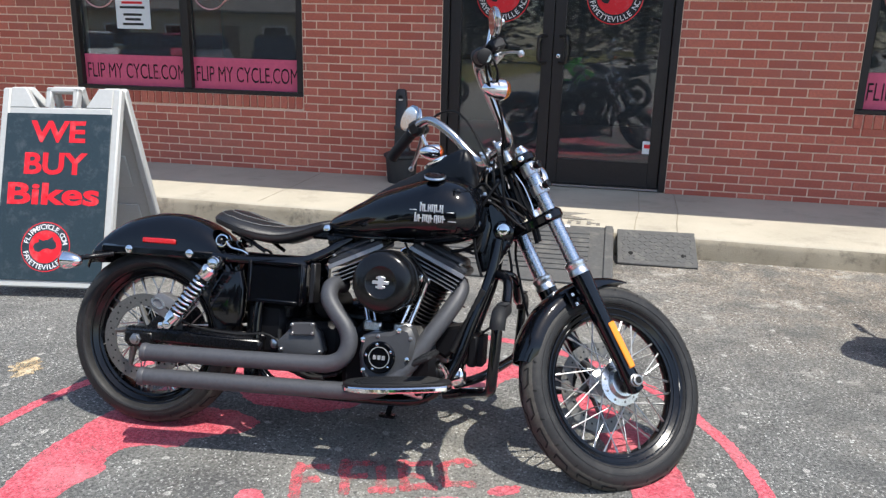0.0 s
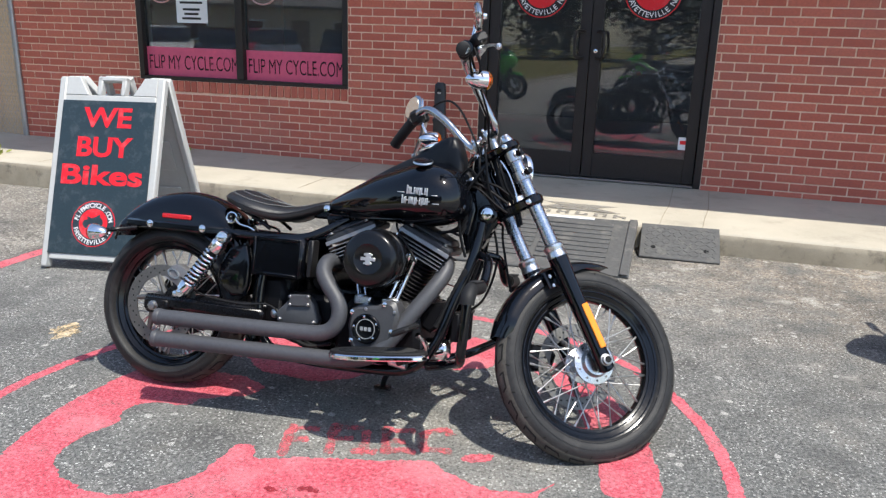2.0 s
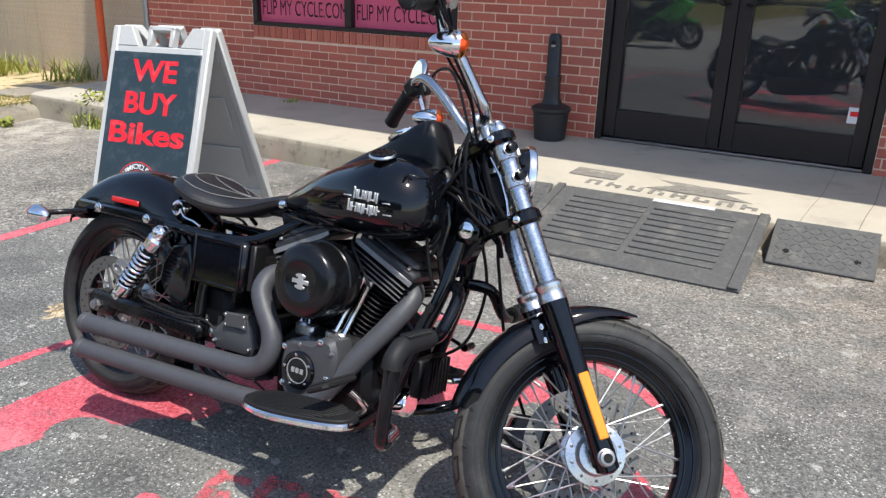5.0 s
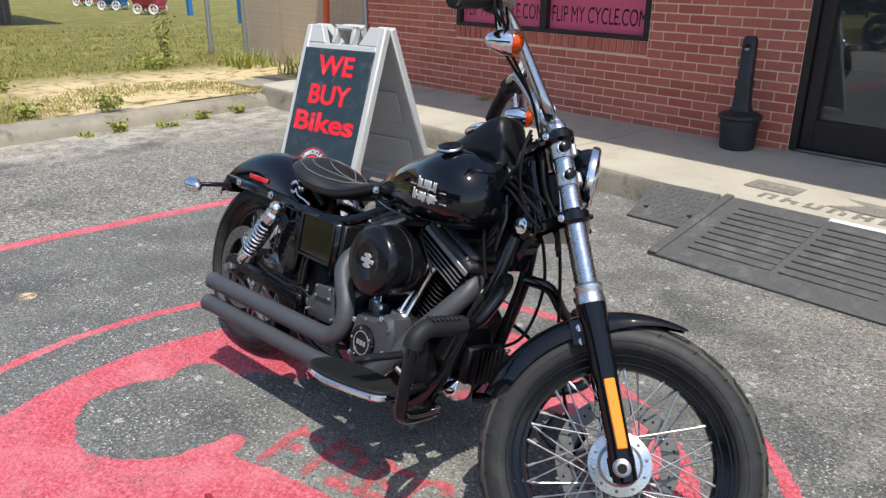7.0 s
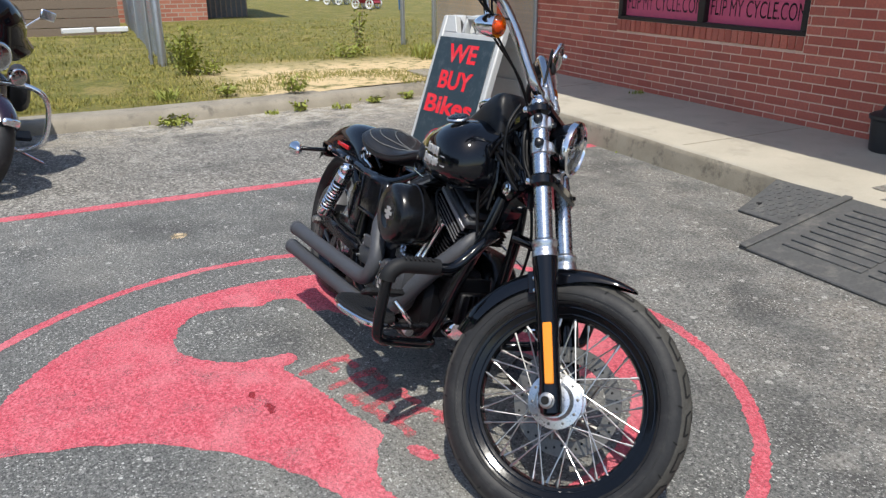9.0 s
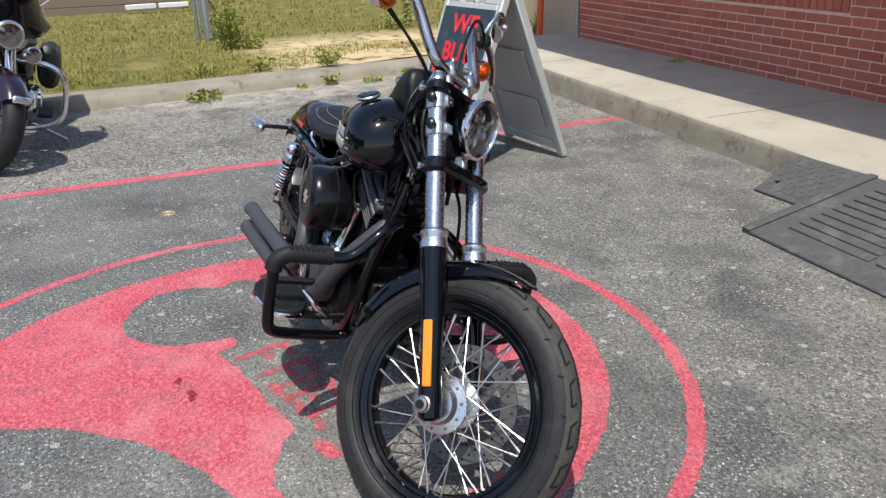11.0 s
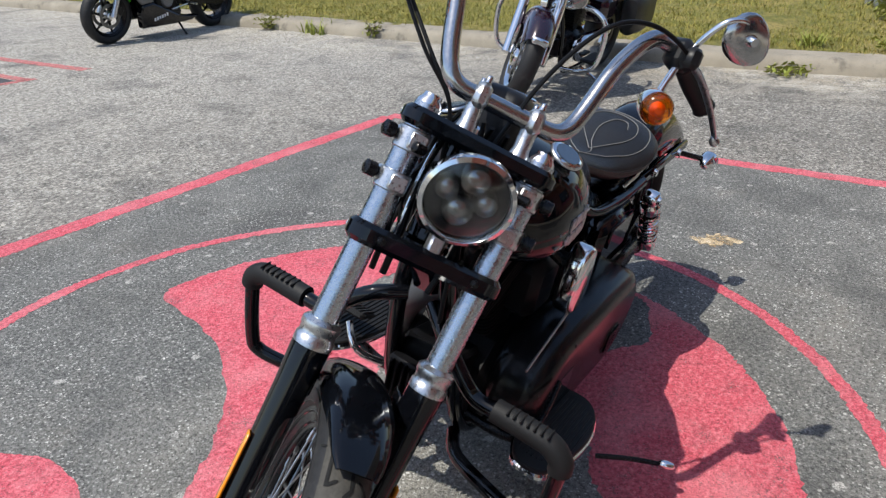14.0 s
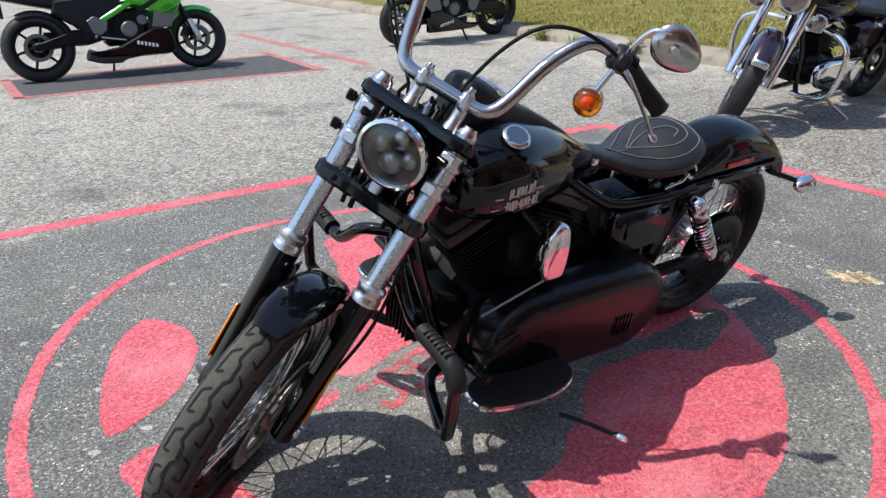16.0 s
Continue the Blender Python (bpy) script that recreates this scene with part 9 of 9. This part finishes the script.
    part("down_tube", Geo().tube(smooth_curve([(1.25, 0, 0.85), (1.17, 0.07, 0.5), (1.12, 0.1, 0.2), (0.9, 0.12, 0.16), (0.4, 0.12, 0.18)], 5), 0.018, 10).tube(smooth_curve([(1.25, 0, 0.85), (1.17, -0.07, 0.5), (1.12, -0.1, 0.2), (0.9, -0.12, 0.16), (0.4, -0.12, 0.18)], 5), 0.018, 10), M["gloss_black"], b, "black twin down tube")
    part("side_cover", Geo().box((0.26, 0.34, 0.22), (0.42, 0, 0.55), 0.05), M["purple_paint"], b, "dark purple side panels")
    part("oil_cooler", Geo().box((0.06, 0.16, 0.12), (1.17, 0, 0.34), 0.01), M["engine_black"], b)
    for sgn in (-1, 1):
        mm = Matrix.Translation((0.87, 0, 0.4)) @ Matrix.Rotation(radians(22.5 * sgn), 4, "Y")
        cyl = Geo().box((0.1, 0.12, 0.2), (0, 0, 0.14), 0.02, mm)
        cy = part("cylinder", cyl, M["engine_black"], b, "dark finned cylinder")
        for k in range(8):
            part("fin", Geo().box((0.15, 0.17, 0.006), (0, 0, 0.07 + 0.02 * k), 0.0, mm), M["engine_black"], cy)
        part("rocker_cover", Geo().box((0.16, 0.17, 0.05), (0, 0, 0.25), 0.018, mm), M["chrome"], cy, "chrome rocker cover")
        part("pushrod_tube", Geo().tube([mm @ Vector((0.0, -0.1, 0.02)), mm @ Vector((0.0, -0.09, 0.23))], 0.011, 10), M["chrome"], cy, "chrome pushrod tube")
        part("header_pipe", Geo().tube(smooth_curve([mm @ Vector((0.07 * sgn, -0.06, 0.2)), mm @ Vector((0.15 * sgn, -0.15, 0.16)), (0.87 + 0.12 * sgn, -0.19, 0.4), (0.8 + 0.08 * sgn, -0.19, 0.24), (0.66, -0.18, 0.2)], 5), 0.022, 12), M["chrome"], b, "chrome header pipe")
    part("air_cleaner", Geo().lathe([(0.09, 0), (0.09, 0.05), (0.07, 0.06)], axis_m((0.87, -0.16, 0.58), (0, -1, 0)), 24), M["chrome"], b, "chrome air cleaner cover")
    part("side_stand", Geo().tube([(0.95, 0.18, 0.2), (0.88, 0.4, 0.07)], 0.012, 8), M["chrome"], b, "chrome side stand")
    return b


touring_bike(at_ground(-5.43, 1.02, 0.5, 10))

# ---- what stands across the lot and shows in the shop's glass ----


def far_tree(x, y, h, seed):
    r_ = random.Random(seed)
    t = thing("tree", "leafy green tree at the far edge of the lot", "tree", Matrix.Translation((x, y, 0)), "trees across the lot")
    g_ = Geo().tube(smooth_curve([(0, 0, -0.05), (0.1, 0, h * 0.25), (-0.1, 0.1, h * 0.5), (0, 0, h * 0.8)], 4), [0.22 * (1 - i / 15) + 0.03 for i in range(13)], 8)
    for k in range(6):
        a = k * 1.05
        z_ = h * (0.35 + 0.07 * k)
        g_.tube([(0, 0, z_), (math.cos(a) * h * 0.16, math.sin(a) * h * 0.16, z_ + h * 0.14), (math.cos(a) * h * 0.25, math.sin(a) * h * 0.25, z_ + h * 0.22)], [0.08, 0.05, 0.02], 6)
    part("trunk", g_, M["wood"], t, "brown trunk with limbs")
    c = Geo()
    for _ in range(7600):
        u = Vector((r_.gauss(0, 1), r_.gauss(0, 1), r_.gauss(0, 0.8))).normalized() * (r_.random() ** 0.4)
        lump = 0.75 + 0.35 * noise.noise((u.x * 1.8 + seed, u.y * 1.8, u.z * 1.8))
        p = Vector((u.x * h * 0.34, u.y * h * 0.34, h * 0.5 + u.z * h * 0.5)) * 1.0
        p = Vector((p.x * lump, p.y * lump, p.z))
        s_ = r_.uniform(0.14, 0.32)
        a, e = r_.uniform(0, 6.28), r_.uniform(-0.8, 0.8)
        d1 = Vector((math.cos(a), math.sin(a), e * 0.6)) * s_
        d2 = Vector((-math.sin(a), math.cos(a), 0.5 * e)) * s_ * 0.7
        c.add([p - d1, p - d2, p + d1, p + d2], [(0, 1, 2, 3)])
    part("crown", c, M["far_leaf"], t, "uneven crown of green leaves", smooth=0)


for i in range(19):
    far_tree(-52 + 3.7 * i + rng.uniform(-1, 1), -33 - rng.uniform(0, 6), rng.uniform(9.0, 13.0), i)


def parked_car(x, y, yaw, mat, label):
    c = thing("car", label, "car", Matrix.Translation((x, y, 0)) @ Matrix.Rotation(radians(yaw), 4, "Z"), "cars parked across the lot")
    body = [(-2.2, 0.35), (-2.25, 0.7), (-2.1, 0.95), (-1.2, 1.0), (0.9, 0.95), (1.9, 0.85), (2.2, 0.68), (2.25, 0.4), (2.1, 0.28), (-2.1, 0.28)]
    roof = [(-1.75, 0.95), (-1.2, 1.4), (-0.4, 1.5), (0.25, 1.45), (1.0, 0.97)]
    part("body", Geo().prism(body, 1.76, Matrix.Translation((0, 0.88, 0)) @ TO_SIDE, 0.09), M[mat], c, "glossy car body")
    part("cabin", Geo().prism(roof, 1.5, Matrix.Translation((0, 0.75, 0)) @ TO_SIDE, 0.12), M["gloss_black"], c, "dark glazed cabin")
    part("roof", Geo().prism([(-1.15, 1.4), (-0.4, 1.5), (0.2, 1.46), (0.2, 1.5), (-0.4, 1.54), (-1.15, 1.44)], 1.3, Matrix.Translation((0, 0.65, 0)) @ TO_SIDE, 0.01), M[mat], c)
    for sx_ in (-1.35, 1.38):
        for s in (-1, 1):
            w_ = part("wheel", Geo().torus([(0.32, -0.1), (0.32, 0.1), (0.2, 0.1), (0.2, -0.1)], Matrix.Translation((sx_, 0.82 * s, 0.32)) @ TO_SIDE, 28), M["tyre"], c)
            part("rim", Geo().lathe([(0.2, -0.07), (0.2, 0.07)], Matrix.Translation((sx_, 0.82 * s, 0.32)) @ TO_SIDE, 20), M["alloy"], w_)


parked_car(-18.8, -12.2, 55, "vinyl_white", "white car parked across the lot")
parked_car(-17.4, -13.4, 57, "gloss_black", "dark car parked across the lot")
parked_car(-18.9, -17.6, 60, "toy_red", "red car parked across the lot")
parked_car(-15.3, -14.2, 59, "steel", "grey car parked across the lot")
parked_car(-13.1, -15.4, 62, "gloss_black", "dark car parked across the lot")


def low_house(x, y, yaw):
    h_ = thing("low_house", "low beige building with a grey pitched roof across the street", "building", Matrix.Translation((x, y, -0.05)) @ Matrix.Rotation(radians(yaw), 4, "Z"))
    part("wall", Geo().box((12.0, 6.0, 2.7), (0, 0, 1.35), 0.02), M["beige_wall"], h_, "beige painted wall")
    part("roof", Geo().prism([(-3.4, 2.65), (0.0, 4.1), (3.4, 2.65), (3.4, 2.8), (0.0, 4.28), (-3.4, 2.8)], 12.8, Matrix.Translation((-6.4, 0, 0)) @ Matrix(((0, 0, 1, 0), (1, 0, 0, 0), (0, 1, 0, 0), (0, 0, 0, 1)))), M["shingle"], h_, "grey pitched roof")
    for wx in (-4.0, -1.2, 3.6):
        w_ = part("window", Geo().box((1.3, 0.06, 1.1), (wx, 3.02, 1.55), 0.01), M["vinyl_white"], h_, "white window frame")
        part("pane", Geo().box((1.1, 0.03, 0.9), (wx, 3.045, 1.55)), M["gloss_black"], w_)
    part("door", Geo().box((0.95, 0.06, 2.05), (1.3, 3.02, 1.03), 0.01), M["wood"], h_)


low_house(-22.5, -26.0, -32)

# ---- bricks, each proud of the mortar ----
JT = 0.0105


def brick_mesh(l, h, d=0.05):
    gg = Geo()
    gg.box((l, d, h), (0, d / 2 - 0.002, 0), 0.003)
    return mesh_of("brick", gg, M["brick"], 0)


FULL = brick_mesh(BL - JT, COURSE - JT)
HALF = brick_mesh(BL / 2 - JT, COURSE - JT)
SOLD = brick_mesh(COURSE - JT, 0.1)
rest = Geo()
near_bricks = []


def open_at(x0, x1, z):
    """The stretch of wall that is left at height z between x0 and x1."""
    spans = [(x0, x1)]
    holes = [(a, b_, s_ - 0.105, WHEAD) for a, b_, s_ in WIN] + [(DOOR[0], DOOR[1], -1, DHEAD)]
    for a, b_, lo, hi in holes:
        if lo < z < hi:
            nxt = []
            for p, q in spans:
                if b_ <= p or a >= q:
                    nxt.append((p, q))
                else:
                    if p < a:
                        nxt.append((p, a))
                    if b_ < q:
                        nxt.append((b_, q))
            spans = nxt
    return spans


def lay(x, z, l):
    k = FULL if abs(l - BL) < 0.002 else HALF if abs(l - BL / 2) < 0.002 else None
    jit = Matrix.Translation((x, rng.uniform(-0.0015, 0.0015), z)) @ Matrix.Rotation(rng.uniform(-0.006, 0.006), 4, "Y")
    near = k is not None and -2.9 < x < 2.7 and z < 0.95
    if near and len(near_bricks) < 300:
        near_bricks.append(part("brick", k, None, wall, m=jit))
    else:
        rest.box((l - JT, 0.05, COURSE - JT), (0, 0.023, 0), 0.003, jit)


rows = int((WTOP + 0.12) / COURSE)
order = sorted(range(rows), key=lambda r_: abs(r_ - 6))
for r_ in order:
    z = -0.1 + COURSE * (r_ + 0.5)
    for p, q in open_at(W0, W1, z):
        off = W0 + (BL / 2 if r_ % 2 else 0) - BL
        i = 0
        x = off
        while x < q:
            a, b_ = max(x, p), min(x + BL, q)
            if b_ - a > 0.014:
                lay((a + b_) / 2, z, b_ - a)
            x += BL
# soldier course under each window
for a, b_, s_ in WIN:
    n_ = int((b_ - a) / COURSE)
    for i in range(n_):
        part("brick", SOLD, None, wall, m=Matrix.Translation((a + (i + 0.5) * (b_ - a) / n_, -0.008, s_ - 0.052)) @ Matrix.Rotation(rng.uniform(-0.008, 0.008), 4, "Y"))
tagged(part("brickwork", rest, M["brick"], wall, smooth=0), kind="stuff")
